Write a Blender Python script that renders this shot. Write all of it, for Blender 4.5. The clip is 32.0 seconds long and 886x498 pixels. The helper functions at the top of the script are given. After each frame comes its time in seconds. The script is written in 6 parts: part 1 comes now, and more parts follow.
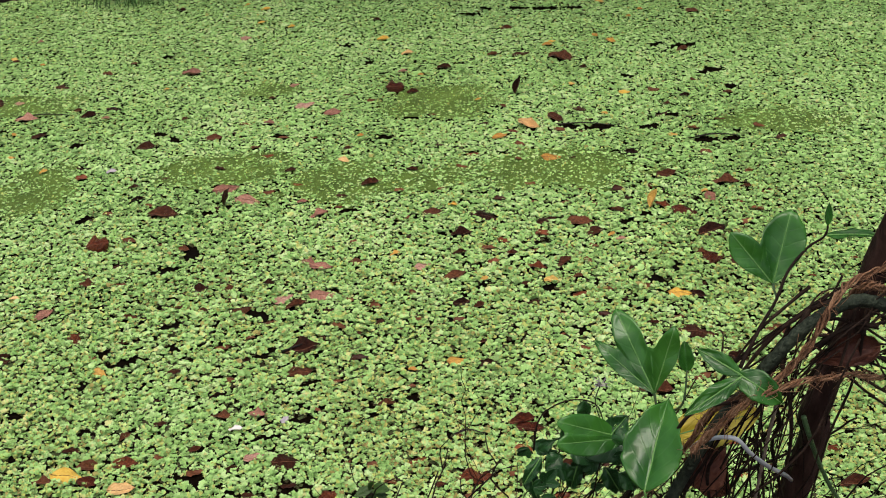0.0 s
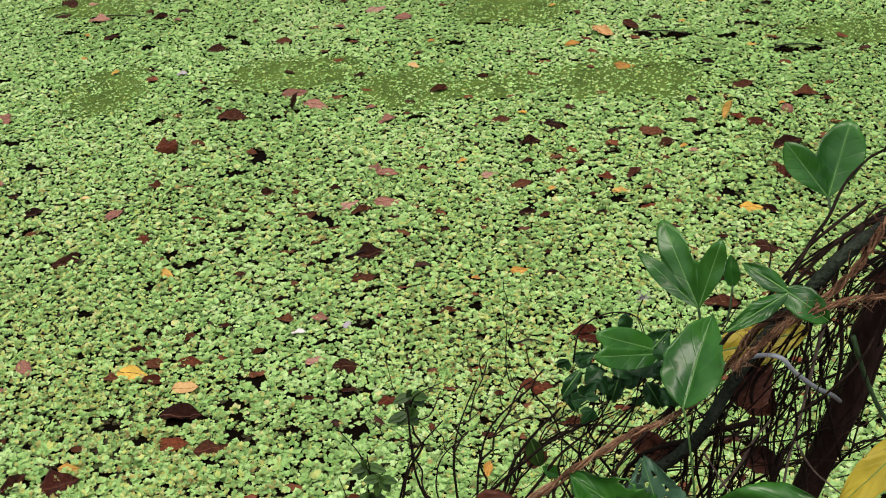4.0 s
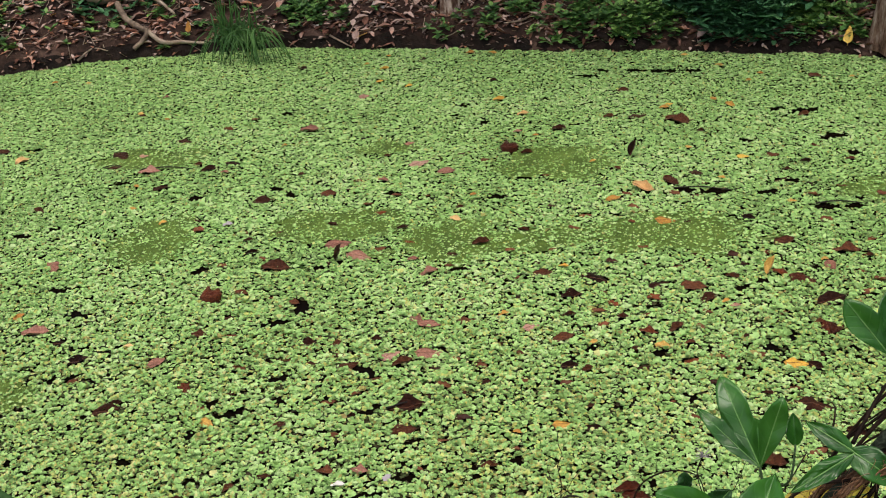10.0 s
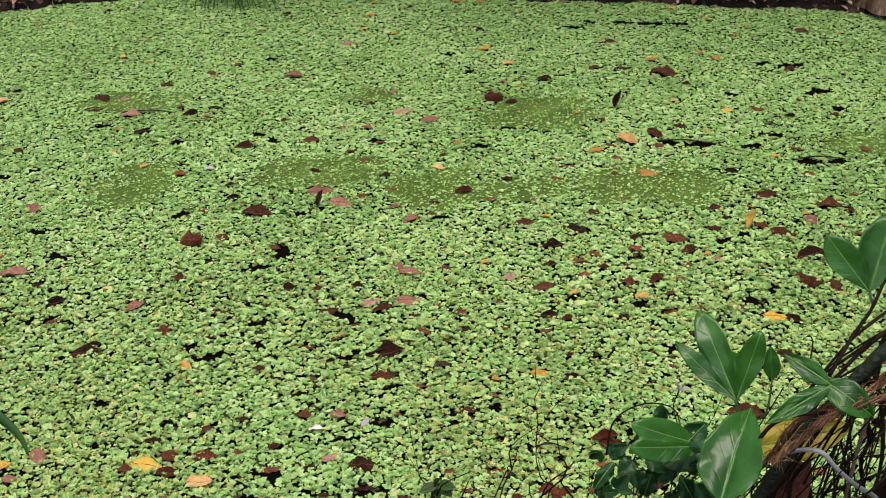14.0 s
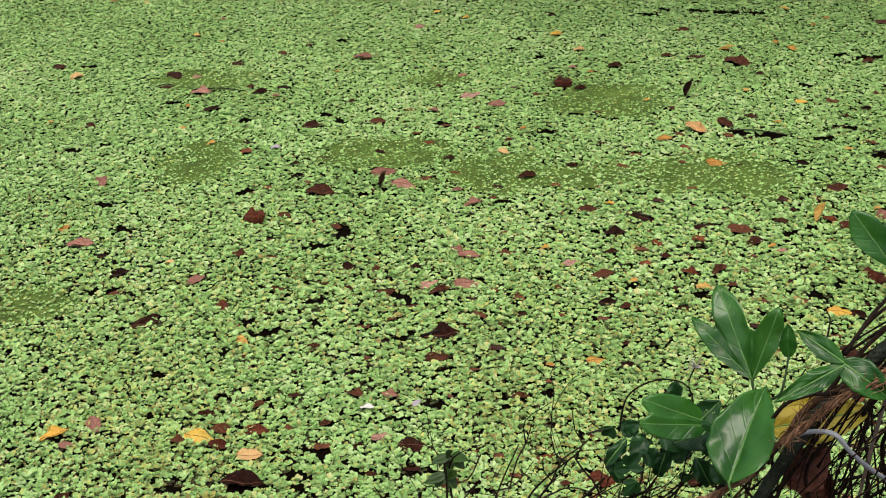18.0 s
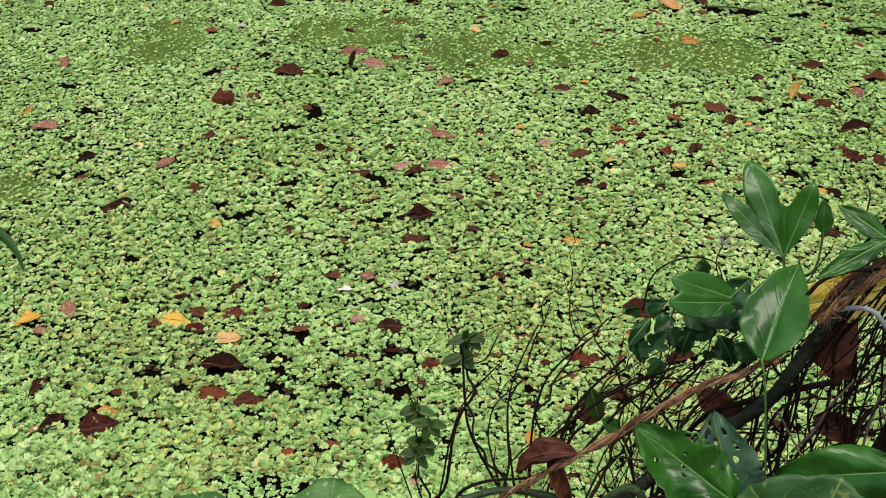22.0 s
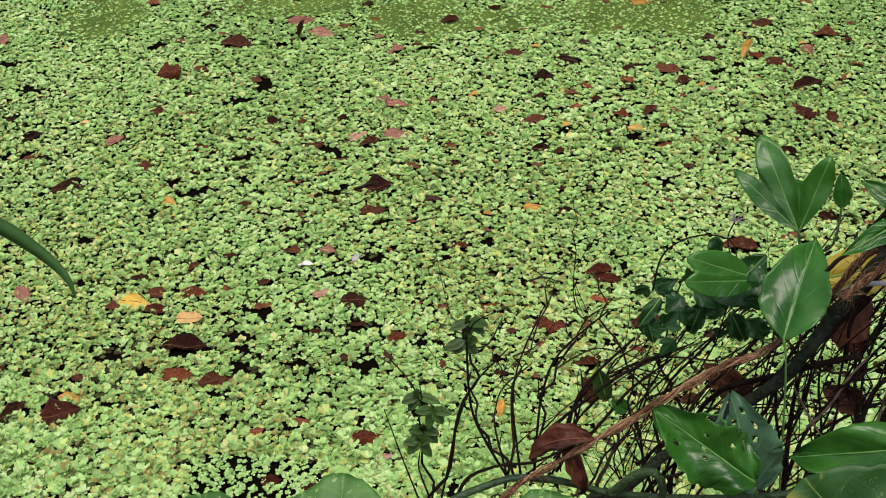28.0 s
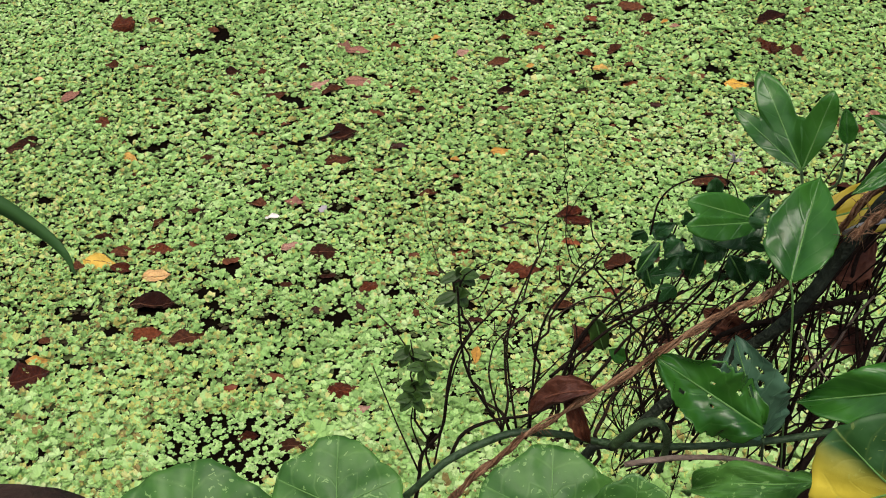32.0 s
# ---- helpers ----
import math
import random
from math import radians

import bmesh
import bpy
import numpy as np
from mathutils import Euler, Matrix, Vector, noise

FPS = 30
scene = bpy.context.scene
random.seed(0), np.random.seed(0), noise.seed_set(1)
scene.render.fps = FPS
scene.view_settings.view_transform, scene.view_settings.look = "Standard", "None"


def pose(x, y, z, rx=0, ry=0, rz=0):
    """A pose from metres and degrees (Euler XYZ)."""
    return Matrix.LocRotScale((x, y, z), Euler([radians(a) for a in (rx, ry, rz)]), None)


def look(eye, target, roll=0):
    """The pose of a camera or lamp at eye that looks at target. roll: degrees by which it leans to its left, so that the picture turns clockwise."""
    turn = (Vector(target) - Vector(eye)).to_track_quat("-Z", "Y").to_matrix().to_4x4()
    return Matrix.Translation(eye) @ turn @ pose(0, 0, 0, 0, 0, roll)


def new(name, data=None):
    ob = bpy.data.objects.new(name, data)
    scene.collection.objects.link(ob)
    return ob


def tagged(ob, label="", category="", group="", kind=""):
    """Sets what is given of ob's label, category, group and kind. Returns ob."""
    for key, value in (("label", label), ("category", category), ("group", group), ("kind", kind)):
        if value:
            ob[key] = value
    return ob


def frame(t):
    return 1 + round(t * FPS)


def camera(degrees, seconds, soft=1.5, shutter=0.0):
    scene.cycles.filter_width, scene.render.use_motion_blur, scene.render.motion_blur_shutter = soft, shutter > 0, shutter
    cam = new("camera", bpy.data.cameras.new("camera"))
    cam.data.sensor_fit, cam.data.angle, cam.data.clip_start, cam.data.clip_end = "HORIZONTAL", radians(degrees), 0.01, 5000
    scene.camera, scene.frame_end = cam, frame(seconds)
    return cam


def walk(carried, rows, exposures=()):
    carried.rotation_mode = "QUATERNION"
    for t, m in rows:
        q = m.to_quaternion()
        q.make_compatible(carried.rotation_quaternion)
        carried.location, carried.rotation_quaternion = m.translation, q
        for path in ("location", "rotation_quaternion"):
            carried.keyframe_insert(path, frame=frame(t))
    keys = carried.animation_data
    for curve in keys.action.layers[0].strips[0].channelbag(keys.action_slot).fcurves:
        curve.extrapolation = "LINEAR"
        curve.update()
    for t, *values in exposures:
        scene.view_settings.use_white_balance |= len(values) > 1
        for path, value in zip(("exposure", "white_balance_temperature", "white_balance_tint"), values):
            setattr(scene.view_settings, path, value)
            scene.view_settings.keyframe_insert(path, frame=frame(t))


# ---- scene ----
cam = camera(39.8, 32.0, soft=1.0)
PATH = [
    (0, (0.157, 0.891, 2.28), (0.062, 2.603, 1.249), -3.8),
    (0.5, (0.156, 0.892, 2.275), (0.046, 2.584, 1.215), -3.6),
    (1, (0.153, 0.889, 2.275), (0.012, 2.577, 1.211), -4.2),
    (1.5, (0.149, 0.891, 2.271), (-0.008, 2.569, 1.195), -4.3),
    (2, (0.155, 0.9, 2.264), (0.004, 2.551, 1.145), -4.2),
    (2.5, (0.172, 0.909, 2.262), (-0.013, 2.562, 1.151), -5.1),
    (3, (0.184, 0.916, 2.261), (-0.023, 2.561, 1.143), -5.3),
    (3.5, (0.188, 0.917, 2.257), (-0.033, 2.54, 1.11), -5.0),
    (5.5, (0.181, 0.919, 2.268), (-0.04, 2.555, 1.139), -5.3),
    (6, (0.178, 0.921, 2.262), (-0.027, 2.621, 1.228), -4.7),
    (6.5, (0.173, 0.93, 2.264), (-0.013, 2.705, 1.363), -4.5),
    (7, (0.168, 0.925, 2.266), (-0.034, 2.703, 1.375), -4.5),
    (7.5, (0.166, 0.923, 2.268), (-0.073, 2.696, 1.374), -5.0),
    (8, (0.165, 0.917, 2.266), (-0.094, 2.685, 1.367), -5.5),
    (8.5, (0.171, 0.921, 2.265), (-0.094, 2.689, 1.369), -5.5),
    (9, (0.169, 0.917, 2.263), (-0.115, 2.677, 1.357), -5.4),
    (9.5, (0.169, 0.916, 2.262), (-0.116, 2.676, 1.357), -5.2),
    (10, (0.169, 0.915, 2.262), (-0.108, 2.662, 1.33), -5.0),
    (10.5, (0.173, 0.917, 2.253), (-0.093, 2.654, 1.3), -4.5),
    (11, (0.165, 0.917, 2.255), (-0.096, 2.65, 1.292), -4.3),
    (11.5, (0.161, 0.916, 2.253), (-0.091, 2.648, 1.284), -4.1),
    (12, (0.162, 0.914, 2.251), (-0.083, 2.647, 1.282), -3.9),
    (12.5, (0.159, 0.915, 2.25), (-0.086, 2.641, 1.269), -3.7),
    (13, (0.163, 0.914, 2.242), (-0.085, 2.637, 1.257), -3.8),
    (13.5, (0.148, 0.909, 2.234), (-0.094, 2.631, 1.246), -3.6),
    (14, (0.17, 0.912, 2.238), (-0.079, 2.627, 1.238), -3.6),
    (14.5, (0.163, 0.908, 2.239), (-0.093, 2.618, 1.234), -3.2),
    (16.5, (0.18, 0.92, 2.212), (-0.112, 2.613, 1.188), -3.9),
    (17, (0.191, 0.922, 2.212), (-0.128, 2.615, 1.195), -3.9),
    (17.5, (0.21, 0.929, 2.206), (-0.126, 2.61, 1.176), -3.9),
    (18, (0.222, 0.927, 2.207), (-0.148, 2.614, 1.199), -3.9),
    (18.5, (0.227, 0.926, 2.215), (-0.15, 2.622, 1.224), -4.5),
    (19, (0.236, 0.917, 2.232), (-0.144, 2.609, 1.236), -4.6),
    (19.5, (0.231, 0.924, 2.213), (-0.14, 2.599, 1.184), -4.7),
    (20, (0.222, 0.927, 2.208), (-0.124, 2.588, 1.15), -4.2),
    (20.5, (0.205, 0.93, 2.204), (-0.128, 2.574, 1.115), -3.8),
    (21, (0.198, 0.936, 2.201), (-0.141, 2.575, 1.106), -3.4),
    (21.5, (0.189, 0.939, 2.194), (-0.144, 2.554, 1.062), -3.8),
    (22, (0.163, 0.943, 2.189), (-0.132, 2.536, 1.017), -3.3),
    (22.5, (0.143, 0.95, 2.182), (-0.1, 2.538, 0.991), -2.2),
    (23, (0.133, 0.955, 2.184), (-0.088, 2.542, 0.986), -2.0),
    (23.5, (0.124, 0.955, 2.187), (-0.11, 2.543, 0.993), -1.9),
    (24, (0.119, 0.954, 2.186), (-0.111, 2.534, 0.981), -1.7),
    (24.5, (0.117, 0.955, 2.18), (-0.108, 2.526, 0.963), -1.5),
    (26.5, (0.11, 0.974, 2.181), (-0.121, 2.546, 0.967), -2.6),
    (27, (0.111, 0.976, 2.184), (-0.116, 2.548, 0.968), -3.2),
    (27.5, (0.11, 0.975, 2.188), (-0.112, 2.551, 0.977), -3.5),
    (28, (0.105, 0.972, 2.188), (-0.095, 2.542, 0.964), -3.3),
    (28.5, (0.104, 0.971, 2.179), (-0.078, 2.529, 0.939), -2.7),
    (29, (0.102, 0.978, 2.185), (-0.067, 2.543, 0.951), -2.9),
    (29.5, (0.097, 0.981, 2.184), (-0.064, 2.539, 0.94), -3.2),
    (30, (0.095, 0.983, 2.18), (-0.048, 2.534, 0.925), -2.9),
    (30.5, (0.088, 0.987, 2.18), (-0.018, 2.538, 0.921), -2.5),
    (31, (0.078, 0.986, 2.181), (-0.015, 2.521, 0.902), -2.5),
    (31.5, (0.073, 0.996, 2.175), (-0.03, 2.529, 0.895), -2.4),
    (32, (0.076, 1.003, 2.169), (-0.059, 2.521, 0.874), -3.9),
]
walk(cam, [(t, look(eye, target, roll)) for t, eye, target, roll in PATH], exposures=[(0, -0.02), (32, -0.02)])

# ---- light ----
world = bpy.data.worlds.new("overcast_sky")
world.use_nodes = True
scene.world = world
wn = world.node_tree
sky = wn.nodes.new("ShaderNodeTexSky")
sky.sky_type = "NISHITA"
sky.sun_disc = False
sky.sun_elevation = radians(70)
sky.sun_rotation = radians(200)
sky.air_density = 1.0
sky.dust_density = 6.0
wn.links.new(sky.outputs[0], wn.nodes["Background"].inputs[0])
wn.nodes["Background"].inputs[1].default_value = 0.15
sun = new("sun", bpy.data.lights.new("sun", "SUN"))
sun.data.energy = 1.42
sun.data.angle = radians(28)
sun.data.color = (1.0, 0.96, 0.88)
sun.matrix_world = look((2.0, 1.2, 9.0), (0.4, 4.0, 0.0))


# ---- materials ----
def material(name, colours, scale=8.0, rough=0.6, bump=0.15, spread=0.25, metal=0.0, per="object", grain=60.0, coat=0.0, stretch=(1, 1, 1), coords="Object", spec=0.3):
    """A surface whose colour runs through the given ones by noise at two scales and by piece."""
    m = bpy.data.materials.new(name)
    m.use_nodes = True
    nt = m.node_tree
    n, l = nt.nodes, nt.links
    b = n["Principled BSDF"]
    tc = n.new("ShaderNodeTexCoord")
    mp = n.new("ShaderNodeMapping")
    mp.inputs["Scale"].default_value = stretch
    l.new(n.new("ShaderNodeNewGeometry").outputs["Position"] if coords == "Position" else tc.outputs[coords], mp.inputs[0])
    big = n.new("ShaderNodeTexNoise")
    big.inputs["Scale"].default_value = scale
    big.inputs["Detail"].default_value = 5
    l.new(mp.outputs[0], big.inputs[0])
    fine = n.new("ShaderNodeTexNoise")
    fine.inputs["Scale"].default_value = grain
    fine.inputs["Detail"].default_value = 4
    l.new(mp.outputs[0], fine.inputs[0])
    if per == "island":
        rnd = n.new("ShaderNodeNewGeometry").outputs["Random Per Island"]
    else:
        rnd = n.new("ShaderNodeObjectInfo").outputs["Random"]
    # noise + grain + chance
    a = n.new("ShaderNodeMath"); a.operation = "MULTIPLY_ADD"
    l.new(fine.outputs[0], a.inputs[0]); a.inputs[1].default_value = 0.35
    l.new(big.outputs[0], a.inputs[2])
    c = n.new("ShaderNodeMath"); c.operation = "MULTIPLY_ADD"
    l.new(rnd, c.inputs[0]); c.inputs[1].default_value = spread
    l.new(a.outputs[0], c.inputs[2])
    span = n.new("ShaderNodeMapRange")
    span.inputs["From Min"].default_value = 0.48
    span.inputs["From Max"].default_value = 0.88 + spread
    l.new(c.outputs[0], span.inputs["Value"])
    ramp = n.new("ShaderNodeValToRGB")
    e = ramp.color_ramp.elements
    while len(e) < len(colours):
        e.new(0.5)
    for i, col in enumerate(colours):
        e[i].position = i / (len(colours) - 1)
        e[i].color = (*col, 1)
    l.new(span.outputs[0], ramp.inputs[0])
    l.new(ramp.outputs[0], b.inputs["Base Color"])
    b.inputs["Roughness"].default_value = rough
    b.inputs["Specular IOR Level"].default_value = spec
    b.inputs["Metallic"].default_value = metal
    b.inputs["Coat Weight"].default_value = coat
    if bump:
        bp = n.new("ShaderNodeBump")
        bp.inputs["Strength"].default_value = bump
        bp.inputs["Distance"].default_value = 0.01
        l.new(fine.outputs[0], bp.inputs["Height"])
        l.new(bp.outputs[0], b.inputs["Normal"])
    return m


LETTUCE = material("water_lettuce_green", [(0.18, 0.28, 0.085), (0.21, 0.34, 0.10), (0.235, 0.41, 0.115), (0.295, 0.51, 0.15), (0.365, 0.585, 0.19), (0.425, 0.63, 0.23), (0.50, 0.66, 0.30), (0.58, 0.65, 0.30)], scale=1.4, rough=0.42, bump=0.2, spread=0.8, per="island", grain=260, coords="Position", spec=0.3)
LETTUCE_OLD = material("yellowing_water_lettuce", [(0.14, 0.08, 0.03), (0.32, 0.27, 0.08), (0.42, 0.44, 0.11), (0.50, 0.58, 0.16), (0.58, 0.57, 0.24), (0.64, 0.63, 0.24)], scale=1.6, rough=0.5, bump=0.3, spread=0.8, per="island", grain=260, coords="Position")
FILM = material("algae_film", [(0.06, 0.10, 0.014), (0.11, 0.18, 0.026), (0.17, 0.26, 0.05)], scale=7, rough=0.5, bump=0.5, grain=320)
SOIL = material("bank_soil", [(0.005, 0.003, 0.002), (0.018, 0.010, 0.007), (0.048, 0.026, 0.018), (0.12, 0.074, 0.056)], scale=5, rough=0.95, bump=0.9, grain=45)
BARK = material("pale_bark", [(0.03, 0.016, 0.010), (0.09, 0.048, 0.030), (0.16, 0.095, 0.065), (0.40, 0.31, 0.25), (0.50, 0.41, 0.34), (0.60, 0.52, 0.45)], scale=30, rough=0.95, bump=1.0, grain=110, stretch=(1, 1, 0.35), spread=0.05)
BARK_BROWN = material("brown_bark", [(0.03, 0.016, 0.010), (0.10, 0.055, 0.035), (0.18, 0.11, 0.075), (0.26, 0.185, 0.14), (0.38, 0.29, 0.24)], scale=34, rough=0.95, bump=1.0, grain=130, stretch=(1, 1, 0.25), spread=0.05)
ROOT = material("root_bark", [(0.10, 0.07, 0.05), (0.28, 0.21, 0.15), (0.44, 0.36, 0.28)], scale=16, rough=0.85, bump=0.5, grain=90)
BLEACHED = material("bleached_wood", [(0.26, 0.20, 0.15), (0.50, 0.42, 0.34), (0.68, 0.60, 0.51)], scale=16, rough=0.85, bump=0.5, grain=90)
COVER = material("ground_leaf_green", [(0.025, 0.06, 0.02), (0.055, 0.14, 0.032), (0.11, 0.23, 0.05), (0.26, 0.42, 0.10)], scale=3, rough=0.5, bump=0.1, spread=0.85, per="island")
IVY = material("ivy_leaf_green", [(0.015, 0.055, 0.025), (0.035, 0.11, 0.048), (0.065, 0.18, 0.07), (0.14, 0.30, 0.11)], scale=3, rough=0.4, bump=0.1, spread=0.5, per="island")
LITTER = material("dry_litter", [(0.05, 0.024, 0.017), (0.13, 0.055, 0.035), (0.26, 0.14, 0.10), (0.52, 0.40, 0.35), (0.38, 0.15, 0.07), (0.58, 0.46, 0.40)], scale=3, rough=0.8, bump=0.2, spread=0.8, per="island")
GRASS = material("sedge_green", [(0.014, 0.045, 0.010), (0.045, 0.125, 0.028), (0.17, 0.33, 0.085)], scale=5, rough=0.5, bump=0.1, spread=0.5, per="island")

water = bpy.data.materials.new("dark_pond_water")
water.use_nodes = True
wb = water.node_tree.nodes["Principled BSDF"]
wb.inputs["Base Color"].default_value = (0.005, 0.0035, 0.002, 1)
wb.inputs["Roughness"].default_value = 0.08
wb.inputs["IOR"].default_value = 1.33
wb.inputs["Specular IOR Level"].default_value = 0.03
wtc = water.node_tree.nodes.new("ShaderNodeTexCoord")
wno = water.node_tree.nodes.new("ShaderNodeTexNoise")
wno.inputs["Scale"].default_value = 6
wbp = water.node_tree.nodes.new("ShaderNodeBump")
wbp.inputs["Strength"].default_value = 0.04
water.node_tree.links.new(wtc.outputs["Object"], wno.inputs[0])
water.node_tree.links.new(wno.outputs[0], wbp.inputs["Height"])
water.node_tree.links.new(wbp.outputs[0], wb.inputs["Normal"])

DEAD = {
    "b": material("brown_leaf", [(0.010, 0.004, 0.002), (0.070, 0.023, 0.011), (0.21, 0.080, 0.036)], scale=12, rough=0.34, bump=0.6, spread=0.6, grain=70, spec=0.14),
    "d": material("dark_wet_leaf", [(0.005, 0.002, 0.0015), (0.022, 0.007, 0.004), (0.07, 0.024, 0.014)], scale=12, rough=0.30, bump=0.7, spread=0.5, grain=60, spec=0.13),
    "p": material("pinkish_dry_leaf", [(0.16, 0.06, 0.04), (0.34, 0.15, 0.10), (0.56, 0.34, 0.26)], scale=14, rough=0.45, bump=0.4, spread=0.5, grain=90, spec=0.4),
    "o": material("orange_leaf", [(0.30, 0.11, 0.025), (0.54, 0.29, 0.05), (0.66, 0.45, 0.13)], scale=18, rough=0.42, bump=0.3, spread=0.5, grain=90),
    "y": material("yellow_leaf", [(0.50, 0.22, 0.03), (0.68, 0.42, 0.06), (0.74, 0.54, 0.12)], scale=18, rough=0.42, bump=0.3, spread=0.4, grain=90),
    "t": material("tan_leaf", [(0.50, 0.27, 0.10), (0.66, 0.42, 0.17), (0.76, 0.56, 0.28)], scale=18, rough=0.45, bump=0.3, spread=0.4, grain=90),
    "r": material("red_brown_leaf", [(0.014, 0.003, 0.002), (0.085, 0.019, 0.008), (0.26, 0.075, 0.028)], scale=12, rough=0.28, bump=0.6, spread=0.5, grain=60, spec=0.18),
    "g": material("grey_lilac_petal", [(0.38, 0.33, 0.36), (0.50, 0.45, 0.48)], scale=18, rough=0.6, bump=0.1),
    "w": material("white_petal", [(0.60, 0.56, 0.52), (0.80, 0.76, 0.72)], scale=18, rough=0.5, bump=0.1),
}


# ---- builders ----
def mesh_ob(name, verts, faces, mat, smooth=True):
    me = bpy.data.meshes.new(name)
    me.from_pydata([tuple(v) for v in verts], [], faces)
    me.materials.append(mat)
    if smooth:
        me.polygons.foreach_set("use_smooth", [True] * len(me.polygons))
    me.update()
    return new(name, me)


def part(name, bm, mat, parent, label=""):
    me = bpy.data.meshes.new(name)
    bm.to_mesh(me)
    bm.free()
    me.materials.append(mat)
    me.polygons.foreach_set("use_smooth", [True] * len(me.polygons))
    ob = new(name, me)
    ob.parent = parent
    return tagged(ob, label)


def soup(name, verts, tris, quads, mat, smooth=True):
    """One mesh out of arrays of corners, triangles and quads."""
    me = bpy.data.meshes.new(name)
    nt, nq = len(tris), len(quads)
    me.vertices.add(len(verts))
    me.vertices.foreach_set("co", np.asarray(verts, np.float32).ravel())
    loops = np.concatenate([np.asarray(tris, np.int32).ravel(), np.asarray(quads, np.int32).ravel()])
    me.loops.add(len(loops))
    me.loops.foreach_set("vertex_index", loops)
    me.polygons.add(nt + nq)
    me.polygons.foreach_set("loop_start", np.concatenate([np.arange(nt) * 3, nt * 3 + np.arange(nq) * 4]).astype(np.int32))
    me.polygons.foreach_set("use_smooth", np.full(nt + nq, smooth))
    me.update(calc_edges=True)
    me.materials.append(mat)
    return new(name, me)


def smooth_path(pts, per=6):
    """A Catmull-Rom line through the given points."""
    p = [Vector(q) for q in pts]
    p = [2 * p[0] - p[1]] + p + [2 * p[-1] - p[-2]]
    out = []
    for i in range(1, len(p) - 2):
        a, b, c, d = p[i - 1:i + 3]
        for k in range(per):
            t = k / per
            out.append(0.5 * (2 * b + (c - a) * t + (2 * a - 5 * b + 4 * c - d) * t * t + (3 * b - a - 3 * c + d) * t ** 3))
    out.append(p[-2])
    return out


def tube(bm, pts, r0, r1, sides=8, wobble=0.0, seed=0, per=6):
    """A tapered, slightly knobbly tube along a line."""
    rg = random.Random(seed)
    line = smooth_path(pts, per) if per > 1 else [Vector(q) for q in pts]
    rings = []
    n = len(line)
    side = None
    for i, p in enumerate(line):
        d = (line[min(i + 1, n - 1)] - line[max(i - 1, 0)]).normalized()
        ref = Vector((0, 0, 1)) if abs(d.z) < 0.9 else Vector((1, 0, 0))
        side = d.cross(ref).normalized() if side is None else (side - d * side.dot(d)).normalized()
        up = d.cross(side)
        r = r0 + (r1 - r0) * i / (n - 1)
        ring = []
        for k in range(sides):
            a = 2 * math.pi * k / sides
            rr = r * (1 + wobble * (rg.random() - 0.5))
            ring.append(bm.verts.new(p + (side * math.cos(a) + up * math.sin(a)) * rr))
        rings.append(ring)
    for a, b in zip(rings, rings[1:]):
        for k in range(sides):
            bm.faces.new((a[k], a[(k + 1) % sides], b[(k + 1) % sides], b[k]))
    bm.faces.new(rings[0][::-1])
    bm.faces.new(rings[-1])
    return bm


# ---- the pond's outline and the ground ----
SHORE_X = (-4.6, -3.12, -2.93, -2.5, -2.0, -1.6, -1.1, -0.46, 0.18, 0.64, 0.76, 1.03, 1.37, 1.45, 1.83, 2.4, 3.2)
SHORE_Y = (7.0, 7.49, 7.55, 7.63, 7.69, 7.69, 7.62, 7.53, 7.44, 7.40, 7.35, 7.31, 7.27, 7.21, 7.11, 6.9, 6.2)


def far_shore(x):
    return float(np.interp(x, SHORE_X, SHORE_Y)) + 0.012 * math.sin(6.1 * x) + 0.012 * math.sin(17 * x + 1)


def near_shore(x):
    return 2.67 + 0.05 * math.exp(-((x + 1.15) / 0.3) ** 2) + 0.22 * max(0, abs(x + 0.7) - 2.2) ** 2 + 0.03 * math.sin(3.0 * x) + 0.015 * math.sin(11 * x)


def left_shore(y):
    return -4.6 + 0.22 * math.sin(1.1 * y) + 0.06 * math.sin(4.3 * y)


def right_shore(y):
    return 3.0 + 0.25 * math.sin(1.7 * y + 1) + 0.06 * math.sin(5 * y)


def ground_height(x, y):
    f = y - far_shore(x)
    if f > 0:
        lip = 0.09 * min(1, f / 0.07)
        # the steep unseen slope further back is added to keep sky off the water
        rise = 0.42 * max(0, f - 0.05) if f < 2.0 else 0.82 + 0.8 * (f - 2.0)
        rough = 0.05 * noise.noise((x * 2.3, y * 2.3, 0)) + 0.025 * noise.noise((x * 7, y * 7, 3)) + 0.012 * noise.noise((x * 19, y * 19, 5))
        return lip + min(rise, 9) + rough * min(1, f * 4)
    n = near_shore(x) - y
    if n > 0:
        return min(0.62, 0.04 * min(1, n / 0.03) + 0.42 * n) + 0.02 * noise.noise((x * 5, y * 5, 9))
    side = max(x - right_shore(y), left_shore(y) - x)
    if side > 0:
        return min(9, 0.08 * min(1, side / 0.1) + 0.5 * side)
    return -0.25 * min(1, min(-f, -n, -side) / 0.15)


def axis_steps(marks):
    out = []
    for a, b, s in marks:
        out += list(np.arange(a, b, s))
    return out + [marks[-1][1]]


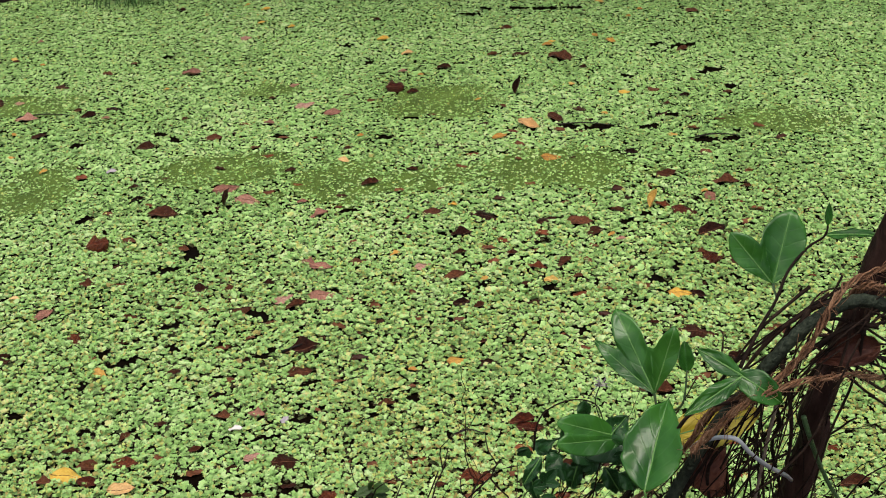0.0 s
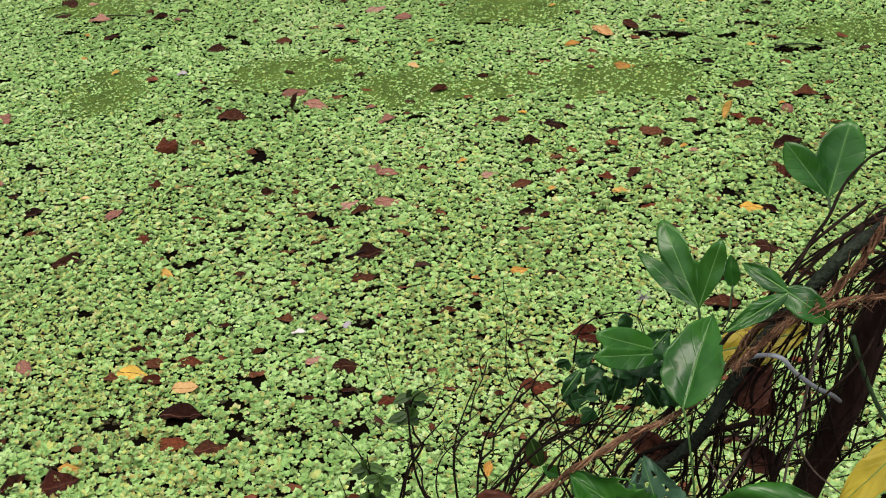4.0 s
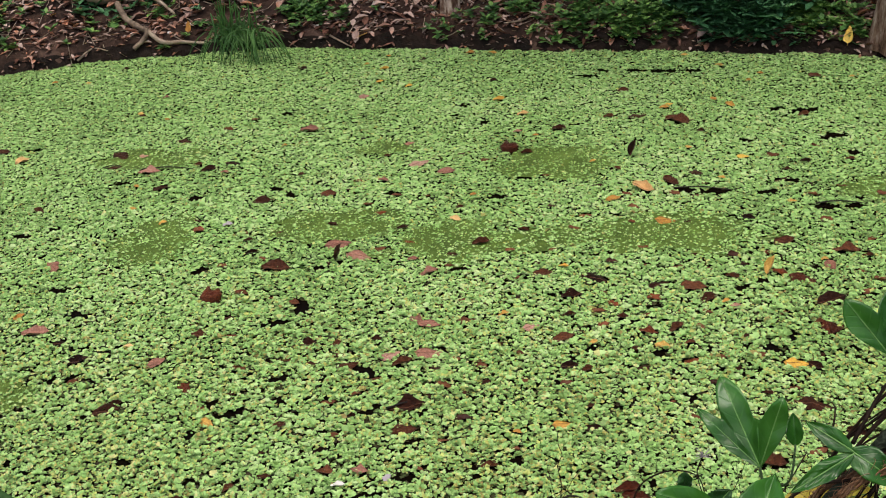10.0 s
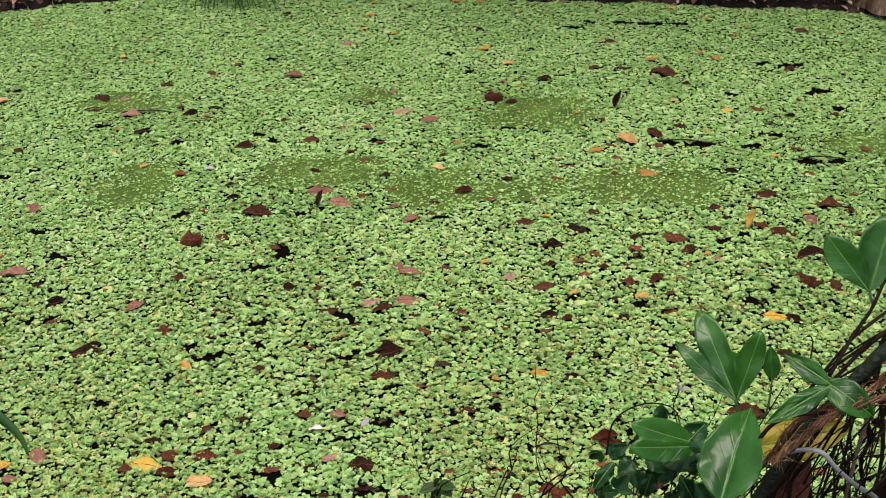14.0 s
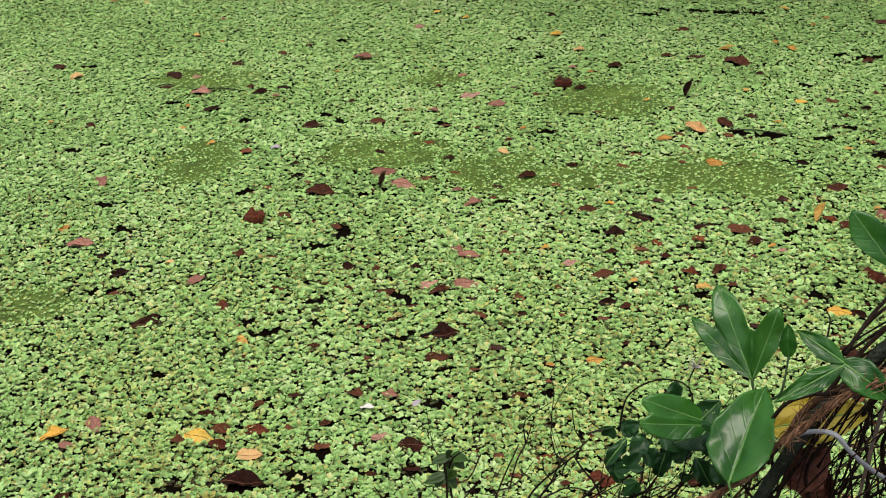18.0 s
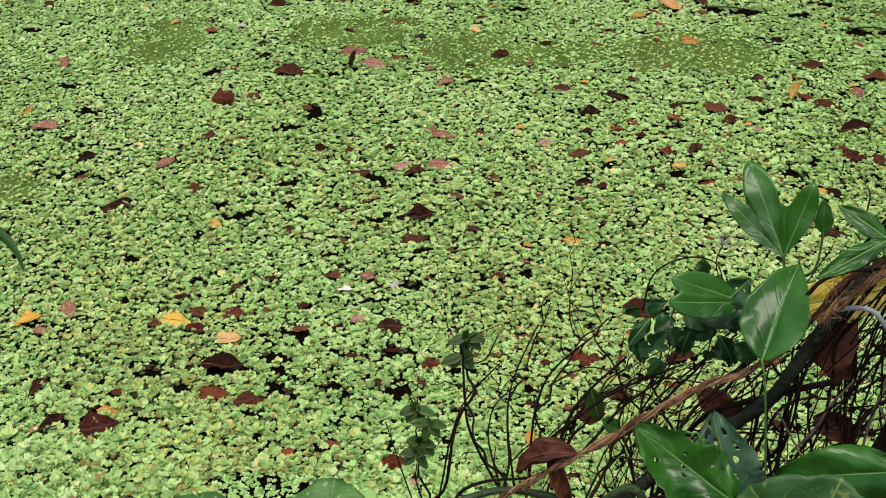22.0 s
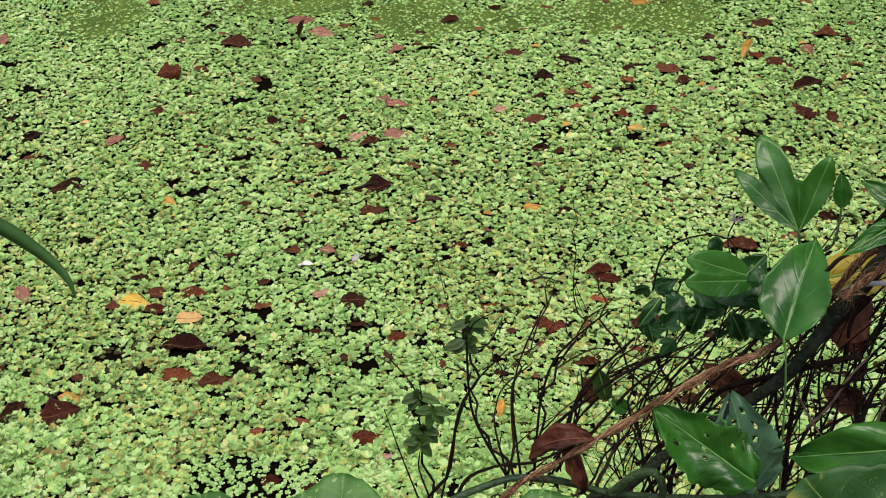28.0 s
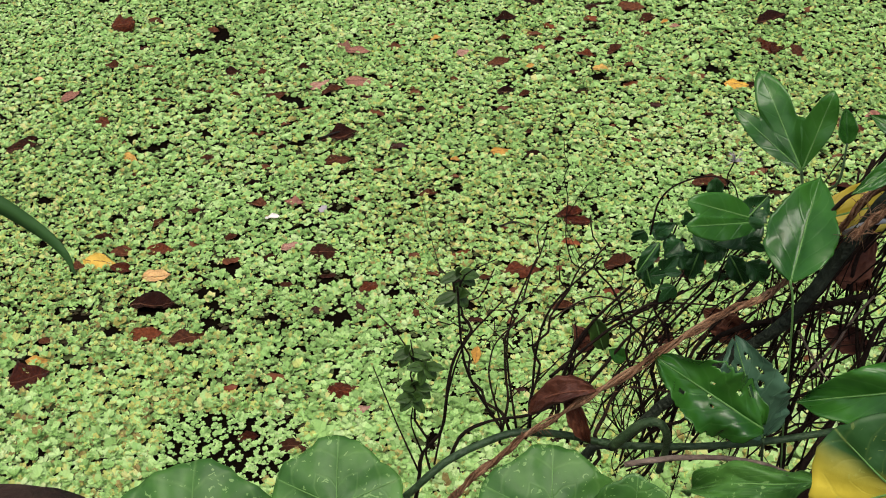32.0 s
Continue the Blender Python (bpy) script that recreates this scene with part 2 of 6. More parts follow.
xs = axis_steps([(-300, -60, 40), (-60, -6, 3), (-6, -3.7, 0.2), (-3.7, 2.6, 0.03), (2.6, 5, 0.2), (5, 60, 3), (60, 300, 40)])
ys = axis_steps([(-300, -40, 40), (-40, 0, 3), (0, 2.2, 0.2), (2.2, 2.9, 0.04), (2.9, 7.0, 0.4), (7.0, 8.9, 0.025), (8.9, 12, 0.3), (12, 60, 4), (60, 300, 40)])
gv = [(x, y, ground_height(x, y)) for y in ys for x in xs]
w = len(xs)
gf = [(j * w + i, j * w + i + 1, (j + 1) * w + i + 1, (j + 1) * w + i) for j in range(len(ys) - 1) for i in range(w - 1)]
ground = tagged(mesh_ob("ground", gv, gf, SOIL), "dark reddish brown earth bank strewn with litter round the pond", "ground", kind="structure")

wv = [(-5.6, 1.9, 0), (4.1, 1.9, 0), (4.1, 8.6, 0), (-5.6, 8.6, 0)]
pond = tagged(mesh_ob("water", wv, [(0, 1, 2, 3)], water, False), "still dark brown pond water under floating plants", "water", kind="structure")

# ---- gaps of open water and thin patches in the floating mat ----
gaps = []


def gap(x, y, rx, ry, turn):
    gaps.append((x, y, rx, ry, radians(turn)))


gap(-1.49, 6.64, 0.027, 0.020, -5)
gap(-2.69, 6.25, 0.043, 0.020, -4)
gap(-1.67, 5.66, 0.044, 0.020, 2)
gap(-1.32, 5.74, 0.032, 0.020, -21)
gap(-1.24, 5.67, 0.047, 0.020, -45)
gap(-2.09, 5.83, 0.040, 0.020, 15)
gap(-0.58, 6.69, 0.034, 0.020, -6)
gap(-0.45, 6.46, 0.026, 0.020, 10)
gap(-0.78, 5.67, 0.035, 0.020, -3)
gap(-0.32, 5.61, 0.042, 0.020, 7)
gap(-0.21, 5.81, 0.037, 0.020, 10)
gap(0.05, 7.06, 0.055, 0.026, -14)
gap(0.13, 7.13, 0.030, 0.018, -14)
gap(0.29, 7.12, 0.050, 0.020, 2)
gap(0.44, 7.10, 0.075, 0.028, -5)
gap(0.58, 7.09, 0.055, 0.020, -5)
gap(0.76, 6.16, 0.031, 0.020, -15)
gap(1.07, 6.50, 0.064, 0.026, 2)
gap(0.94, 6.53, 0.032, 0.020, 5)
gap(1.15, 6.18, 0.069, 0.028, 22)
gap(1.21, 6.00, 0.031, 0.020, 14)
gap(0.91, 5.72, 0.035, 0.020, -4)
gap(0.80, 5.61, 0.053, 0.020, 8)
gap(1.13, 5.47, 0.044, 0.020, -3)
gap(1.02, 5.47, 0.066, 0.027, -9)
gap(-2.35, 5.31, 0.049, 0.020, 6)
gap(-2.22, 5.37, 0.024, 0.020, 10)
gap(-1.45, 4.99, 0.041, 0.020, 44)
gap(-1.99, 4.84, 0.043, 0.020, -6)
gap(-1.04, 4.60, 0.048, 0.020, 25)
gap(-1.81, 4.65, 0.042, 0.020, 3)
gap(-0.42, 4.98, 0.034, 0.020, 4)
gap(-0.21, 5.24, 0.035, 0.020, 16)
gap(-0.98, 5.00, 0.023, 0.020, 10)
gap(0.62, 4.82, 0.033, 0.020, 15)
gap(0.31, 4.70, 0.030, 0.020, 32)
gap(0.32, 4.38, 0.035, 0.020, -1)
gap(0.76, 4.50, 0.021, 0.020, -23)
gap(0.69, 4.42, 0.037, 0.020, -34)
gap(0.47, 5.65, 0.059, 0.023, -10)
gap(0.59, 5.63, 0.070, 0.029, -3)
gap(-1.14, 4.09, 0.030, 0.020, 17)
gap(-1.06, 4.03, 0.059, 0.023, 15)
gap(-0.95, 4.23, 0.035, 0.020, 10)
gap(-0.93, 4.11, 0.025, 0.020, -20)
gap(-0.12, 3.81, 0.025, 0.020, -10)
gap(-0.46, 3.89, 0.022, 0.020, 2)
gap(-0.46, 3.72, 0.041, 0.020, 8)
gap(-0.55, 3.64, 0.036, 0.020, 12)
gap(-0.90, 3.32, 0.075, 0.032, -2)
gap(-0.78, 3.37, 0.036, 0.020, -5)
gap(-0.75, 3.31, 0.024, 0.020, -13)
gap(-0.73, 3.25, 0.036, 0.020, -10)
gap(-1.20, 3.10, 0.054, 0.021, 61)
gap(-0.99, 3.22, 0.034, 0.020, 8)
gap(-0.73, 3.47, 0.044, 0.020, -19)
gap(-1.10, 3.27, 0.035, 0.020, 8)
gap(-0.41, 3.27, 0.031, 0.020, -10)
gap(-0.43, 3.42, 0.050, 0.020, 8)
gap(-0.60, 3.27, 0.034, 0.020, 3)
gap(-0.23, 3.21, 0.035, 0.020, -10)
gap(-0.98, 4.71, 0.069, 0.029, -59)
gap(-0.68, 4.29, 0.050, 0.020, -25)
gap(-0.61, 4.05, 0.049, 0.020, 53)
gap(0.90, 4.97, 0.027, 0.020, -53)
gap(0.74, 4.33, 0.049, 0.020, -4)

thin_patches = [(-0.96, 5.35, 0.42, 0.17), (-0.45, 5.2, 0.4, 0.2), (-1.75, 5.25, 0.22, 0.26), (-0.1, 5.95, 0.3, 0.22), (0.38, 5.25, 0.5, 0.2), (-2.05, 6.1, 0.35, 0.14), (1.35, 5.6, 0.3, 0.16), (-1.95, 4.1, 0.2, 0.12), (-0.9, 6.15, 0.16, 0.1)]
leaf_spots = []


def patch_share(x, y):
    """How far a place lies inside a thin patch, 0 to 1."""
    best = 0.0
    for px, py, rx, ry in thin_patches:
        d = ((x - px) / rx) ** 2 + ((y - py) / ry) ** 2
        best = max(best, 1.1 - d)
    return max(0.0, min(1.0, best + 0.75 * noise.noise((x * 5, y * 7, 1)) + 0.45 * noise.noise((x * 14, y * 18, 6))) if best > 0 else 0.0)


# ---- leaves that have fallen on the mat ----
def leaf_blade(length, width, curl, bend, rows=12, cols=6, tip=1.5, wave=0.0, seed=0):
    """Corners and faces of a thin leaf along +x, with a raised midrib line, its short stalk at -x, as one closed sheet of some thickness."""
    v, f = [], []
    for side in (1, -1):
        for i in range(rows + 1):
            u = i / rows
            hw = width * 0.5 * (math.sin(math.pi * u ** (1 / tip)) ** 0.85 * (1 + 0.06 * math.sin(21 * u + 3 * tip)) + 0.012)
            for j in range(cols + 1):
                s = 2 * j / cols - 1
                z = curl * (s * s) * hw + bend * length * (u - 0.5) ** 2 + wave * length * math.sin(9 * u + 2 * s) * 0.05
                hw *= 1 + 0.13 * noise.noise((3.1 * u, 2.0 * (s > 0), seed * 3.7))
                z += 0.035 * length * noise.noise((2.3 * u, 1.4 * s, seed * 5.1 + 2)) + 0.018 * length * noise.noise((7 * u, 5 * s, seed))
                z += 0.0006 * side + 0.06 * hw * abs(s) + 0.012 * length * math.sin(19 * u - 5 * abs(s)) * abs(s)
                v.append((length * (u - 0.5), hw * s + 0.10 * length * wave * (u - 0.5) * (u + 0.3), z))
    n = (rows + 1) * (cols + 1)
    for i in range(rows):
        for j in range(cols):
            a = i * (cols + 1) + j
            q = (a, a + cols + 1, a + cols + 2, a + 1)
            f.append(q)
            f.append(tuple(n + k for k in q[::-1]))
    for i in range(rows):
        for j in (0, cols):
            a = i * (cols + 1) + j
            b = a + cols + 1
            f.append((a, b, b + n, a + n) if j == cols else (b, a, a + n, b + n))
    # stalk
    k = len(v)
    st = length * 0.16
    for x, r in ((-length * 0.5 - st, 0.0007), (-length * 0.48, 0.0012)):
        for a in range(4):
            v.append((x, r * math.cos(a * math.pi / 2), bend * length * 0.25 + r * math.sin(a * math.pi / 2)))
    for a in range(4):
        f.append((k + a, k + (a + 1) % 4, k + 4 + (a + 1) % 4, k + 4 + a))
    return v, f


KINDS = {
    "b": ("brown", "curled brown fallen leaf lying on the floating water plants"),
    "d": ("dark", "dark wet brown leaf half sunk among the water plants"),
    "p": ("pinkish", "dry pinkish brown leaf lying on the floating mat"),
    "o": ("orange", "small orange fallen leaf on the green floating mat"),
    "y": ("yellow", "bright yellow fallen leaf resting on the water plants"),
    "t": ("tan", "pale tan yellow fallen leaf lying flat on the mat"),
    "r": ("red", "glossy red brown fallen leaf on the water plants"),
    "g": ("grey", "small grey lilac petal on the floating plants"),
    "w": ("white", "small white petal lying on the floating plants"),
}
blades = {}
ribs = {}
RIB = material("dry_midrib", [(0.10, 0.04, 0.02), (0.22, 0.10, 0.05)], scale=30, rough=0.5, bump=0.1)
fall_rng = random.Random(5)


def fallen(x, y, turn, length, kind):
    """One fallen leaf. T: folded like a tent; U and V: standing on edge; D: a large glossy dark one."""
    tilt, roll = fall_rng.uniform(-8, 8), fall_rng.uniform(0, 20) * (1 if abs(turn) < 90 else -1)
    look_kind, shape = kind, fall_rng.randrange(12)
    if kind == "T":
        look_kind, shape, roll = "r", 16, 48 if abs(turn) < 90 else -48
    elif kind in "UV":
        look_kind, shape, tilt = ("d" if kind == "U" else "o"), 17, -68
    elif kind == "D":
        look_kind, shape = "r", 18
    key = (shape, look_kind)
    if key not in blades:
        # width share, curl, bend, tip, wave
        w0, curl, bend, tip, wave = [(0.52, 0.30, 0.10, 1.25, 0.4), (0.46, 0.55, -0.10, 1.1, 0.8), (0.56, -0.22, 0.08, 1.35, -0.5), (0.42, 0.8, 0.18, 1.2, 0.9), (0.95, -1.2, -0.1, 1.3, 0.2), (0.5, 0.9, 0.1, 1.2, 0.3), (0.66, 0.15, 0.08, 1.2, 0.15)][shape % 4 if shape < 16 else shape - 12]
        v, f = leaf_blade(1.0, w0, curl, bend, tip=tip, wave=wave, seed=shape)
        v = [(a, b, c if abs(c) > 0.01 else c * 3) for a, b, c in v]
        me = bpy.data.meshes.new("fallen_leaf")
        me.from_pydata(v, [], f)
        me.polygons.foreach_set("use_smooth", [True] * len(me.polygons))
        me.materials.append(DEAD[look_kind])
        blades[key] = me
    ob = new("fallen_leaf", blades[key])
    z = {"d": 0.005, "b": 0.0075, "r": 0.0085}.get(look_kind, 0.011)
    if kind in "UV":
        z = 0.012 + 0.45 * length
    if kind == "T":
        z = 0.03
    ob.matrix_world = pose(x, y, z, roll, tilt, turn) @ Matrix.Scale(length * (0.85 if kind == "o" else 1.04), 4)
    if length > 0.06 and look_kind not in "gw":
        if key not in ribs:
            me = blades[key]
            line = [Vector(me.vertices[i * 7 + 3].co) + Vector((0, 0, 0.004)) for i in range(13)]
            rib = tube(bmesh.new(), line, 0.011, 0.004, 5, 0.0, 0, 1)
            ribs[key] = bpy.data.meshes.new("midrib")
            rib.to_mesh(ribs[key])
            rib.free()
            ribs[key].materials.append(RIB)
        rb = new("midrib", ribs[key])
        rb.parent = ob
    tagged(ob, KINDS[look_kind][1], "leaf", "fallen leaves on the pond")
    leaf_spots.append((x, y, length, radians(turn), kind))


fallen(-2.977, 7.211, 34, 0.045, 'o')
fallen(-2.769, 7.189, 45, 0.038, 'o')
fallen(-2.628, 7.415, 22, 0.038, 'r')
fallen(-2.223, 6.928, 24, 0.038, 'p')
fallen(-2.287, 6.698, -24, 0.052, 'o')
fallen(-2.269, 6.672, 27, 0.038, 'b')
fallen(-2.114, 6.608, -20, 0.038, 'o')
fallen(-1.922, 6.304, -10, 0.075, 'b')
fallen(-1.740, 6.448, -13, 0.053, 'b')
fallen(-1.636, 6.573, 14, 0.038, 'b')
fallen(-1.396, 6.218, 32, 0.038, 'o')
fallen(-1.599, 6.027, -4, 0.082, 'd')
fallen(-1.770, 6.029, 6, 0.041, 'b')
fallen(-2.079, 6.134, 15, 0.044, 'p')
fallen(-2.184, 6.135, -31, 0.120, 'd')
fallen(-2.181, 6.009, 9, 0.064, 'b')
fallen(-2.689, 6.107, 63, 0.086, 't')
fallen(-2.840, 6.227, -10, 0.079, 'b')
fallen(-1.986, 5.945, 4, 0.103, 'p')
fallen(-1.702, 5.964, 19, 0.071, 'd')
fallen(-1.611, 5.917, 8, 0.038, 'p')
fallen(-1.870, 5.762, 45, 0.077, 'b')
fallen(-1.993, 5.790, -36, 0.038, 'o')
fallen(-1.355, 5.604, 1, 0.091, 'b')
fallen(-1.549, 7.319, 6, 0.045, 'b')
fallen(-1.189, 7.346, 22, 0.042, 'o')
fallen(-1.074, 7.259, -7, 0.053, 'y')
fallen(-1.069, 7.063, 21, 0.041, 'y')
fallen(-0.898, 6.981, 12, 0.038, 'y')
fallen(-1.083, 7.475, -7, 0.038, 'o')
fallen(-0.875, 7.402, 21, 0.043, 'b')
fallen(-0.618, 7.484, -7, 0.064, 'o')
fallen(-0.489, 7.459, -7, 0.060, 'o')
fallen(-0.451, 7.034, 5, 0.045, 'b')
fallen(-1.119, 6.850, -6, 0.060, 'p')
fallen(-0.399, 6.738, -6, 0.063, 'y')
fallen(-0.267, 6.539, 2, 0.060, 't')
fallen(-0.280, 6.310, 5, 0.044, 'p')
fallen(-0.190, 6.265, 16, 0.041, 'o')
fallen(-0.302, 6.094, -4, 0.084, 'T')
fallen(-0.220, 6.069, 23, 0.060, 'b')
fallen(-1.307, 6.397, -1, 0.101, 'p')
fallen(-1.022, 6.295, 20, 0.054, 'd')
fallen(-0.786, 6.208, 4, 0.047, 'p')
fallen(-0.527, 6.072, 15, 0.043, 'b')
fallen(-0.411, 6.003, 9, 0.038, 'b')
fallen(-0.080, 6.339, 7, 0.073, 'b')
fallen(-0.871, 6.075, 36, 0.038, 'b')
fallen(-0.711, 5.971, 22, 0.093, 'p')
fallen(-0.571, 5.872, -8, 0.082, 'p')
fallen(-1.240, 5.880, 45, 0.038, 'b')
fallen(-0.844, 5.791, -4, 0.048, 'p')
fallen(-1.070, 5.668, 1, 0.077, 'b')
fallen(-0.427, 5.630, 10, 0.038, 'o')
fallen(-0.471, 5.517, 6, 0.039, 'b')
fallen(0.559, 7.323, 4, 0.049, 'o')
fallen(0.727, 7.137, -7, 0.056, 'o')
fallen(0.922, 7.003, -7, 0.039, 'o')
fallen(1.186, 6.952, 1, 0.069, 'b')
fallen(0.854, 6.907, 7, 0.038, 'o')
fallen(1.360, 6.916, 7, 0.038, 'o')
fallen(0.227, 6.825, 10, 0.062, 'b')
fallen(0.664, 6.671, -64, 0.058, 'o')
fallen(0.733, 6.574, -58, 0.081, 'o')
fallen(0.419, 6.570, 2, 0.059, 'o')
fallen(0.444, 6.613, 12, 0.038, 'y')
fallen(0.152, 6.478, 3, 0.053, 'b')
fallen(0.284, 6.480, -0, 0.087, 'b')
fallen(0.476, 6.402, -31, 0.128, 'b')
fallen(0.575, 6.279, 5, 0.042, 'b')
fallen(0.508, 6.087, -16, 0.038, 'o')
fallen(0.260, 6.007, 23, 0.075, 'U')
fallen(0.735, 5.969, -25, 0.055, 'y')
fallen(0.859, 5.984, -10, 0.065, 'b')
fallen(0.997, 5.907, 3, 0.054, 'd')
fallen(1.060, 6.078, -5, 0.038, 'r')
fallen(1.062, 6.440, 10, 0.058, 'b')
fallen(1.185, 5.918, -13, 0.043, 'b')
fallen(0.906, 5.831, -18, 0.038, 'b')
fallen(0.188, 5.875, -39, 0.038, 'b')
fallen(0.079, 5.952, 19, 0.038, 'o')
fallen(0.295, 5.660, -38, 0.108, 't')
fallen(0.414, 5.728, -47, 0.089, 'b')
fallen(0.168, 5.560, 29, 0.087, 'o')
fallen(0.627, 5.749, -30, 0.038, 'o')
fallen(0.519, 5.814, -34, 0.075, 'b')
fallen(0.980, 5.681, -4, 0.054, 'd')
fallen(0.887, 5.516, -10, 0.048, 'o')
fallen(-2.574, 5.574, 49, 0.038, 'o')
fallen(-2.368, 5.554, -26, 0.061, 'b')
fallen(-1.930, 5.557, 7, 0.038, 'o')
fallen(-1.743, 5.408, 28, 0.045, 'o')
fallen(-1.447, 5.381, 20, 0.044, 'g')
fallen(-1.320, 5.240, -2, 0.042, 'b')
fallen(-1.279, 5.136, 20, 0.054, 'd')
fallen(-2.081, 5.025, -45, 0.096, 'p')
fallen(-1.851, 4.964, 27, 0.041, 'd')
fallen(-1.148, 5.002, -8, 0.124, 'b')
fallen(-1.233, 4.809, -2, 0.056, 'b')
fallen(-1.337, 4.753, 4, 0.085, 'T')
fallen(-1.366, 4.800, 29, 0.038, 't')
fallen(-1.152, 4.594, 35, 0.038, 'b')
fallen(-2.055, 4.638, 46, 0.060, 'o')
fallen(-1.772, 4.594, 8, 0.038, 'b')
fallen(-2.179, 4.727, -1, 0.038, 'b')
fallen(-1.934, 4.515, 11, 0.100, 'p')
fallen(-1.818, 4.458, 6, 0.067, 'd')
fallen(-1.314, 4.510, -1, 0.069, 'b')
fallen(-1.713, 4.342, 24, 0.095, 'd')
fallen(-1.409, 4.320, 55, 0.078, 'p')
fallen(-1.548, 4.430, 5, 0.038, 't')
fallen(-1.013, 4.732, -23, 0.048, 'b')
fallen(-0.692, 5.337, 10, 0.050, 'b')
fallen(-0.935, 5.189, 15, 0.104, 'p')
fallen(-0.900, 5.055, 15, 0.075, 'U')
fallen(-0.942, 5.038, -2, 0.049, 'd')
fallen(-0.829, 5.085, -17, 0.108, 'p')
fallen(-0.609, 5.054, 11, 0.043, 'p')
fallen(-0.533, 4.952, 28, 0.077, 'p')
fallen(-0.461, 5.012, 12, 0.040, 'b')
fallen(-0.353, 5.191, 18, 0.075, 'b')
fallen(-0.190, 5.294, -3, 0.049, 'b')
fallen(-0.479, 5.399, -27, 0.054, 't')
fallen(-0.099, 4.936, 9, 0.076, 'b')
fallen(-0.020, 4.983, -2, 0.039, 'y')
fallen(0.008, 4.771, 4, 0.099, 'd')
fallen(0.011, 4.631, 20, 0.057, 'b')
fallen(-0.182, 4.770, -18, 0.048, 'd')
fallen(-0.222, 4.640, 30, 0.056, 'o')
fallen(-0.533, 4.599, -43, 0.075, 'p')
fallen(-0.482, 4.565, 2, 0.083, 'p')
fallen(-0.353, 4.604, 10, 0.065, 'b')
fallen(-0.123, 4.551, 26, 0.062, 'p')
fallen(-0.007, 4.481, 21, 0.082, 'b')
fallen(-0.903, 4.452, -1, 0.081, 'd')
fallen(-0.793, 4.445, 11, 0.055, 'b')
fallen(-0.775, 4.378, 27, 0.038, 'b')
fallen(-0.597, 4.371, 20, 0.075, 'p')
fallen(-0.462, 4.385, -1, 0.095, 'p')
fallen(-0.542, 4.330, 28, 0.077, 'b')
fallen(-0.732, 4.308, 28, 0.076, 'b')
fallen(-0.862, 4.320, -1, 0.038, 'b')
fallen(-0.663, 4.477, -1, 0.054, 'b')
fallen(0.019, 4.314, 23, 0.071, 'd')
fallen(-0.154, 4.384, -14, 0.038, 'b')
fallen(0.104, 4.891, -20, 0.122, 'd')
fallen(0.323, 4.840, 28, 0.089, 'd')
fallen(0.453, 4.824, -12, 0.098, 'b')
fallen(0.501, 4.738, 31, 0.078, 'b')
fallen(0.597, 4.896, -27, 0.053, 'b')
fallen(0.700, 5.380, -13, 0.059, 'd')
fallen(0.815, 5.169, 21, 0.089, 'b')
fallen(0.749, 5.079, -2, 0.038, 'r')
fallen(1.032, 5.090, 2, 0.109, 'b')
fallen(1.103, 5.047, -2, 0.038, 'b')
fallen(0.941, 5.018, 19, 0.038, 'o')
fallen(0.954, 4.968, -75, 0.072, 'p')
fallen(0.734, 4.914, 22, 0.075, 'V')
fallen(0.770, 4.915, -32, 0.064, 'r')
fallen(0.842, 4.879, -15, 0.096, 'r')
fallen(0.920, 4.729, 24, 0.115, 'd')
fallen(0.196, 4.618, -22, 0.045, 'r')
fallen(0.279, 4.520, -15, 0.067, 'r')
fallen(0.378, 4.543, 41, 0.071, 'b')
fallen(0.095, 4.446, 24, 0.045, 'o')
fallen(0.241, 4.421, 13, 0.038, 'b')
fallen(0.325, 4.425, -18, 0.064, 'o')
fallen(0.419, 4.451, 19, 0.038, 'b')
fallen(0.666, 4.693, -29, 0.045, 'd')
fallen(0.558, 4.717, 20, 0.038, 'o')
fallen(0.589, 4.687, 6, 0.038, 'p')
fallen(0.879, 4.538, -85, 0.078, 'r')
fallen(0.903, 4.533, -118, 0.078, 'r')
fallen(0.859, 4.581, 13, 0.038, 'b')
fallen(0.967, 4.511, -79, 0.078, 'b')
fallen(0.745, 4.321, -9, 0.075, 'y')
fallen(0.805, 4.313, -40, 0.066, 'd')
fallen(0.570, 4.300, 12, 0.050, 'd')
fallen(0.078, 4.292, 24, 0.043, 'b')
fallen(0.835, 4.380, 23, 0.038, 'b')
fallen(0.372, 5.356, 4, 0.097, 'o')
fallen(-1.484, 4.043, 18, 0.096, 'b')
fallen(-1.474, 4.083, 14, 0.049, 'd')
fallen(-1.674, 4.220, 53, 0.047, 'b')
fallen(-1.263, 4.169, -54, 0.077, 'r')
fallen(-1.124, 3.972, -35, 0.075, 'o')
fallen(-1.096, 3.902, 14, 0.047, 'b')
fallen(-0.888, 3.971, 17, 0.051, 'b')
fallen(-0.724, 3.836, 18, 0.055, 'd')
fallen(-0.693, 3.743, -15, 0.070, 'b')
fallen(-0.589, 3.747, -17, 0.060, 'p')
fallen(-0.639, 3.676, 13, 0.044, 'w')
fallen(-0.500, 3.715, 65, 0.038, 'g')
fallen(-0.969, 3.659, 32, 0.046, 'b')
fallen(-0.873, 3.714, 14, 0.045, 'b')
fallen(-1.108, 3.598, 2, 0.054, 'b')
fallen(-0.938, 3.540, -1, 0.080, 'r')
fallen(-0.493, 4.079, 10, 0.124, 'd')
fallen(-0.489, 3.952, 6, 0.084, 'b')
fallen(-0.664, 4.025, -3, 0.039, 'd')
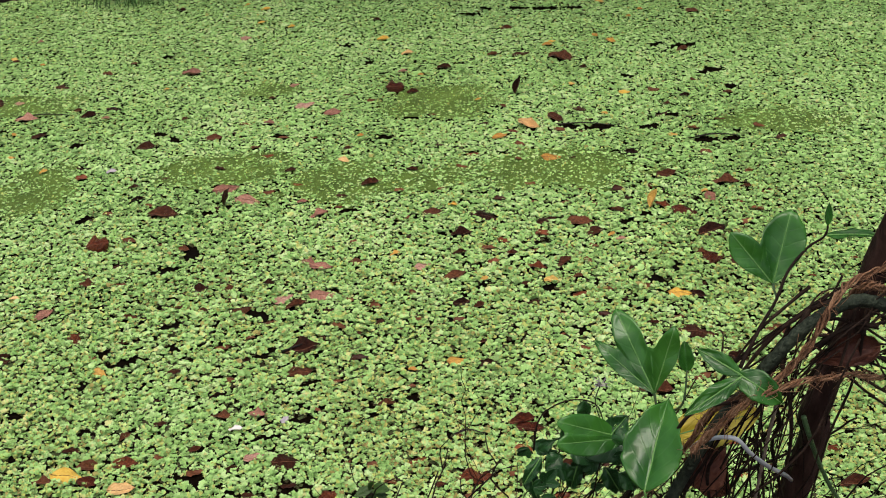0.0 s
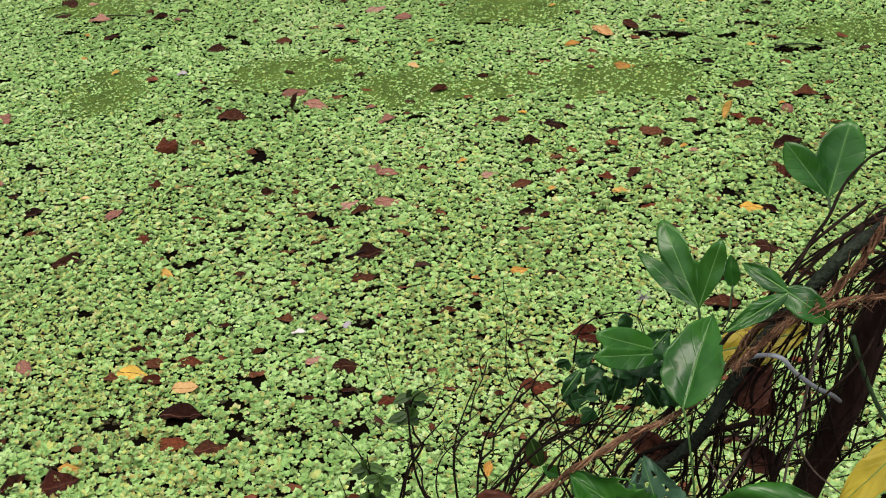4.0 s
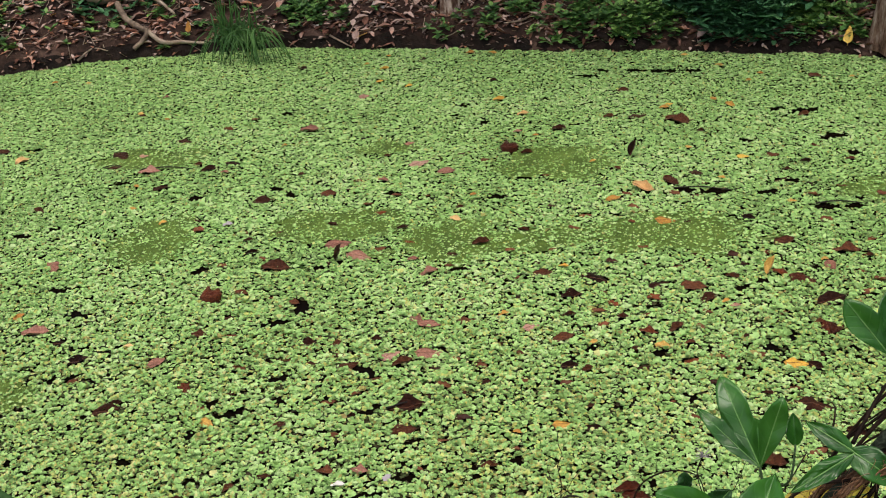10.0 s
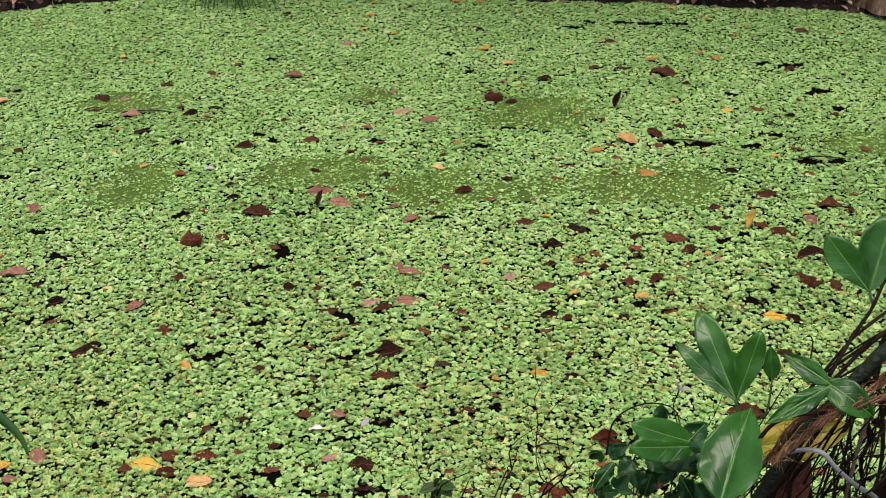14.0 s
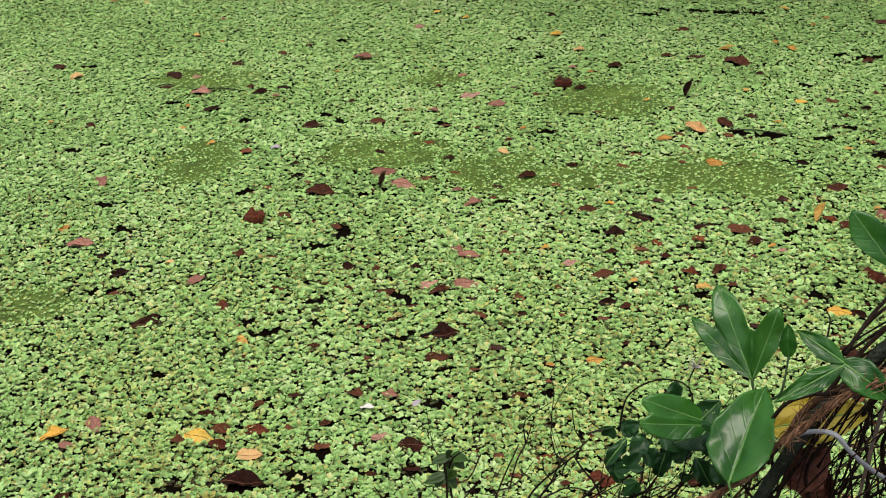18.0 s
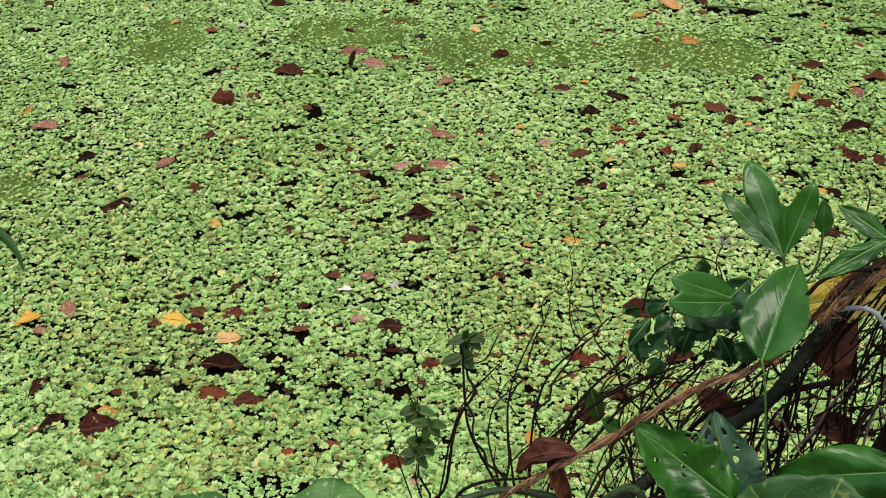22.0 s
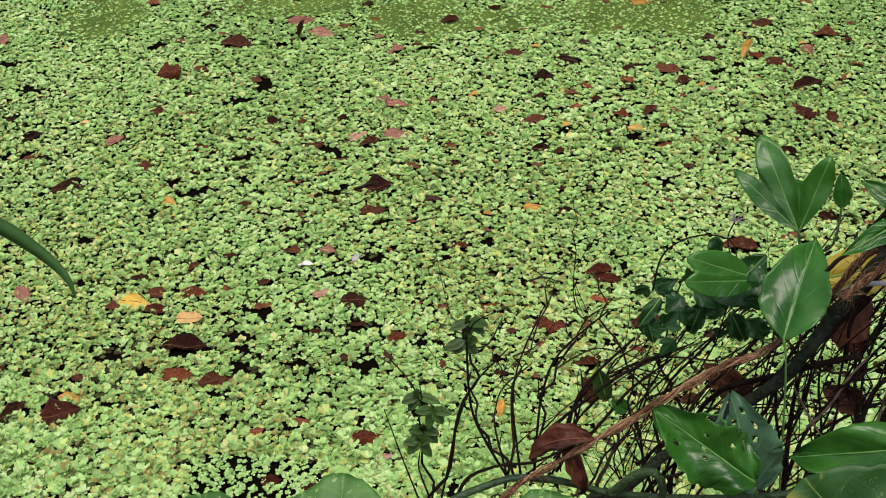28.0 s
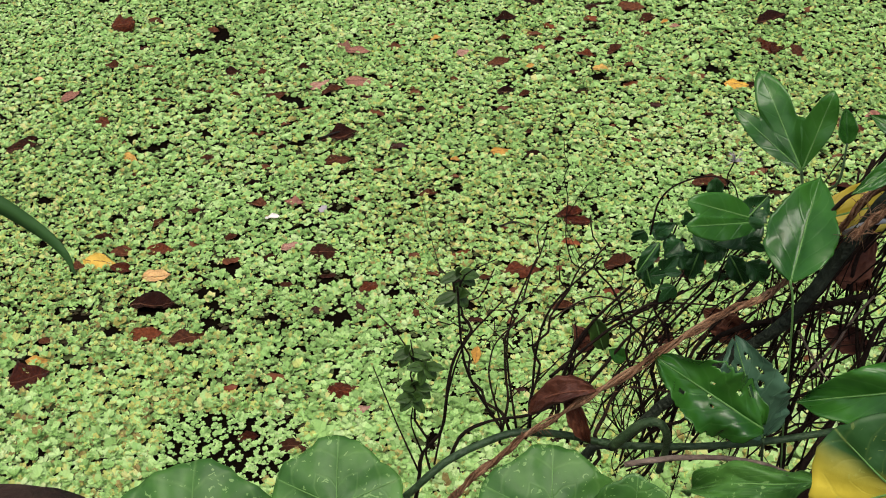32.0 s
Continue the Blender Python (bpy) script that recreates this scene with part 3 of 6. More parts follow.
fallen(-0.130, 3.943, -12, 0.038, 'o')
fallen(0.004, 3.983, 9, 0.074, 'o')
fallen(0.102, 3.968, 8, 0.064, 'd')
fallen(-0.202, 3.779, 18, 0.055, 'b')
fallen(-1.424, 3.513, -43, 0.076, 'p')
fallen(-1.530, 3.455, 28, 0.088, 'y')
fallen(-1.471, 3.420, 21, 0.050, 'p')
fallen(-1.157, 3.473, -2, 0.063, 'b')
fallen(-1.092, 3.493, -10, 0.099, 'y')
fallen(-1.023, 3.467, -2, 0.066, 'r')
fallen(-0.919, 3.430, -3, 0.082, 't')
fallen(-1.039, 3.534, 0, 0.071, 'b')
fallen(-0.905, 3.325, 4, 0.120, 'd')
fallen(-0.896, 3.206, 6, 0.088, 'r')
fallen(-0.784, 3.197, 24, 0.104, 'b')
fallen(-1.379, 3.190, 73, 0.074, 'b')
fallen(-1.285, 3.059, 55, 0.082, 'b')
fallen(-1.321, 3.027, 44, 0.038, 'p')
fallen(-1.155, 3.116, 8, 0.071, 'o')
fallen(-1.160, 3.056, 20, 0.106, 'D')
fallen(-1.157, 3.188, -7, 0.038, 'b')
fallen(-0.746, 3.593, 24, 0.044, 'b')
fallen(-0.566, 3.548, 20, 0.061, 'p')
fallen(-0.468, 3.529, 6, 0.093, 'b')
fallen(-0.622, 3.504, 13, 0.042, 'b')
fallen(-0.335, 3.387, 20, 0.067, 'r')
fallen(-0.559, 3.395, -6, 0.038, 'b')
fallen(0.060, 3.446, -1, 0.101, 'r')
fallen(-0.035, 3.417, 23, 0.038, 'b')
fallen(-0.201, 3.288, 29, 0.038, 'b')
fallen(-0.368, 3.013, 17, 0.083, 'r')
fallen(-0.048, 3.127, 80, 0.065, 'o')
fallen(0.201, 3.678, 12, 0.078, 'r')
fallen(-0.467, 2.840, -7, 0.080, 'b')
fallen(-0.576, 2.863, 9, 0.050, 'r')
fallen(-0.315, 2.953, 14, 0.040, 'p')
fallen(0.223, 3.646, -5, 0.081, 'r')
fallen(0.322, 3.468, 16, 0.085, 'b')
fallen(0.603, 3.803, -6, 0.103, 'b')
fallen(0.168, 3.301, 4, 0.063, 'b')
fallen(1.128, 4.134, 8, 0.050, 'p')
fallen(1.037, 4.082, -19, 0.113, 'b')
fallen(0.873, 3.956, -31, 0.068, 'd')
fallen(0.765, 4.098, -19, 0.116, 'b')
fallen(1.054, 3.518, 14, 0.045, 'r')
fallen(1.076, 3.379, 6, 0.083, 'b')
fallen(0.583, 3.108, 23, 0.038, 'r')
fallen(0.424, 3.181, 15, 0.062, 'b')

# half sunken brown leaves between the rosettes
sunk_v, sunk_f, sunk_m = [], [], []
wet_rng = random.Random(23)
count = 0
while count < 175:
    y = 3.0 + 2.9 * wet_rng.random() ** 1.3
    x = wet_rng.uniform(-0.30 * y, 0.26 * y)
    if count % 3 == 0:
        x, y = wet_rng.gauss(0.35, 0.5), wet_rng.gauss(4.5, 0.5)
    if noise.noise((x * 1.6, y * 1.6, 31)) < wet_rng.uniform(-0.3, 0.25) or not left_shore(y) + 0.1 < x < right_shore(y) - 0.1:
        continue
    if any((x - q[0]) ** 2 + (y - q[1]) ** 2 < 0.006 for q in leaf_spots):
        continue
    turn, length, look_kind = wet_rng.uniform(-35, 35), wet_rng.uniform(0.028, 0.062), wet_rng.choice("bbdrdb")
    v, f = leaf_blade(1.0, wet_rng.uniform(0.46, 0.62), wet_rng.uniform(-0.4, 0.8), wet_rng.uniform(-0.15, 0.2), tip=1.25, wave=wet_rng.uniform(-0.6, 1.0))
    m = pose(x, y, 0.005, wet_rng.uniform(-15, 15), wet_rng.uniform(-8, 8), turn) @ Matrix.Scale(length, 4)
    q = len(sunk_v)
    sunk_v += [tuple(m @ Vector(p)) for p in v]
    sunk_f += [tuple(q + i for i in face) for face in f]
    sunk_m += ["bdr".index(look_kind)] * len(f)
    leaf_spots.append((x, y, length, radians(turn), look_kind))
    count += 1
me = bpy.data.meshes.new("sunken_leaves")
me.from_pydata(sunk_v, [], sunk_f)
for k in "bdr":
    me.materials.append(DEAD[k])
me.polygons.foreach_set("material_index", sunk_m)
me.polygons.foreach_set("use_smooth", [True] * len(me.polygons))
tagged(new("sunken_leaves", me), "small wet brown leaves half sunken among floating plants", "leaves", kind="stuff")

# ---- the far bank ----
bank_rng = random.Random(21)


def on_bank(x, y, over=0.0):
    return Vector((x, y, ground_height(x, y) + over))


def bank_line(over, *places):
    return [on_bank(x, y, over) for x, y in places]


def root(label, r0, r1, pts, seed, mat=ROOT):
    ob = part("tree_root", tube(bmesh.new(), pts, r0, r1, 9, 0.35, seed), mat, None)
    return tagged(ob, label, "root", "roots on the bank")


root("pale woody root arching down the earth bank to the water", 0.020, 0.013, bank_line(0.055, (-2.808, 7.901), (-2.716, 7.781), (-2.616, 7.721), (-2.569, 7.694), (-2.590, 7.660), (-2.640, 7.615)), 1)
root("pale woody root running level above the water line", 0.015, 0.008, bank_line(0.05, (-2.571, 7.696), (-2.472, 7.656), (-2.350, 7.650), (-2.207, 7.675)), 2)
root("short pale root stub lying on the leafy bank", 0.012, 0.007, bank_line(0.055, (-2.612, 7.950), (-2.524, 7.904), (-2.422, 7.805)), 3)
root("thick bent pale root half hidden in ground ivy", 0.022, 0.028, bank_line(0.075, (-3.330, 7.930), (-3.240, 7.983), (-3.136, 8.009), (-3.060, 7.970)), 4)
root("thin dark root hanging in the bank mud", 0.007, 0.003, bank_line(0.03, (-2.976, 7.548), (-2.894, 7.614), (-2.798, 7.604)), 5)
root("forked pale dead branch lying on the bank", 0.010, 0.018, bank_line(0.10, (0.185, 7.736), (0.285, 7.686), (0.365, 7.711), (0.458, 7.687), (0.539, 7.610)), 6, BLEACHED)
root("pale dead branch end standing out of the bank plants", 0.015, 0.011, bank_line(0.10, (0.468, 7.684), (0.410, 7.799), (0.339, 7.867), (0.259, 7.907)), 7, BLEACHED)
root("pale dead branch leaning down the bank", 0.014, 0.008, bank_line(0.08, (-0.624, 8.070), (-0.551, 7.990), (-0.463, 7.888)), 10, BLEACHED)
root("thick pale root knuckle beneath the ivy", 0.030, 0.040, bank_line(0.075, (-3.028, 7.947), (-2.960, 7.935), (-2.890, 7.938), (-2.826, 7.994), (-2.800, 8.060)), 11)
root("thin root hanging over the dark mud face", 0.006, 0.003, bank_line(0.03, (-1.469, 7.713), (-1.378, 7.659), (-1.325, 7.629)), 8)
root("thin pale root crossing the litter", 0.006, 0.004, bank_line(0.03, (-0.239, 7.717), (-0.317, 7.613), (-0.432, 7.595)), 9)


def tree(x, y, r, height, lean, label, seed, bark=BARK, leaves=1500, leaf=0.085):
    """A trunk with buttressed foot, limbs and an unseen top of small shading leaves."""
    rg = random.Random(seed)
    base = on_bank(x, y, -0.1)
    ob = tagged(new("tree"), label, "tree", "trees on the far bank")
    ob.location = base
    bm = bmesh.new()
    rings = []
    for i in range(41):
        h = height * (i / 40) ** 1.6
        rr = r * (1 - 0.55 * h / height) * (1 + 0.2 * math.exp(-h / 0.15))
        ring = []
        for k in range(28):
            a = 2 * math.pi * k / 28
            p = Vector((math.cos(a), math.sin(a), 0))
            fl = 1 + 0.10 * noise.noise((p.x * 2.2, p.y * 2.2, h * 1.5 + seed)) + 0.05 * noise.noise((p.x * 7, p.y * 7, h * 4 + seed)) + 0.12 * math.exp(-h / 0.2) * math.sin(5 * a + seed)
            ring.append(bm.verts.new((p.x * rr * fl + lean[0] * h, p.y * rr * fl + lean[1] * h, h)))
        rings.append(ring)
    for a, b in zip(rings, rings[1:]):
        for k in range(28):
            bm.faces.new((a[k], a[(k + 1) % 28], b[(k + 1) % 28], b[k]))
    bm.faces.new(rings[-1])
    part("trunk", bm, bark, ob)
    ends = []
    for i in range(6):
        h = height * (0.6 + 0.38 * i / 5)
        a = rg.uniform(0, 6.28)
        s = Vector((lean[0] * h, lean[1] * h, h))
        e = s + Vector((math.cos(a), math.sin(a), rg.uniform(0.4, 0.9))) * rg.uniform(0.9, 1.6)
        part("limb", tube(bmesh.new(), [s, (s + e) / 2 + Vector((0, 0, -0.1)), e], r * 0.3, r * 0.07, 7, 0.2, seed + i), bark, ob)
        ends.append(e)
    # foliage out of view, added to shade the bank and dim the water's reflection
    v, t = [], []
    for k in range(leaves):
        c = ends[k % 6] + Vector((rg.gauss(0, 0.65), rg.gauss(0.1, 0.65), rg.gauss(0, 0.45)))
        a, s, ti = rg.uniform(0, 6.28), rg.uniform(0.6, 1.0) * leaf, rg.uniform(-0.6, 0.6)
        d, n = Vector((math.cos(a), math.sin(a), ti)) * s, Vector((-math.sin(a), math.cos(a), rg.uniform(-0.5, 0.5))) * s * 0.4
        q = len(v)
        v += [c - d, c + n, c + d, c - n]
        t.append((q, q + 1, q + 2, q + 3))
    crown = mesh_ob("crown", v, t, COVER, False)
    crown.parent = ob
    return ob


tree(-2.800, 8.110, 0.085, 4.6, (-0.03, 0.04), "pale trunked tree half hidden in ivy on the bank", 12)
tree(-0.762, 7.830, 0.056, 4.2, (0.02, 0.02), "slender pale trunked tree standing on the leafy bank", 3)
# heavier unseen foliage on these two, added to darken the right bank
tree(0.872, 7.587, 0.125, 5.5, (-0.01, 0.06), "flaking pale trunked tree rising from dark ivy", 8, BARK, 2400, 0.12)
tree(1.680, 7.260, 0.150, 6.0, (0.02, 0.05), "thick pale brown trunk standing close to the water", 5, BARK_BROWN, 2400, 0.12)


# leafy cover, ivy and litter on the bank
def leaf_cards(name, places, mat, label, category, fold=0.25):
    """Small folded leaves, each of eight triangles, at the given places, ways and tilts."""
    v, t = [], []
    for p, a, tilt, s, wd in places:
        c, sn = math.cos(a), math.sin(a)
        q = len(v)
        for u, w, h in ((0, 0, 0), (0.22, wd * 0.75, fold * wd * 0.6), (0.55, wd, fold * wd), (0.82, wd * 0.5, fold * wd * 0.3), (1, 0, 0.02), (0.8, -wd * 0.55, fold * wd * 0.5), (0.5, -wd, fold * wd * 1.3), (0.2, -wd * 0.7, fold * wd * 0.6), (0.5, 0, -0.06)):
            u, w, h = u * s, w * s, h * s
            fx, fz = u * math.cos(tilt) - h * math.sin(tilt), u * math.sin(tilt) + h * math.cos(tilt)
            v.append((p.x + fx * c - w * sn, p.y + fx * sn + w * c, p.z + fz))
        t += [(q + (k + 1) % 8, q + k, q + 8) for k in range(8)]
    ob = soup(name, v, t, np.zeros((0, 4), int), mat)
    return tagged(ob, label, category, kind="stuff")


def sprigs(count, density, size, rg, leaves=6, high=0.06, wide=(0.22, 0.34)):
    out = []
    while count > 0:
        x = rg.uniform(-3.9, 2.9)
        y = far_shore(x) + 0.02 + rg.random() ** 1.2 * 1.0
        if rg.random() > density(x, y):
            continue
        count -= 1
        p = on_bank(x, y, rg.uniform(0, high))
        a0, s = rg.uniform(0, 6.28), size * rg.uniform(0.6, 1.4)
        for k in range(leaves):
            out.append((p + Vector((0, 0, rg.uniform(0, 0.015))), a0 + k * 6.28 / leaves + rg.gauss(0, 0.2), rg.uniform(-0.3, 0.7), s * rg.uniform(0.7, 1.1), rg.uniform(*wide)))
    return out


def cover_density(x, y):
    f = y - far_shore(x)
    n = noise.noise((x * 2.1, y * 2.6, 12)) + 0.5 * noise.noise((x * 5.5, y * 6, 2))
    heap = math.exp(-((x + 2.75) / 0.55) ** 2) * (0.12 if f > 0.42 else -0.45) + math.exp(-((x - 0.35) / 0.35) ** 2) * 0.2 + math.exp(-((x - 1.25) / 0.3) ** 2) * 0.5 - 0.35 * math.exp(-((x + 1.0) / 0.4) ** 2) - 0.45 * math.exp(-((x + 2.15) / 0.35) ** 2)
    return max(0.02, min(1, 0.14 + 0.9 * n + heap)) * min(1, 0.15 + f * 3.5) * (0.1 if 0.66 < x < 1.12 and f < 0.1 else 1)


leaf_cards("ground_cover", sprigs(4300, cover_density, 0.044, bank_rng), COVER, "low leafy green weeds and creepers on the bank", "plants")


def ivy_density(x, y):
    return max(math.exp(-(((x - 0.84) / 0.20) ** 2) - ((y - far_shore(x) - 0.20) / 0.13) ** 2), 0.16 * math.exp(-(((x + 2.75) / 0.30) ** 2) - ((y - far_shore(x) - 0.55) / 0.18) ** 2), 0.1 * math.exp(-(((x + 2.25) / 0.15) ** 2) - ((y - far_shore(x) - 0.5) / 0.15) ** 2))


leaf_cards("ivy", sprigs(800, ivy_density, 0.080, bank_rng, 6, 0.13, (0.13, 0.22)), IVY, "dark green ivy heaped round the foot of a trunk", "ivy")

lit = []
for i in range(11000):
    x = bank_rng.uniform(-3.9, 2.9)
    y = far_shore(x) + 0.03 + bank_rng.random() ** 1.1 * 1.05
    if noise.noise((x * 2.4, y * 3.5, 51)) + 0.5 * noise.noise((x * 6, y * 8, 3)) < bank_rng.uniform(-0.45, 0.25) - 0.15 * (x > -1.6):
        continue
    lit.append((on_bank(x, y, bank_rng.uniform(0.002, 0.02)), bank_rng.uniform(0, 6.28), bank_rng.uniform(-0.5, 0.5), bank_rng.uniform(0.025, 0.075), bank_rng.uniform(0.12, 0.26)))
for i in range(700):
    x = bank_rng.uniform(-3.9, 2.9)
    y = far_shore(x) + bank_rng.uniform(0.0, 0.14)
    lit.append((on_bank(x, y, bank_rng.uniform(0.0, 0.015)), bank_rng.uniform(0, 6.28), bank_rng.uniform(-0.9, 0.3), bank_rng.uniform(0.02, 0.06), bank_rng.uniform(0.14, 0.3)))
for i in range(900):
    x = bank_rng.uniform(-3.9, 2.9)
    y = far_shore(x) + 0.06 + bank_rng.random() * 0.9
    if noise.noise((x * 1.7, y * 2.4, 77)) < bank_rng.uniform(-0.35, 0.3):
        continue
    lit.append((on_bank(x, y, bank_rng.uniform(0.012, 0.03)), bank_rng.uniform(0, 6.28), bank_rng.uniform(-0.7, 0.5), bank_rng.uniform(0.06, 0.11), bank_rng.uniform(0.16, 0.32)))
leaf_cards("leaf_litter", lit, LITTER, "dry brown and pinkish leaf litter on the bank", "litter", 0.6)

twv = bmesh.new()
for i in range(420):
    x = bank_rng.uniform(-3.7, 2.7)
    y = far_shore(x) + 0.02 + bank_rng.random() * 0.9
    a = bank_rng.uniform(-1.2, 1.2) + 1.57 * (bank_rng.random() < 0.4)
    ln = bank_rng.uniform(0.06, 0.2)
    pts = [on_bank(x + math.cos(a) * ln * k / 2, y + math.sin(a) * ln * k / 2, 0.01 + 0.01 * bank_rng.random()) for k in range(3)]
    tube(twv, pts, 0.003, 0.0015, 4, 0.2, i, 2)
litter_twigs = part("litter_twigs", twv, ROOT, None)
tagged(litter_twigs, "thin dead twigs and rootlets strewn over the bank", "twigs", kind="stuff")

# a few things on the bank that stand out
def bank_leaf(x, y, turn, tilt, length, kind, label, over=0.03):
    v, f = leaf_blade(length, length * 0.5, 0.2, 0.1)
    ob = mesh_ob("bank_leaf", v, f, DEAD[kind])
    p = on_bank(x, y, over)
    ob.matrix_world = pose(p.x, p.y, p.z, 0, tilt, turn)
    return tagged(ob, label, "leaf", "large leaves on the bank")


bank_leaf(1.400, 7.287, 70, -65, 0.095, "y", "large yellow leaf standing against the bank", 0.06)
bank_leaf(1.429, 7.455, 130, -40, 0.09, "p", "dry pinkish leaf leaning in the bank plants")
bank_leaf(-0.627, 7.872, 80, -50, 0.06, "y", "small yellow leaf on the bank litter")
bank_leaf(-0.058, 7.581, 10, -15, 0.10, "p", "curled tan dry leaf at the water line")
bank_leaf(-1.264, 7.659, -20, -25, 0.08, "o", "orange brown dry leaf on the bank mud")
bank_leaf(-1.123, 7.624, 15, -10, 0.09, "p", "pale dry leaf lying at the water line")
bank_leaf(-2.994, 7.552, 5, -10, 0.09, "p", "pale pinkish dry leaf on the wet mud")
bank_leaf(-2.326, 7.738, 85, -70, 0.07, "o", "orange brown leaf standing on the bank")
bank_leaf(-3.163, 7.762, -30, -20, 0.06, "o", "small orange leaf lying on the bank")
bank_leaf(-3.177, 7.580, 30, -20, 0.08, "p", "dry tan leaf lying on the bank litter")
bank_leaf(-0.470, 7.789, 40, -20, 0.07, "p", "pale dry leaf caught on the bank weeds")
bank_leaf(-0.207, 7.734, 80, -60, 0.08, "p", "pale dry leaf hanging in the bank weeds")


def pebble(x, y, r, seed):
    bm = bmesh.new()
    bmesh.ops.create_icosphere(bm, subdivisions=2, radius=r)
    for v in bm.verts:
        v.co *= 1 + 0.35 * noise.noise(v.co / r + Vector((seed, 0, 0)))
        v.co.z *= 0.7
    ob = part("pebble", bm, DEAD["w"], None)
    ob.location = on_bank(x, y, r * 0.3)
    tagged(ob, "small pale stone lying on the dark bank", "stone", "pale stones on the bank")


pebble(-2.449, 7.730, 0.012, 1)
pebble(-1.217, 7.892, 0.014, 2)
pebble(-1.160, 7.839, 0.015, 3)
pebble(-0.536, 7.782, 0.013, 4)
pebble(-1.557, 7.792, 0.012, 5)

# a clump of sedge hanging over the water
sedge = tagged(new("sedge_clump"), "arching dark green sedge clump hanging over the pond edge", "grass")
foot = on_bank(-1.980, 7.712, 0.02)
sedge.location = foot
sedge.scale = (1.3, 1.3, 1.2)
sr = random.Random(4)
for i in range(120):
    upright = i < 55
    a = sr.uniform(0, 6.28) if upright else sr.uniform(-2.9, -0.2)
    ln = sr.uniform(0.2, 0.38) if upright else sr.uniform(0.22, 0.36)
    spread = sr.uniform(0.05, 0.75) if upright else sr.uniform(0.45, 0.8)
    fall = 0.15 + 0.9 * spread if upright else 0.0
    rise = sr.uniform(0.85, 1.05) if upright else sr.uniform(1.3, 1.7)
    fall = fall or rise + sr.uniform(0.1, 0.4)
    d = Vector((math.cos(a), math.sin(a) * (0.5 if upright else 0.8), 0))
    v, f = [], []
    o = Vector((sr.gauss(-0.05 if upright else 0.04, 0.045), sr.gauss(0.0 if upright else -0.12, 0.03), 0))
    wd = sr.uniform(0.0026, 0.0050)
    side = Vector((1, 0.3 * sr.random(), 0)).normalized() * wd
    for k in range(9):
        u = k / 8
        p = o + d * (ln * spread * u) + Vector((0, 0, ln * (rise * u - fall * u * u)))
        s = side * (1 - u ** 2.5) + side * 0.06
        v += [p - s, p + s + Vector((0, 0, 0.001)), p + Vector((0, 0.002, -0.002))]
        if k:
            b = 3 * k
            f += [(b - 3, b - 1, b + 2, b), (b - 1, b - 2, b + 1, b + 2), (b - 2, b - 3, b, b + 1)]
    blade = mesh_ob("blade", v, f, GRASS)
    blade.parent = sedge

# the wet mud face at the water line, coloured near black for bank shade
MUD = material("wet_shaded_mud", [(0.004, 0.003, 0.002), (0.010, 0.006, 0.004), (0.028, 0.017, 0.012)], scale=9, rough=0.6, bump=0.9, grain=60, spec=0.1)
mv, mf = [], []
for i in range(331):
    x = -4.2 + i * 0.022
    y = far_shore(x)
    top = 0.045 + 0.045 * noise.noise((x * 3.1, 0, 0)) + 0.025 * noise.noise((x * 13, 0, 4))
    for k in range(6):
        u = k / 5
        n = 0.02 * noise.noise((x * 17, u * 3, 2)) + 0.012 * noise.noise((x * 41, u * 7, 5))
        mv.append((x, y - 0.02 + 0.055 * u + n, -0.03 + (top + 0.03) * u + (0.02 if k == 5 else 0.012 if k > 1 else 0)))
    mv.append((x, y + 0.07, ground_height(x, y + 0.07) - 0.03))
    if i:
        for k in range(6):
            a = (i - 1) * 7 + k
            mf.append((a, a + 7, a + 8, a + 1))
tagged(mesh_ob("mud_bank", mv, mf, MUD), "wet mud face along the water line, coloured dark for shade", "mud", kind="structure")

# thin sticks floating on the mat
def floating_twig(a, b, r, seed):
    a, b = Vector(a), Vector(b)
    m = (a + b) / 2 + Vector((0, 0.015, 0.003))
    tagged(part("floating_twig", tube(bmesh.new(), [a, m, b], r, r * 0.6, 6, 0.4, seed), ROOT_DARK, None), "thin dark twig floating on the water plants", "twig", "floating twigs")


ROOT_DARK = material("sodden_twig", [(0.008, 0.006, 0.004), (0.02, 0.014, 0.010)], scale=30, rough=0.6, bump=0.4)
floating_twig((-2.0363, 5.9734, 0.0120), (-1.7820, 5.9755, 0.0090), 0.003, 1)
floating_twig((0.4207, 5.6544, 0.0120), (0.6511, 5.6301, 0.0090), 0.003, 2)
floating_twig((0.9751, 5.4824, 0.0120), (1.1572, 5.4835, 0.0090), 0.003, 3)
floating_twig((-2.2373, 5.9998, 0.0120), (-2.1461, 6.0196, 0.0090), 0.0025, 4)
floating_twig((-0.5533, 4.0611, 0.0120), (-0.4333, 4.0972, 0.0090), 0.003, 5)
floating_twig((0.0015, 3.6258, 0.0120), (0.0879, 3.6246, 0.0120), 0.003, 6)

# ---- the fence of vines in front ----
STAKE = material("stake_bark", [(0.007, 0.004, 0.003), (0.022, 0.011, 0.008), (0.06, 0.034, 0.026)], scale=30, rough=0.75, bump=0.6, grain=150, stretch=(1, 1, 0.3), spec=0.12)
LIANA = material("dark_liana_bark", [(0.012, 0.016, 0.011), (0.03, 0.04, 0.025), (0.06, 0.075, 0.05)], scale=45, rough=0.7, bump=0.6, grain=200, spec=0.15)
GREENSTEM = material("green_stem", [(0.02, 0.045, 0.018), (0.04, 0.08, 0.03), (0.07, 0.12, 0.05)], scale=40, rough=0.5, bump=0.4, grain=180)
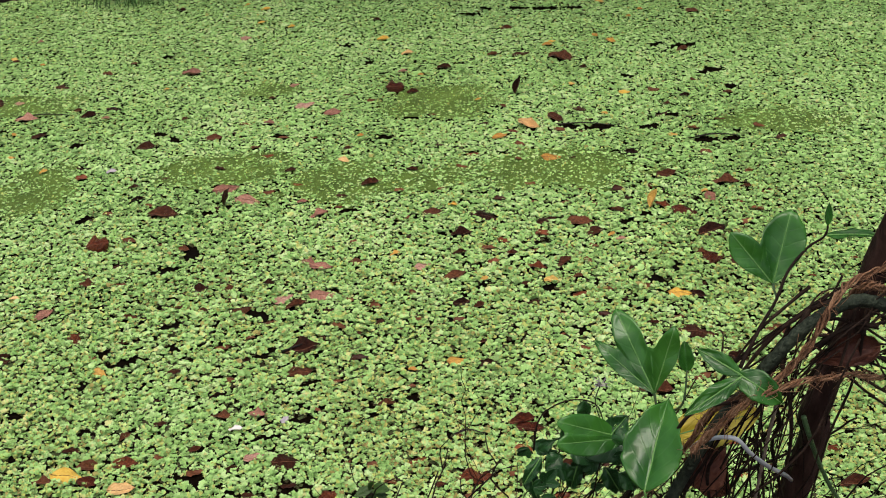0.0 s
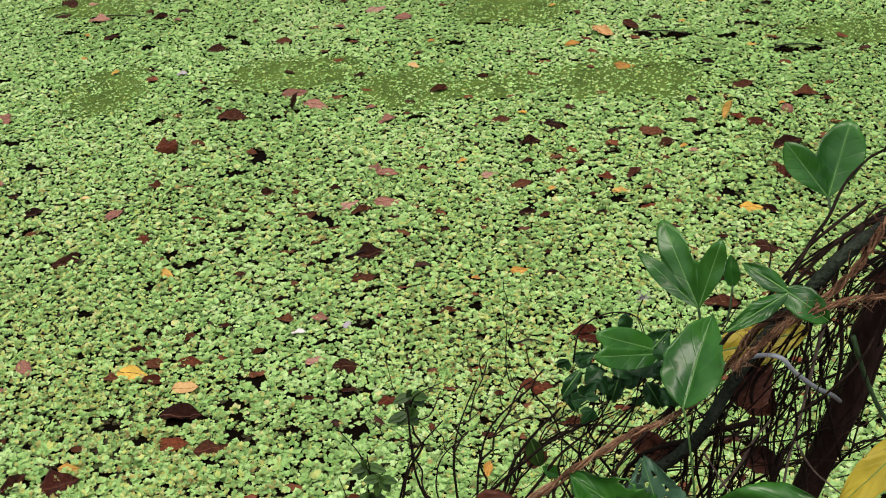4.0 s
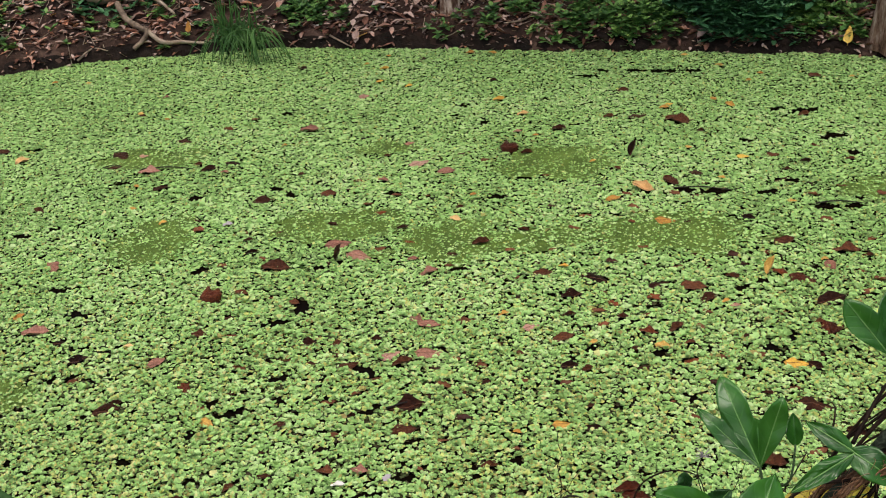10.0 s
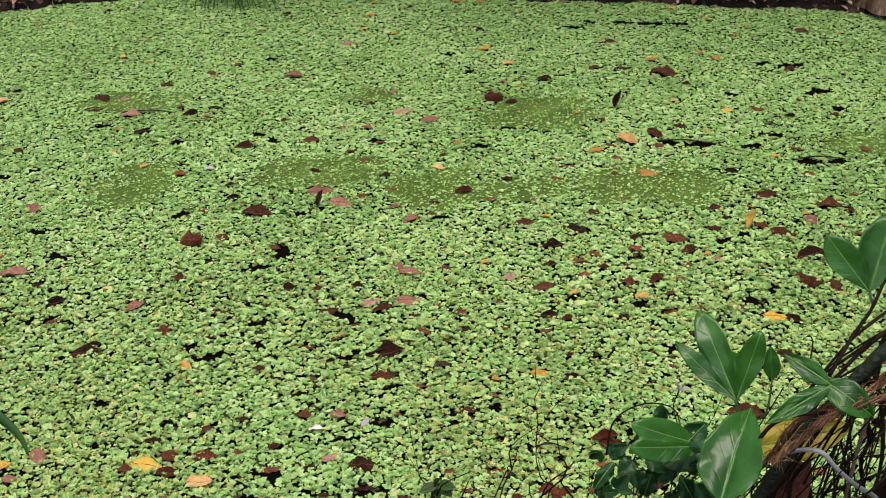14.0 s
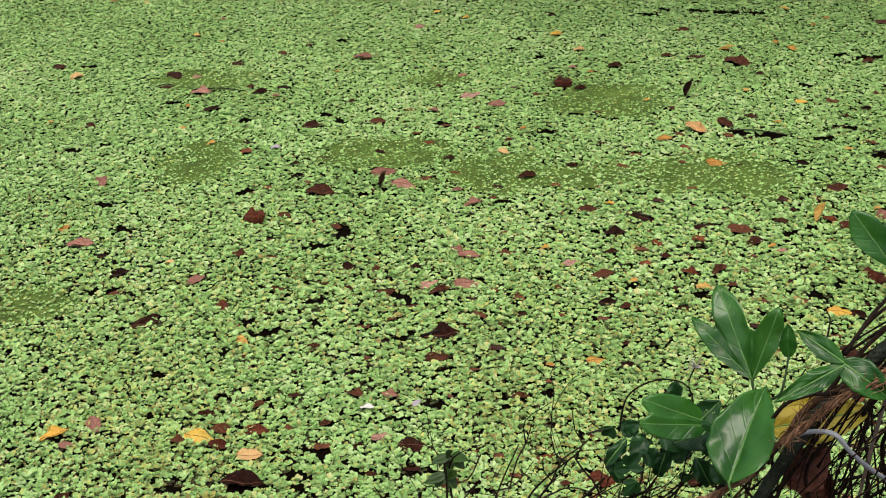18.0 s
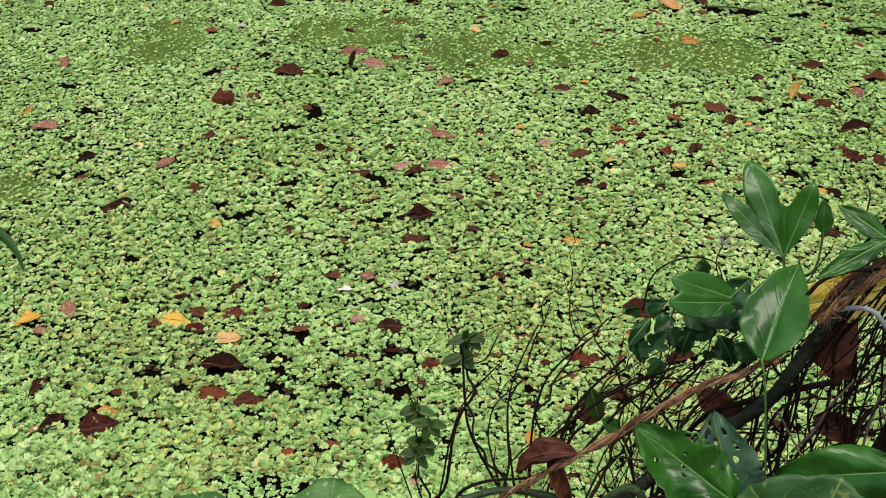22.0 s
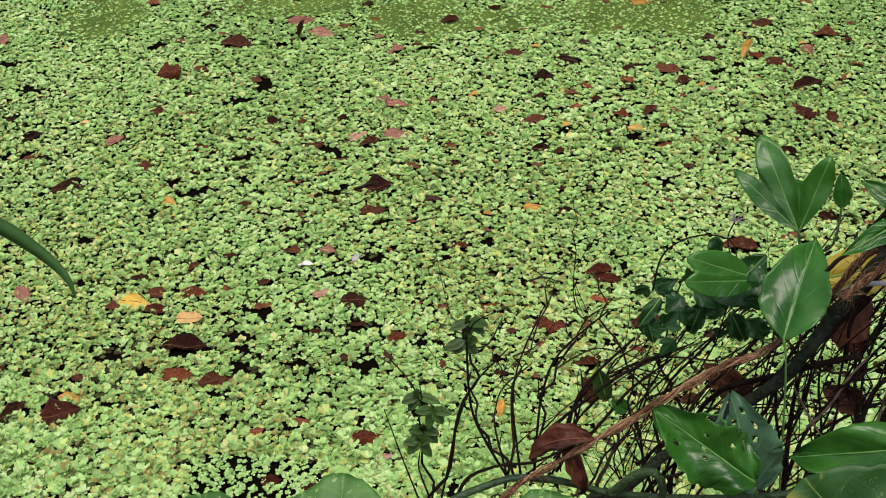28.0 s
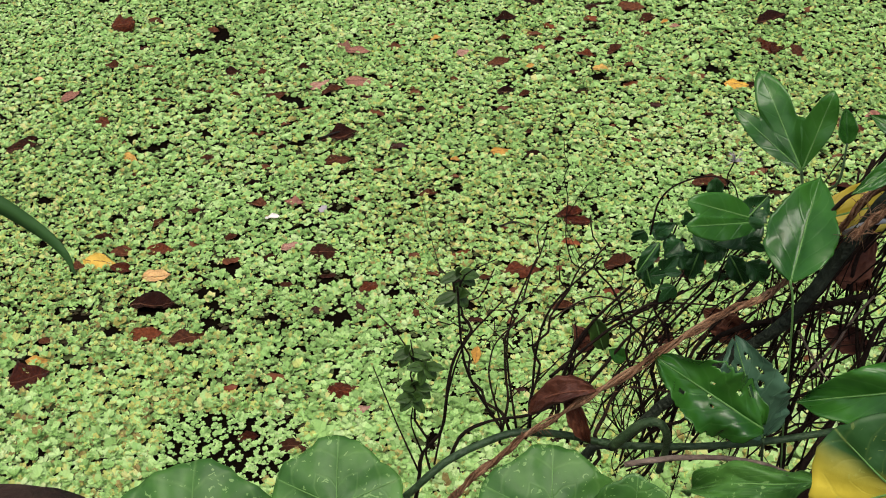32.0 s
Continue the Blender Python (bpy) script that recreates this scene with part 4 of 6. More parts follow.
TWIG = material("dead_twig", [(0.006, 0.004, 0.003), (0.016, 0.010, 0.007), (0.045, 0.028, 0.02)], scale=40, rough=0.8, bump=0.4, spread=0.5, grain=200, spec=0.1)
COIR = material("coir_fibre", [(0.05, 0.022, 0.011), (0.20, 0.10, 0.05), (0.42, 0.26, 0.15)], scale=60, rough=0.9, bump=0.5, spread=0.3, grain=400)
TIE = material("grey_plastic", [(0.30, 0.32, 0.34), (0.42, 0.44, 0.46)], scale=40, rough=0.4, bump=0.05)


def veined(name, dark, mid, vein, rough=0.32, ribs=7.0, blotch=None, lines=0.16, sectors=0, specks=0.0, wrinkle=0.18):
    """A leaf surface: two greens by noise, paler side veins that run out from the midrib, and fine puckering."""
    m = bpy.data.materials.new(name)
    m.use_nodes = True
    n, l = m.node_tree.nodes, m.node_tree.links
    b = n["Principled BSDF"]
    uv = n.new("ShaderNodeTexCoord")
    sep = n.new("ShaderNodeSeparateXYZ")
    l.new(uv.outputs["UV"], sep.inputs[0])

    def calc(op, a, c):
        q = n.new("ShaderNodeMath")
        q.operation = op
        for i, s in enumerate((a, c)):
            if isinstance(s, (int, float)):
                q.inputs[i].default_value = s
            else:
                l.new(s, q.inputs[i])
        return q.outputs[0]

    no = n.new("ShaderNodeTexNoise")
    no.inputs["Scale"].default_value = 22
    no.inputs["Detail"].default_value = 6
    l.new(uv.outputs["Object"], no.inputs[0])
    wide = sep.outputs[1]
    if sectors:
        wide = calc("FRACT", calc("MULTIPLY", sep.outputs[1], sectors), 0)
    wide = calc("ADD", wide, calc("MULTIPLY", calc("SUBTRACT", no.outputs[0], 0.5), 0.06))
    across = calc("ABSOLUTE", calc("SUBTRACT", wide, 0.5), 0)
    phase = calc("SUBTRACT", calc("MULTIPLY", sep.outputs[0], ribs), calc("MULTIPLY", across, ribs * 0.75))
    phase = calc("ADD", phase, calc("MULTIPLY", calc("SUBTRACT", no.outputs[0], 0.5), 0.5))
    saw = calc("ABSOLUTE", calc("SUBTRACT", calc("FRACT", phase, 0), 0.5), 0)
    line = calc("SUBTRACT", 1.0, calc("MINIMUM", calc("DIVIDE", saw, 0.09), 1.0))
    rib = calc("SUBTRACT", 1.0, calc("MINIMUM", calc("DIVIDE", across, 0.022), 1.0))
    veins = calc("MAXIMUM", calc("MULTIPLY", line, lines), calc("MULTIPLY", rib, 0.4))
    r = n.new("ShaderNodeValToRGB")
    r.color_ramp.elements[0].position, r.color_ramp.elements[1].position = 0.35, 0.68
    r.color_ramp.elements[0].color, r.color_ramp.elements[1].color = (*dark, 1), (*mid, 1)
    l.new(no.outputs[0], r.inputs[0])
    col = r.outputs[0]
    if blotch:
        n2 = n.new("ShaderNodeTexNoise")
        n2.inputs["Scale"].default_value = 9
        n2.inputs["Detail"].default_value = 3
        l.new(uv.outputs["Object"], n2.inputs[0])
        r2 = n.new("ShaderNodeValToRGB")
        r2.color_ramp.elements[0].position, r2.color_ramp.elements[1].position = 0.12, 0.42
        mb = n.new("ShaderNodeMix")
        mb.data_type = "RGBA"
        sob = n.new("ShaderNodeSeparateXYZ")
        l.new(uv.outputs["Object"], sob.inputs[0])
        edge = calc("ADD", calc("MULTIPLY", calc("SUBTRACT", 0.034, sob.outputs[0]), 14.0), calc("MULTIPLY", calc("SUBTRACT", n2.outputs[0], 0.5), 0.9))
        l.new(edge, r2.inputs[0])
        l.new(r2.outputs[0], mb.inputs[0])
        l.new(col, mb.inputs[6])
        mb.inputs[7].default_value = (*blotch, 1)
        col = mb.outputs[2]
    if specks:
        sp = n.new("ShaderNodeTexNoise")
        sp.inputs["Scale"].default_value = 130
        sp.inputs["Detail"].default_value = 2
        sp.inputs["Distortion"].default_value = 1.5
        l.new(uv.outputs["Object"], sp.inputs[0])
        veins = calc("MAXIMUM", veins, calc("MULTIPLY", calc("GREATER_THAN", sp.outputs[0], 0.66), specks))
    mx = n.new("ShaderNodeMix")
    mx.data_type = "RGBA"
    l.new(veins, mx.inputs[0])
    l.new(col, mx.inputs[6])
    mx.inputs[7].default_value = (*vein, 1)
    l.new(mx.outputs[2], b.inputs["Base Color"])
    b.inputs["Roughness"].default_value = rough
    b.inputs["Specular IOR Level"].default_value = 0.38
    bp = n.new("ShaderNodeBump")
    bp.inputs["Strength"].default_value = 0.4
    bp.inputs["Distance"].default_value = 0.005
    quilt = n.new("ShaderNodeTexVoronoi")
    quilt.feature = "SMOOTH_F1"
    quilt.inputs["Scale"].default_value = 170
    l.new(uv.outputs["Object"], quilt.inputs[0])
    skin = calc("SUBTRACT", no.outputs[0], calc("MULTIPLY", quilt.outputs[0], 0.16))
    l.new(calc("SUBTRACT", skin, calc("MULTIPLY", line, wrinkle)), bp.inputs["Height"])
    l.new(bp.outputs[0], b.inputs["Normal"])
    return m


PASSION = veined("passion_leaf", (0.012, 0.062, 0.007), (0.038, 0.145, 0.017), (0.14, 0.32, 0.09), rough=0.27, ribs=5.0, lines=0.07, wrinkle=0.07)
PASSION_DARK = veined("passion_leaf_dark", (0.008, 0.042, 0.008), (0.022, 0.085, 0.018), (0.07, 0.16, 0.06), rough=0.36)
GOURD = veined("gourd_leaf", (0.024, 0.092, 0.012), (0.070, 0.195, 0.028), (0.19, 0.34, 0.10), rough=0.5, ribs=2.3, lines=0.16, sectors=5, specks=0.8, wrinkle=0.1)
YELLOWING = veined("yellowing_leaf", (0.36, 0.28, 0.02), (0.56, 0.46, 0.05), (0.45, 0.40, 0.10), rough=0.5, ribs=5.0)
HALF_YELLOW = veined("half_yellow_leaf", (0.012, 0.055, 0.008), (0.028, 0.10, 0.016), (0.30, 0.34, 0.08), rough=0.5, ribs=3.0, lines=0.06, sectors=5, specks=0.3, wrinkle=0.05, blotch=(0.58, 0.47, 0.04))
CHEWED = veined("grey_green_leaf", (0.03, 0.085, 0.045), (0.055, 0.13, 0.07), (0.14, 0.24, 0.14), rough=0.4)
DRYSTALK = material("dry_stalk_bark", [(0.06, 0.04, 0.03), (0.15, 0.11, 0.085), (0.26, 0.20, 0.16)], scale=60, rough=0.8, bump=0.5, grain=200)
SMALL = material("sapling_leaf", [(0.02, 0.045, 0.008), (0.035, 0.08, 0.014), (0.06, 0.13, 0.022)], scale=20, rough=0.45, bump=0.1, spread=0.4)
DRY = material("dead_vine_leaf", [(0.035, 0.012, 0.008), (0.11, 0.036, 0.018), (0.22, 0.085, 0.045)], scale=20, rough=0.6, bump=0.4, spread=0.4, grain=120)


def outline(kind, u):
    """Half width of a leaf at u along it, as a share of its length."""
    if kind == "ovate":
        return 0.5 * math.sin(math.pi * u ** 0.80) ** 0.68
    if kind == "acute":
        return 0.5 * math.sin(math.pi * u ** 0.70) ** 0.9
    if kind == "narrow":
        return 0.5 * math.sin(math.pi * u ** 0.8) ** 0.9
    return 0.5


def sheet(name, parent, mat, point, rows, cols, thick=0.0007, holes=(), label=""):
    """A thin closed sheet; point(u, v) with v from -1 to 1 gives the place. holes: (u, v, r) eaten out of it."""
    bm = bmesh.new()
    uvl = bm.loops.layers.uv.new("UVMap")
    top, low, uv = {}, {}, {}
    for i in range(rows + 1):
        for j in range(cols + 1):
            u, v = i / rows, 2 * j / cols - 1
            p = Vector(point(u, v))
            top[i, j] = bm.verts.new(p)
            low[i, j] = bm.verts.new(p - Vector((0, 0, thick)))
            uv[top[i, j]] = uv[low[i, j]] = (u, (v + 1) / 2)
    keep = set()
    for i in range(rows):
        for j in range(cols):
            u, v = (i + 0.5) / rows, 2 * (j + 0.5) / cols - 1
            if not any((u - a) ** 2 + ((v - b) * 0.5) ** 2 < r * r for a, b, r in holes):
                keep.add((i, j))
    for i, j in keep:
        q = [(i, j), (i + 1, j), (i + 1, j + 1), (i, j + 1)]
        fs = [bm.faces.new([top[k] for k in q]), bm.faces.new([low[k] for k in q[::-1]])]
        for (di, dj), (a, b) in (((-1, 0), (3, 0)), ((1, 0), (1, 2)), ((0, -1), (0, 1)), ((0, 1), (2, 3))):
            if (i + di, j + dj) not in keep:
                fs.append(bm.faces.new([top[q[b]], top[q[a]], low[q[a]], low[q[b]]]))
        for f in fs:
            for lp in f.loops:
                lp[uvl].uv = uv[lp.vert]
    bmesh.ops.delete(bm, geom=[v for v in bm.verts if not v.link_faces], context="VERTS")
    return part(name, bm, mat, parent, label)


def frame_of(base, tip, facing):
    b, t = Vector(base), Vector(tip)
    x = (t - b).normalized()
    z = Vector(facing)
    z = (z - x * z.dot(x)).normalized()
    y = z.cross(x)
    m = Matrix((x, y, z)).transposed().to_4x4()
    m.translation = b
    return m, (t - b).length


EYEWARD = (-0.12, -0.75, 0.66)


def vine_leaf(parent, mat, base, tip, width, facing=EYEWARD, kind="ovate", fold=0.25, droop=0.15, wave=0.03, holes=(), label="", name="leaf", pucker=0.010, ragged=0.045):
    """One leaf from its foot to its tip; width in metres; fold lifts its halves, droop bends it along."""
    m, length = frame_of(base, tip, facing)

    def point(u, v):
        hw = width * outline(kind, min(max(u, 0.004), 0.996))
        hw *= 1 + 0.09 * noise.noise((6 * u, 2 * (v > 0), width * 500)) + ragged * noise.noise((19 * u, 3 * (v > 0), width * 700))
        y = hw * v
        z = fold * abs(y) - droop * length * (u - 0.5) ** 2 + wave * length * math.sin(7 * u + 3 * v) * abs(v) + wave * 0.6 * length * math.sin(17 * u) * v * v
        z += 0.05 * length * noise.noise((2.4 * u, 1.6 * v, width * 300)) * min(1, 4 * u)
        z += pucker * length * abs(math.sin(math.pi * (7 * u - 2.2 * abs(v)))) * (1 - abs(v) ** 3) * min(1, 6 * abs(v))
        return length * u, y, z

    ob = sheet(name, parent, mat, point, *((56, 36) if holes else (60, 20) if length > 0.05 else (22, 12)), holes=holes, label=label)
    ob.matrix_local = m
    rib = part("midrib", tube(bmesh.new(), [Vector(point(u, 0)) + Vector((0, 0, 0.0004)) for u in (-0.0, 0.25, 0.5, 0.75, 0.97)], 0.0009 if length > 0.03 else 0.0004, 0.0003, 6), VEIN if length > 0.03 else mat, ob, "pale green midrib" if length > 0.03 else "")
    return ob


VEIN = material("leaf_vein", [(0.09, 0.22, 0.05), (0.15, 0.30, 0.08)], scale=30, rough=0.45, bump=0.05)


def lobed_leaf(parent, base, tips, widths, facing=EYEWARD, mat=None, name="leaf", join=0.45, blunt=(), label="", cup=0.12):
    """A leaf of two or three lobes that grow together towards the foot, and a rib along each. blunt: where each lobe is widest and how round it is."""
    m, length = frame_of(base, tips[0], facing)
    inv = m.inverted()
    rays = []
    for k, (tip, wd) in enumerate(zip(tips, widths)):
        p = inv @ Vector(tip)
        rays.append((math.atan2(p.y, p.x), math.hypot(p.x, p.y), wd, p.z, blunt[k] if k < len(blunt) else (1.05, 0.8)))
    rays.sort()
    lo, hi = rays[0][0] - 0.85, rays[-1][0] + 0.85
    steps, cols = 120, 12
    edge = []
    for k in range(steps + 1):
        a = lo + (hi - lo) * k / steps
        rad = 0.03 * length
        for ang, ln, wd, _, (most, round_end) in rays:
            d = abs(a - ang)
            if d > 1.3:
                continue
            for q in range(80, 0, -1):
                r = ln * q / 80
                t = min(0.999, r * math.cos(d) / ln)
                if r * math.sin(d) <= wd * 0.5 * math.sin(math.pi * t ** most) ** round_end:
                    rad = max(rad, r)
                    break
        for (a0, l0, *_), (a1, l1, *_) in zip(rays, rays[1:]):
            if a0 < a < a1:
                rad = max(rad, join * (l0 + (l1 - l0) * (a - a0) / (a1 - a0)))
        edge.append(rad)
    for _ in range(2):
        edge = [edge[0]] + [0.25 * edge[k - 1] + 0.5 * edge[k] + 0.25 * edge[k + 1] for k in range(1, steps)] + [edge[-1]]
    bm = bmesh.new()
    uvl = bm.loops.layers.uv.new("UVMap")

    def height(a, rr):
        ang, ln, wd, pz, _ = min(rays, key=lambda q: abs(a - q[0]))
        weight = [(math.exp(-((a - q[0]) / 0.35) ** 2), q[3] * rr / q[1]) for q in rays]
        z = sum(w * p for w, p in weight) / max(1e-6, sum(w for w, _ in weight))
        along, off = rr * math.cos(a - ang), rr * abs(math.sin(a - ang))
        z += cup * off + 0.05 * length * noise.noise((along * 45, off * 45 * (1 if a > ang else -1), length * 300)) * min(1, 3 * rr / ln)
        return z + 0.008 * length * abs(math.sin(math.pi * (6 * along / ln - 3.5 * off / ln))) * min(1, 8 * off / ln)

    rings = []
    for s in (0, 1):
        grid = []
        for k, r in enumerate(edge):
            a = lo + (hi - lo) * k / steps
            r *= 1 + 0.018 * noise.noise((k * 0.45, length * 500, 0))
            grid.append([bm.verts.new((r * c / cols * math.cos(a), r * c / cols * math.sin(a), height(a, r * c / cols) - 0.0006 * s)) for c in range(cols + 1)])
        rings.append(grid)
    for s, grid in enumerate(rings):
        for k in range(steps):
            for c in range(cols):
                q = [grid[k][c], grid[k][c + 1], grid[k + 1][c + 1], grid[k + 1][c]]
                f = bm.faces.new(q if s == 0 else q[::-1])
                for lp in f.loops:
                    co = lp.vert.co
                    a = math.atan2(co.y, co.x)
                    r0 = min(rays, key=lambda q: abs(a - q[0]))
                    rr = math.hypot(co.x, co.y)
                    lp[uvl].uv = (min(1, rr * math.cos(a - r0[0]) / r0[1]), 0.5 + rr * math.sin(a - r0[0]) / max(r0[2], 1e-3) * 0.5)
    for k in range(steps):
        bm.faces.new((rings[0][k + 1][cols], rings[0][k][cols], rings[1][k][cols], rings[1][k + 1][cols]))
    ob = part(name, bm, mat or PASSION, parent, label)
    ob.matrix_local = m
    for ang, ln, *_ in rays:
        pts = [Vector((ln * u * math.cos(ang), ln * u * math.sin(ang), height(ang, ln * u) + 0.0004)) for u in (0, 0.2, 0.4, 0.6, 0.8, 0.94)]
        part("midrib", tube(bmesh.new(), pts, 0.0006, 0.0002, 6, per=3), VEIN if length > 0.03 else mat or PASSION, ob, "pale green midrib" if length > 0.03 else "")
    return ob


def stem(name, parent, mat, r0, r1, pts, sides=7, wobble=0.2, seed=0, label="", per=5):
    return part(name, tube(bmesh.new(), pts, r0, r1, sides, wobble, seed, per), mat, parent, label)


# the leaning stake
stake = tagged(stem("wooden_stake", None, STAKE, 0.0145, 0.0105, [(0.17, 1.83, 0.30), (0.4247, 1.8100, 1.3790), (0.4433, 1.8000, 1.5389), (0.4653, 1.8000, 1.6221), (0.4832, 1.7900, 1.7271), (0.5009, 1.7800, 1.8180)], 12, 0.25, 3), "dark reddish brown leaning wooden stake carrying the vines", "stake")

# the thick dark liana over the stake
liana = tagged(stem("liana", None, LIANA, 0.0058, 0.0048, [(0.5075, 1.7400, 1.6859), (0.4726, 1.7400, 1.6981), (0.4481, 1.7350, 1.7075), (0.4246, 1.7300, 1.7019), (0.4041, 1.7250, 1.6893), (0.3861, 1.7200, 1.6719), (0.3654, 1.7200, 1.6395), (0.3373, 1.7200, 1.5950), (0.3132, 1.7200, 1.5416), (0.2865, 1.7300, 1.4684), (0.2464, 1.7400, 1.4149), (0.2027, 1.7500, 1.3539), (0.1619, 1.7500, 1.2957), (0.1078, 1.7600, 1.1988), (-0.05, 1.80, 0.42)], 10, 0.3, 4), "thick blackish green liana stem looped over the stake", "vine")

# the green gourd vine along the foot
gourd = tagged(new("gourd_vine"), "green gourd vine with broad leaves creeping over twigs", "vine")
stem("stem", gourd, GREENSTEM, 0.0033, 0.0031, [(-0.0452, 1.6600, 1.3087), (-0.0180, 1.6600, 1.3440), (0.0074, 1.6700, 1.3644), (0.0371, 1.6800, 1.3756), (0.0641, 1.6900, 1.3774), (0.0914, 1.6900, 1.3775), (0.1152, 1.6900, 1.3732), (0.1516, 1.6900, 1.3623), (0.2159, 1.6900, 1.3603), (0.2785, 1.6900, 1.3672), (0.3470, 1.7000, 1.3706), (0.4320, 1.7200, 1.3542)], 9, 0.15, 5)
stem("tendril", gourd, GREENSTEM, 0.0046, 0.0028, [(0.1477, 1.6850, 1.3666), (0.1585, 1.6800, 1.3877), (0.1700, 1.6750, 1.4062), (0.1813, 1.6700, 1.4132), (0.1887, 1.6700, 1.4000), (0.1900, 1.6750, 1.3719), (0.1867, 1.6800, 1.3398)], 9, 0.1, 6, "hooked green tendril")

# coir rope along the vines
rope = tagged(new("coir_rope"), "frayed orange brown coir rope tied along the vines", "rope")


def coir(pts, r, seed, hairs):
    line = smooth_path(pts, 10)
    rg = random.Random(seed)
    for k in range(8):
        strand = []
        ph, off, wind = rg.uniform(0, 6.28), r * rg.uniform(0.4, 1.25), rg.uniform(0.25, 0.6)
        for i, p in enumerate(line):
            d = (line[min(i + 1, len(line) - 1)] - line[max(i - 1, 0)]).normalized()
            s = d.cross(Vector((0, 0, 1))).normalized()
            u = s.cross(d)
            a = i * wind + ph + 0.8 * noise.noise((i * 0.3, k * 7.0, seed))
            strand.append(p + (s * math.cos(a) + u * math.sin(a)) * off * (1 + 0.5 * noise.noise((i * 0.2, k * 5.0, seed + 3))))
        part("strand", tube(bmesh.new(), strand, r * rg.uniform(0.28, 0.45), r * 0.3, 5, 0.5, seed + k, 1), COIR, rope)
    bm = bmesh.new()
    for i in range(hairs):
        k = rg.randrange(1, len(line) - 1)
        p = line[k]
        d = ((line[k + 1] - line[k - 1]).normalized() * rg.choice((-1, 1)) * 1.4 + Vector((rg.gauss(0, 0.7), rg.gauss(0, 0.7), rg.gauss(0, 0.7)))).normalized()
        ln = rg.uniform(0.004, 0.022)
        e = p + d * ln
        tube(bm, [p, (p + e) / 2 + Vector((rg.gauss(0, 0.003), 0, rg.gauss(0, 0.003))), e + Vector((0, 0, -0.004))], 0.0004, 0.0002, 3, 0, 0, 2)
    tagged(part("fibre_fuzz", bm, COIR, rope, "loose orange brown fibres"), kind="stuff")


coir([(0.0048, 1.6650, 1.3146), (0.0357, 1.6700, 1.3511), (0.0652, 1.6750, 1.3801), (0.1079, 1.6800, 1.4179), (0.1536, 1.6850, 1.4519), (0.1971, 1.6900, 1.4894), (0.2406, 1.7000, 1.5138), (0.2685, 1.7200, 1.5094), (0.2971, 1.7400, 1.5219), (0.3183, 1.7400, 1.5602), (0.3373, 1.7300, 1.6032), (0.3656, 1.7000, 1.6460), (0.3884, 1.7050, 1.6616), (0.4075, 1.7100, 1.6884), (0.4228, 1.7200, 1.7169), (0.4464, 1.7500, 1.7173), (0.4880, 1.7800, 1.7116)], 0.0026, 3, 300)
coir([(0.3113, 1.6900, 1.5900), (0.3267, 1.6900, 1.6109), (0.3483, 1.6900, 1.6357), (0.3758, 1.6950, 1.6494), (0.4116, 1.7100, 1.6470), (0.4458, 1.7300, 1.6352), (0.4859, 1.7600, 1.6084)], 0.0024, 6, 180)
coir([(0.4489, 1.7600, 1.6978), (0.4626, 1.7550, 1.7089), (0.4856, 1.7700, 1.6896), (0.5111, 1.8000, 1.6539)], 0.003, 9, 90)

# grey cable tie round stake and twigs
tie = tagged(stem("cable_tie", None, TIE, 0.0021, 0.0021, [(0.3207, 1.7400, 1.5521), (0.3252, 1.7150, 1.5808), (0.3386, 1.7000, 1.5966), (0.3500, 1.6950, 1.5972), (0.3626, 1.7000, 1.5782), (0.3847, 1.7200, 1.5447), (0.4091, 1.7500, 1.5073), (0.4268, 1.7900, 1.4647)], 6, 0.0, 1), "grey plastic cable tie round the stake and twigs", "cable tie")

# living vine with lobed leaves
vine = tagged(new("passion_vine"), "passion vine with glossy green lobed leaves on a stake", "vine")
lobed_leaf(vine, (0.2908, 1.7780, 1.5842), [(0.2590, 1.8300, 1.6450), (0.2365, 1.8150, 1.6225), (0.3087, 1.7900, 1.6510)], [0.026, 0.017, 0.022], join=0.55, blunt=((1.6, 0.75), (1.0, 0.9), (1.35, 0.8)))
lobed_leaf(vine, (0.4017, 1.8300, 1.6643), [(0.4194, 1.8600, 1.7243), (0.3639, 1.8500, 1.7092)], [0.040, 0.027], mat=PASSION, join=0.5, blunt=((1.3, 0.65), (1.4, 0.75)))
vine_leaf(vine, PASSION, (0.2721, 1.6900, 1.5485), (0.3008, 1.7600, 1.5937), 0.052, kind="acute", facing=(-0.35, -0.75, 0.45), fold=0.5, droop=0.12, wave=0.035, pucker=0.004, label="broad glossy green leaf")
lobed_leaf(vine, (0.2650, 1.7600, 1.5480), [(0.1985, 1.7400, 1.5600), (0.2010, 1.7500, 1.5780)], [0.026, 0.026], mat=PASSION, join=0.85, blunt=((1.2, 0.6), (1.2, 0.6)), label="dull green lobed leaf")
vine_leaf(vine, PASSION_DARK, (0.2420, 1.7550, 1.5450), (0.2650, 1.7650, 1.5700), 0.026, fold=0.2, wave=0.06, ragged=0.2, holes=[(0.6, 0.2, 0.05), (0.7, -0.3, 0.04), (0.45, -0.1, 0.03)], label="dark leaf eaten full of holes")
vine_leaf(vine, PASSION_DARK, (0.2704, 1.7900, 1.5225), (0.2284, 1.7700, 1.5179), 0.03, fold=0.2)
vine_leaf(vine, PASSION, (0.3474, 1.7000, 1.6630), (0.3839, 1.6900, 1.6384), 0.025, droop=0.5)
vine_leaf(vine, PASSION, (0.3493, 1.7000, 1.6617), (0.3150, 1.7200, 1.6760), 0.016, kind="narrow", droop=0.3)
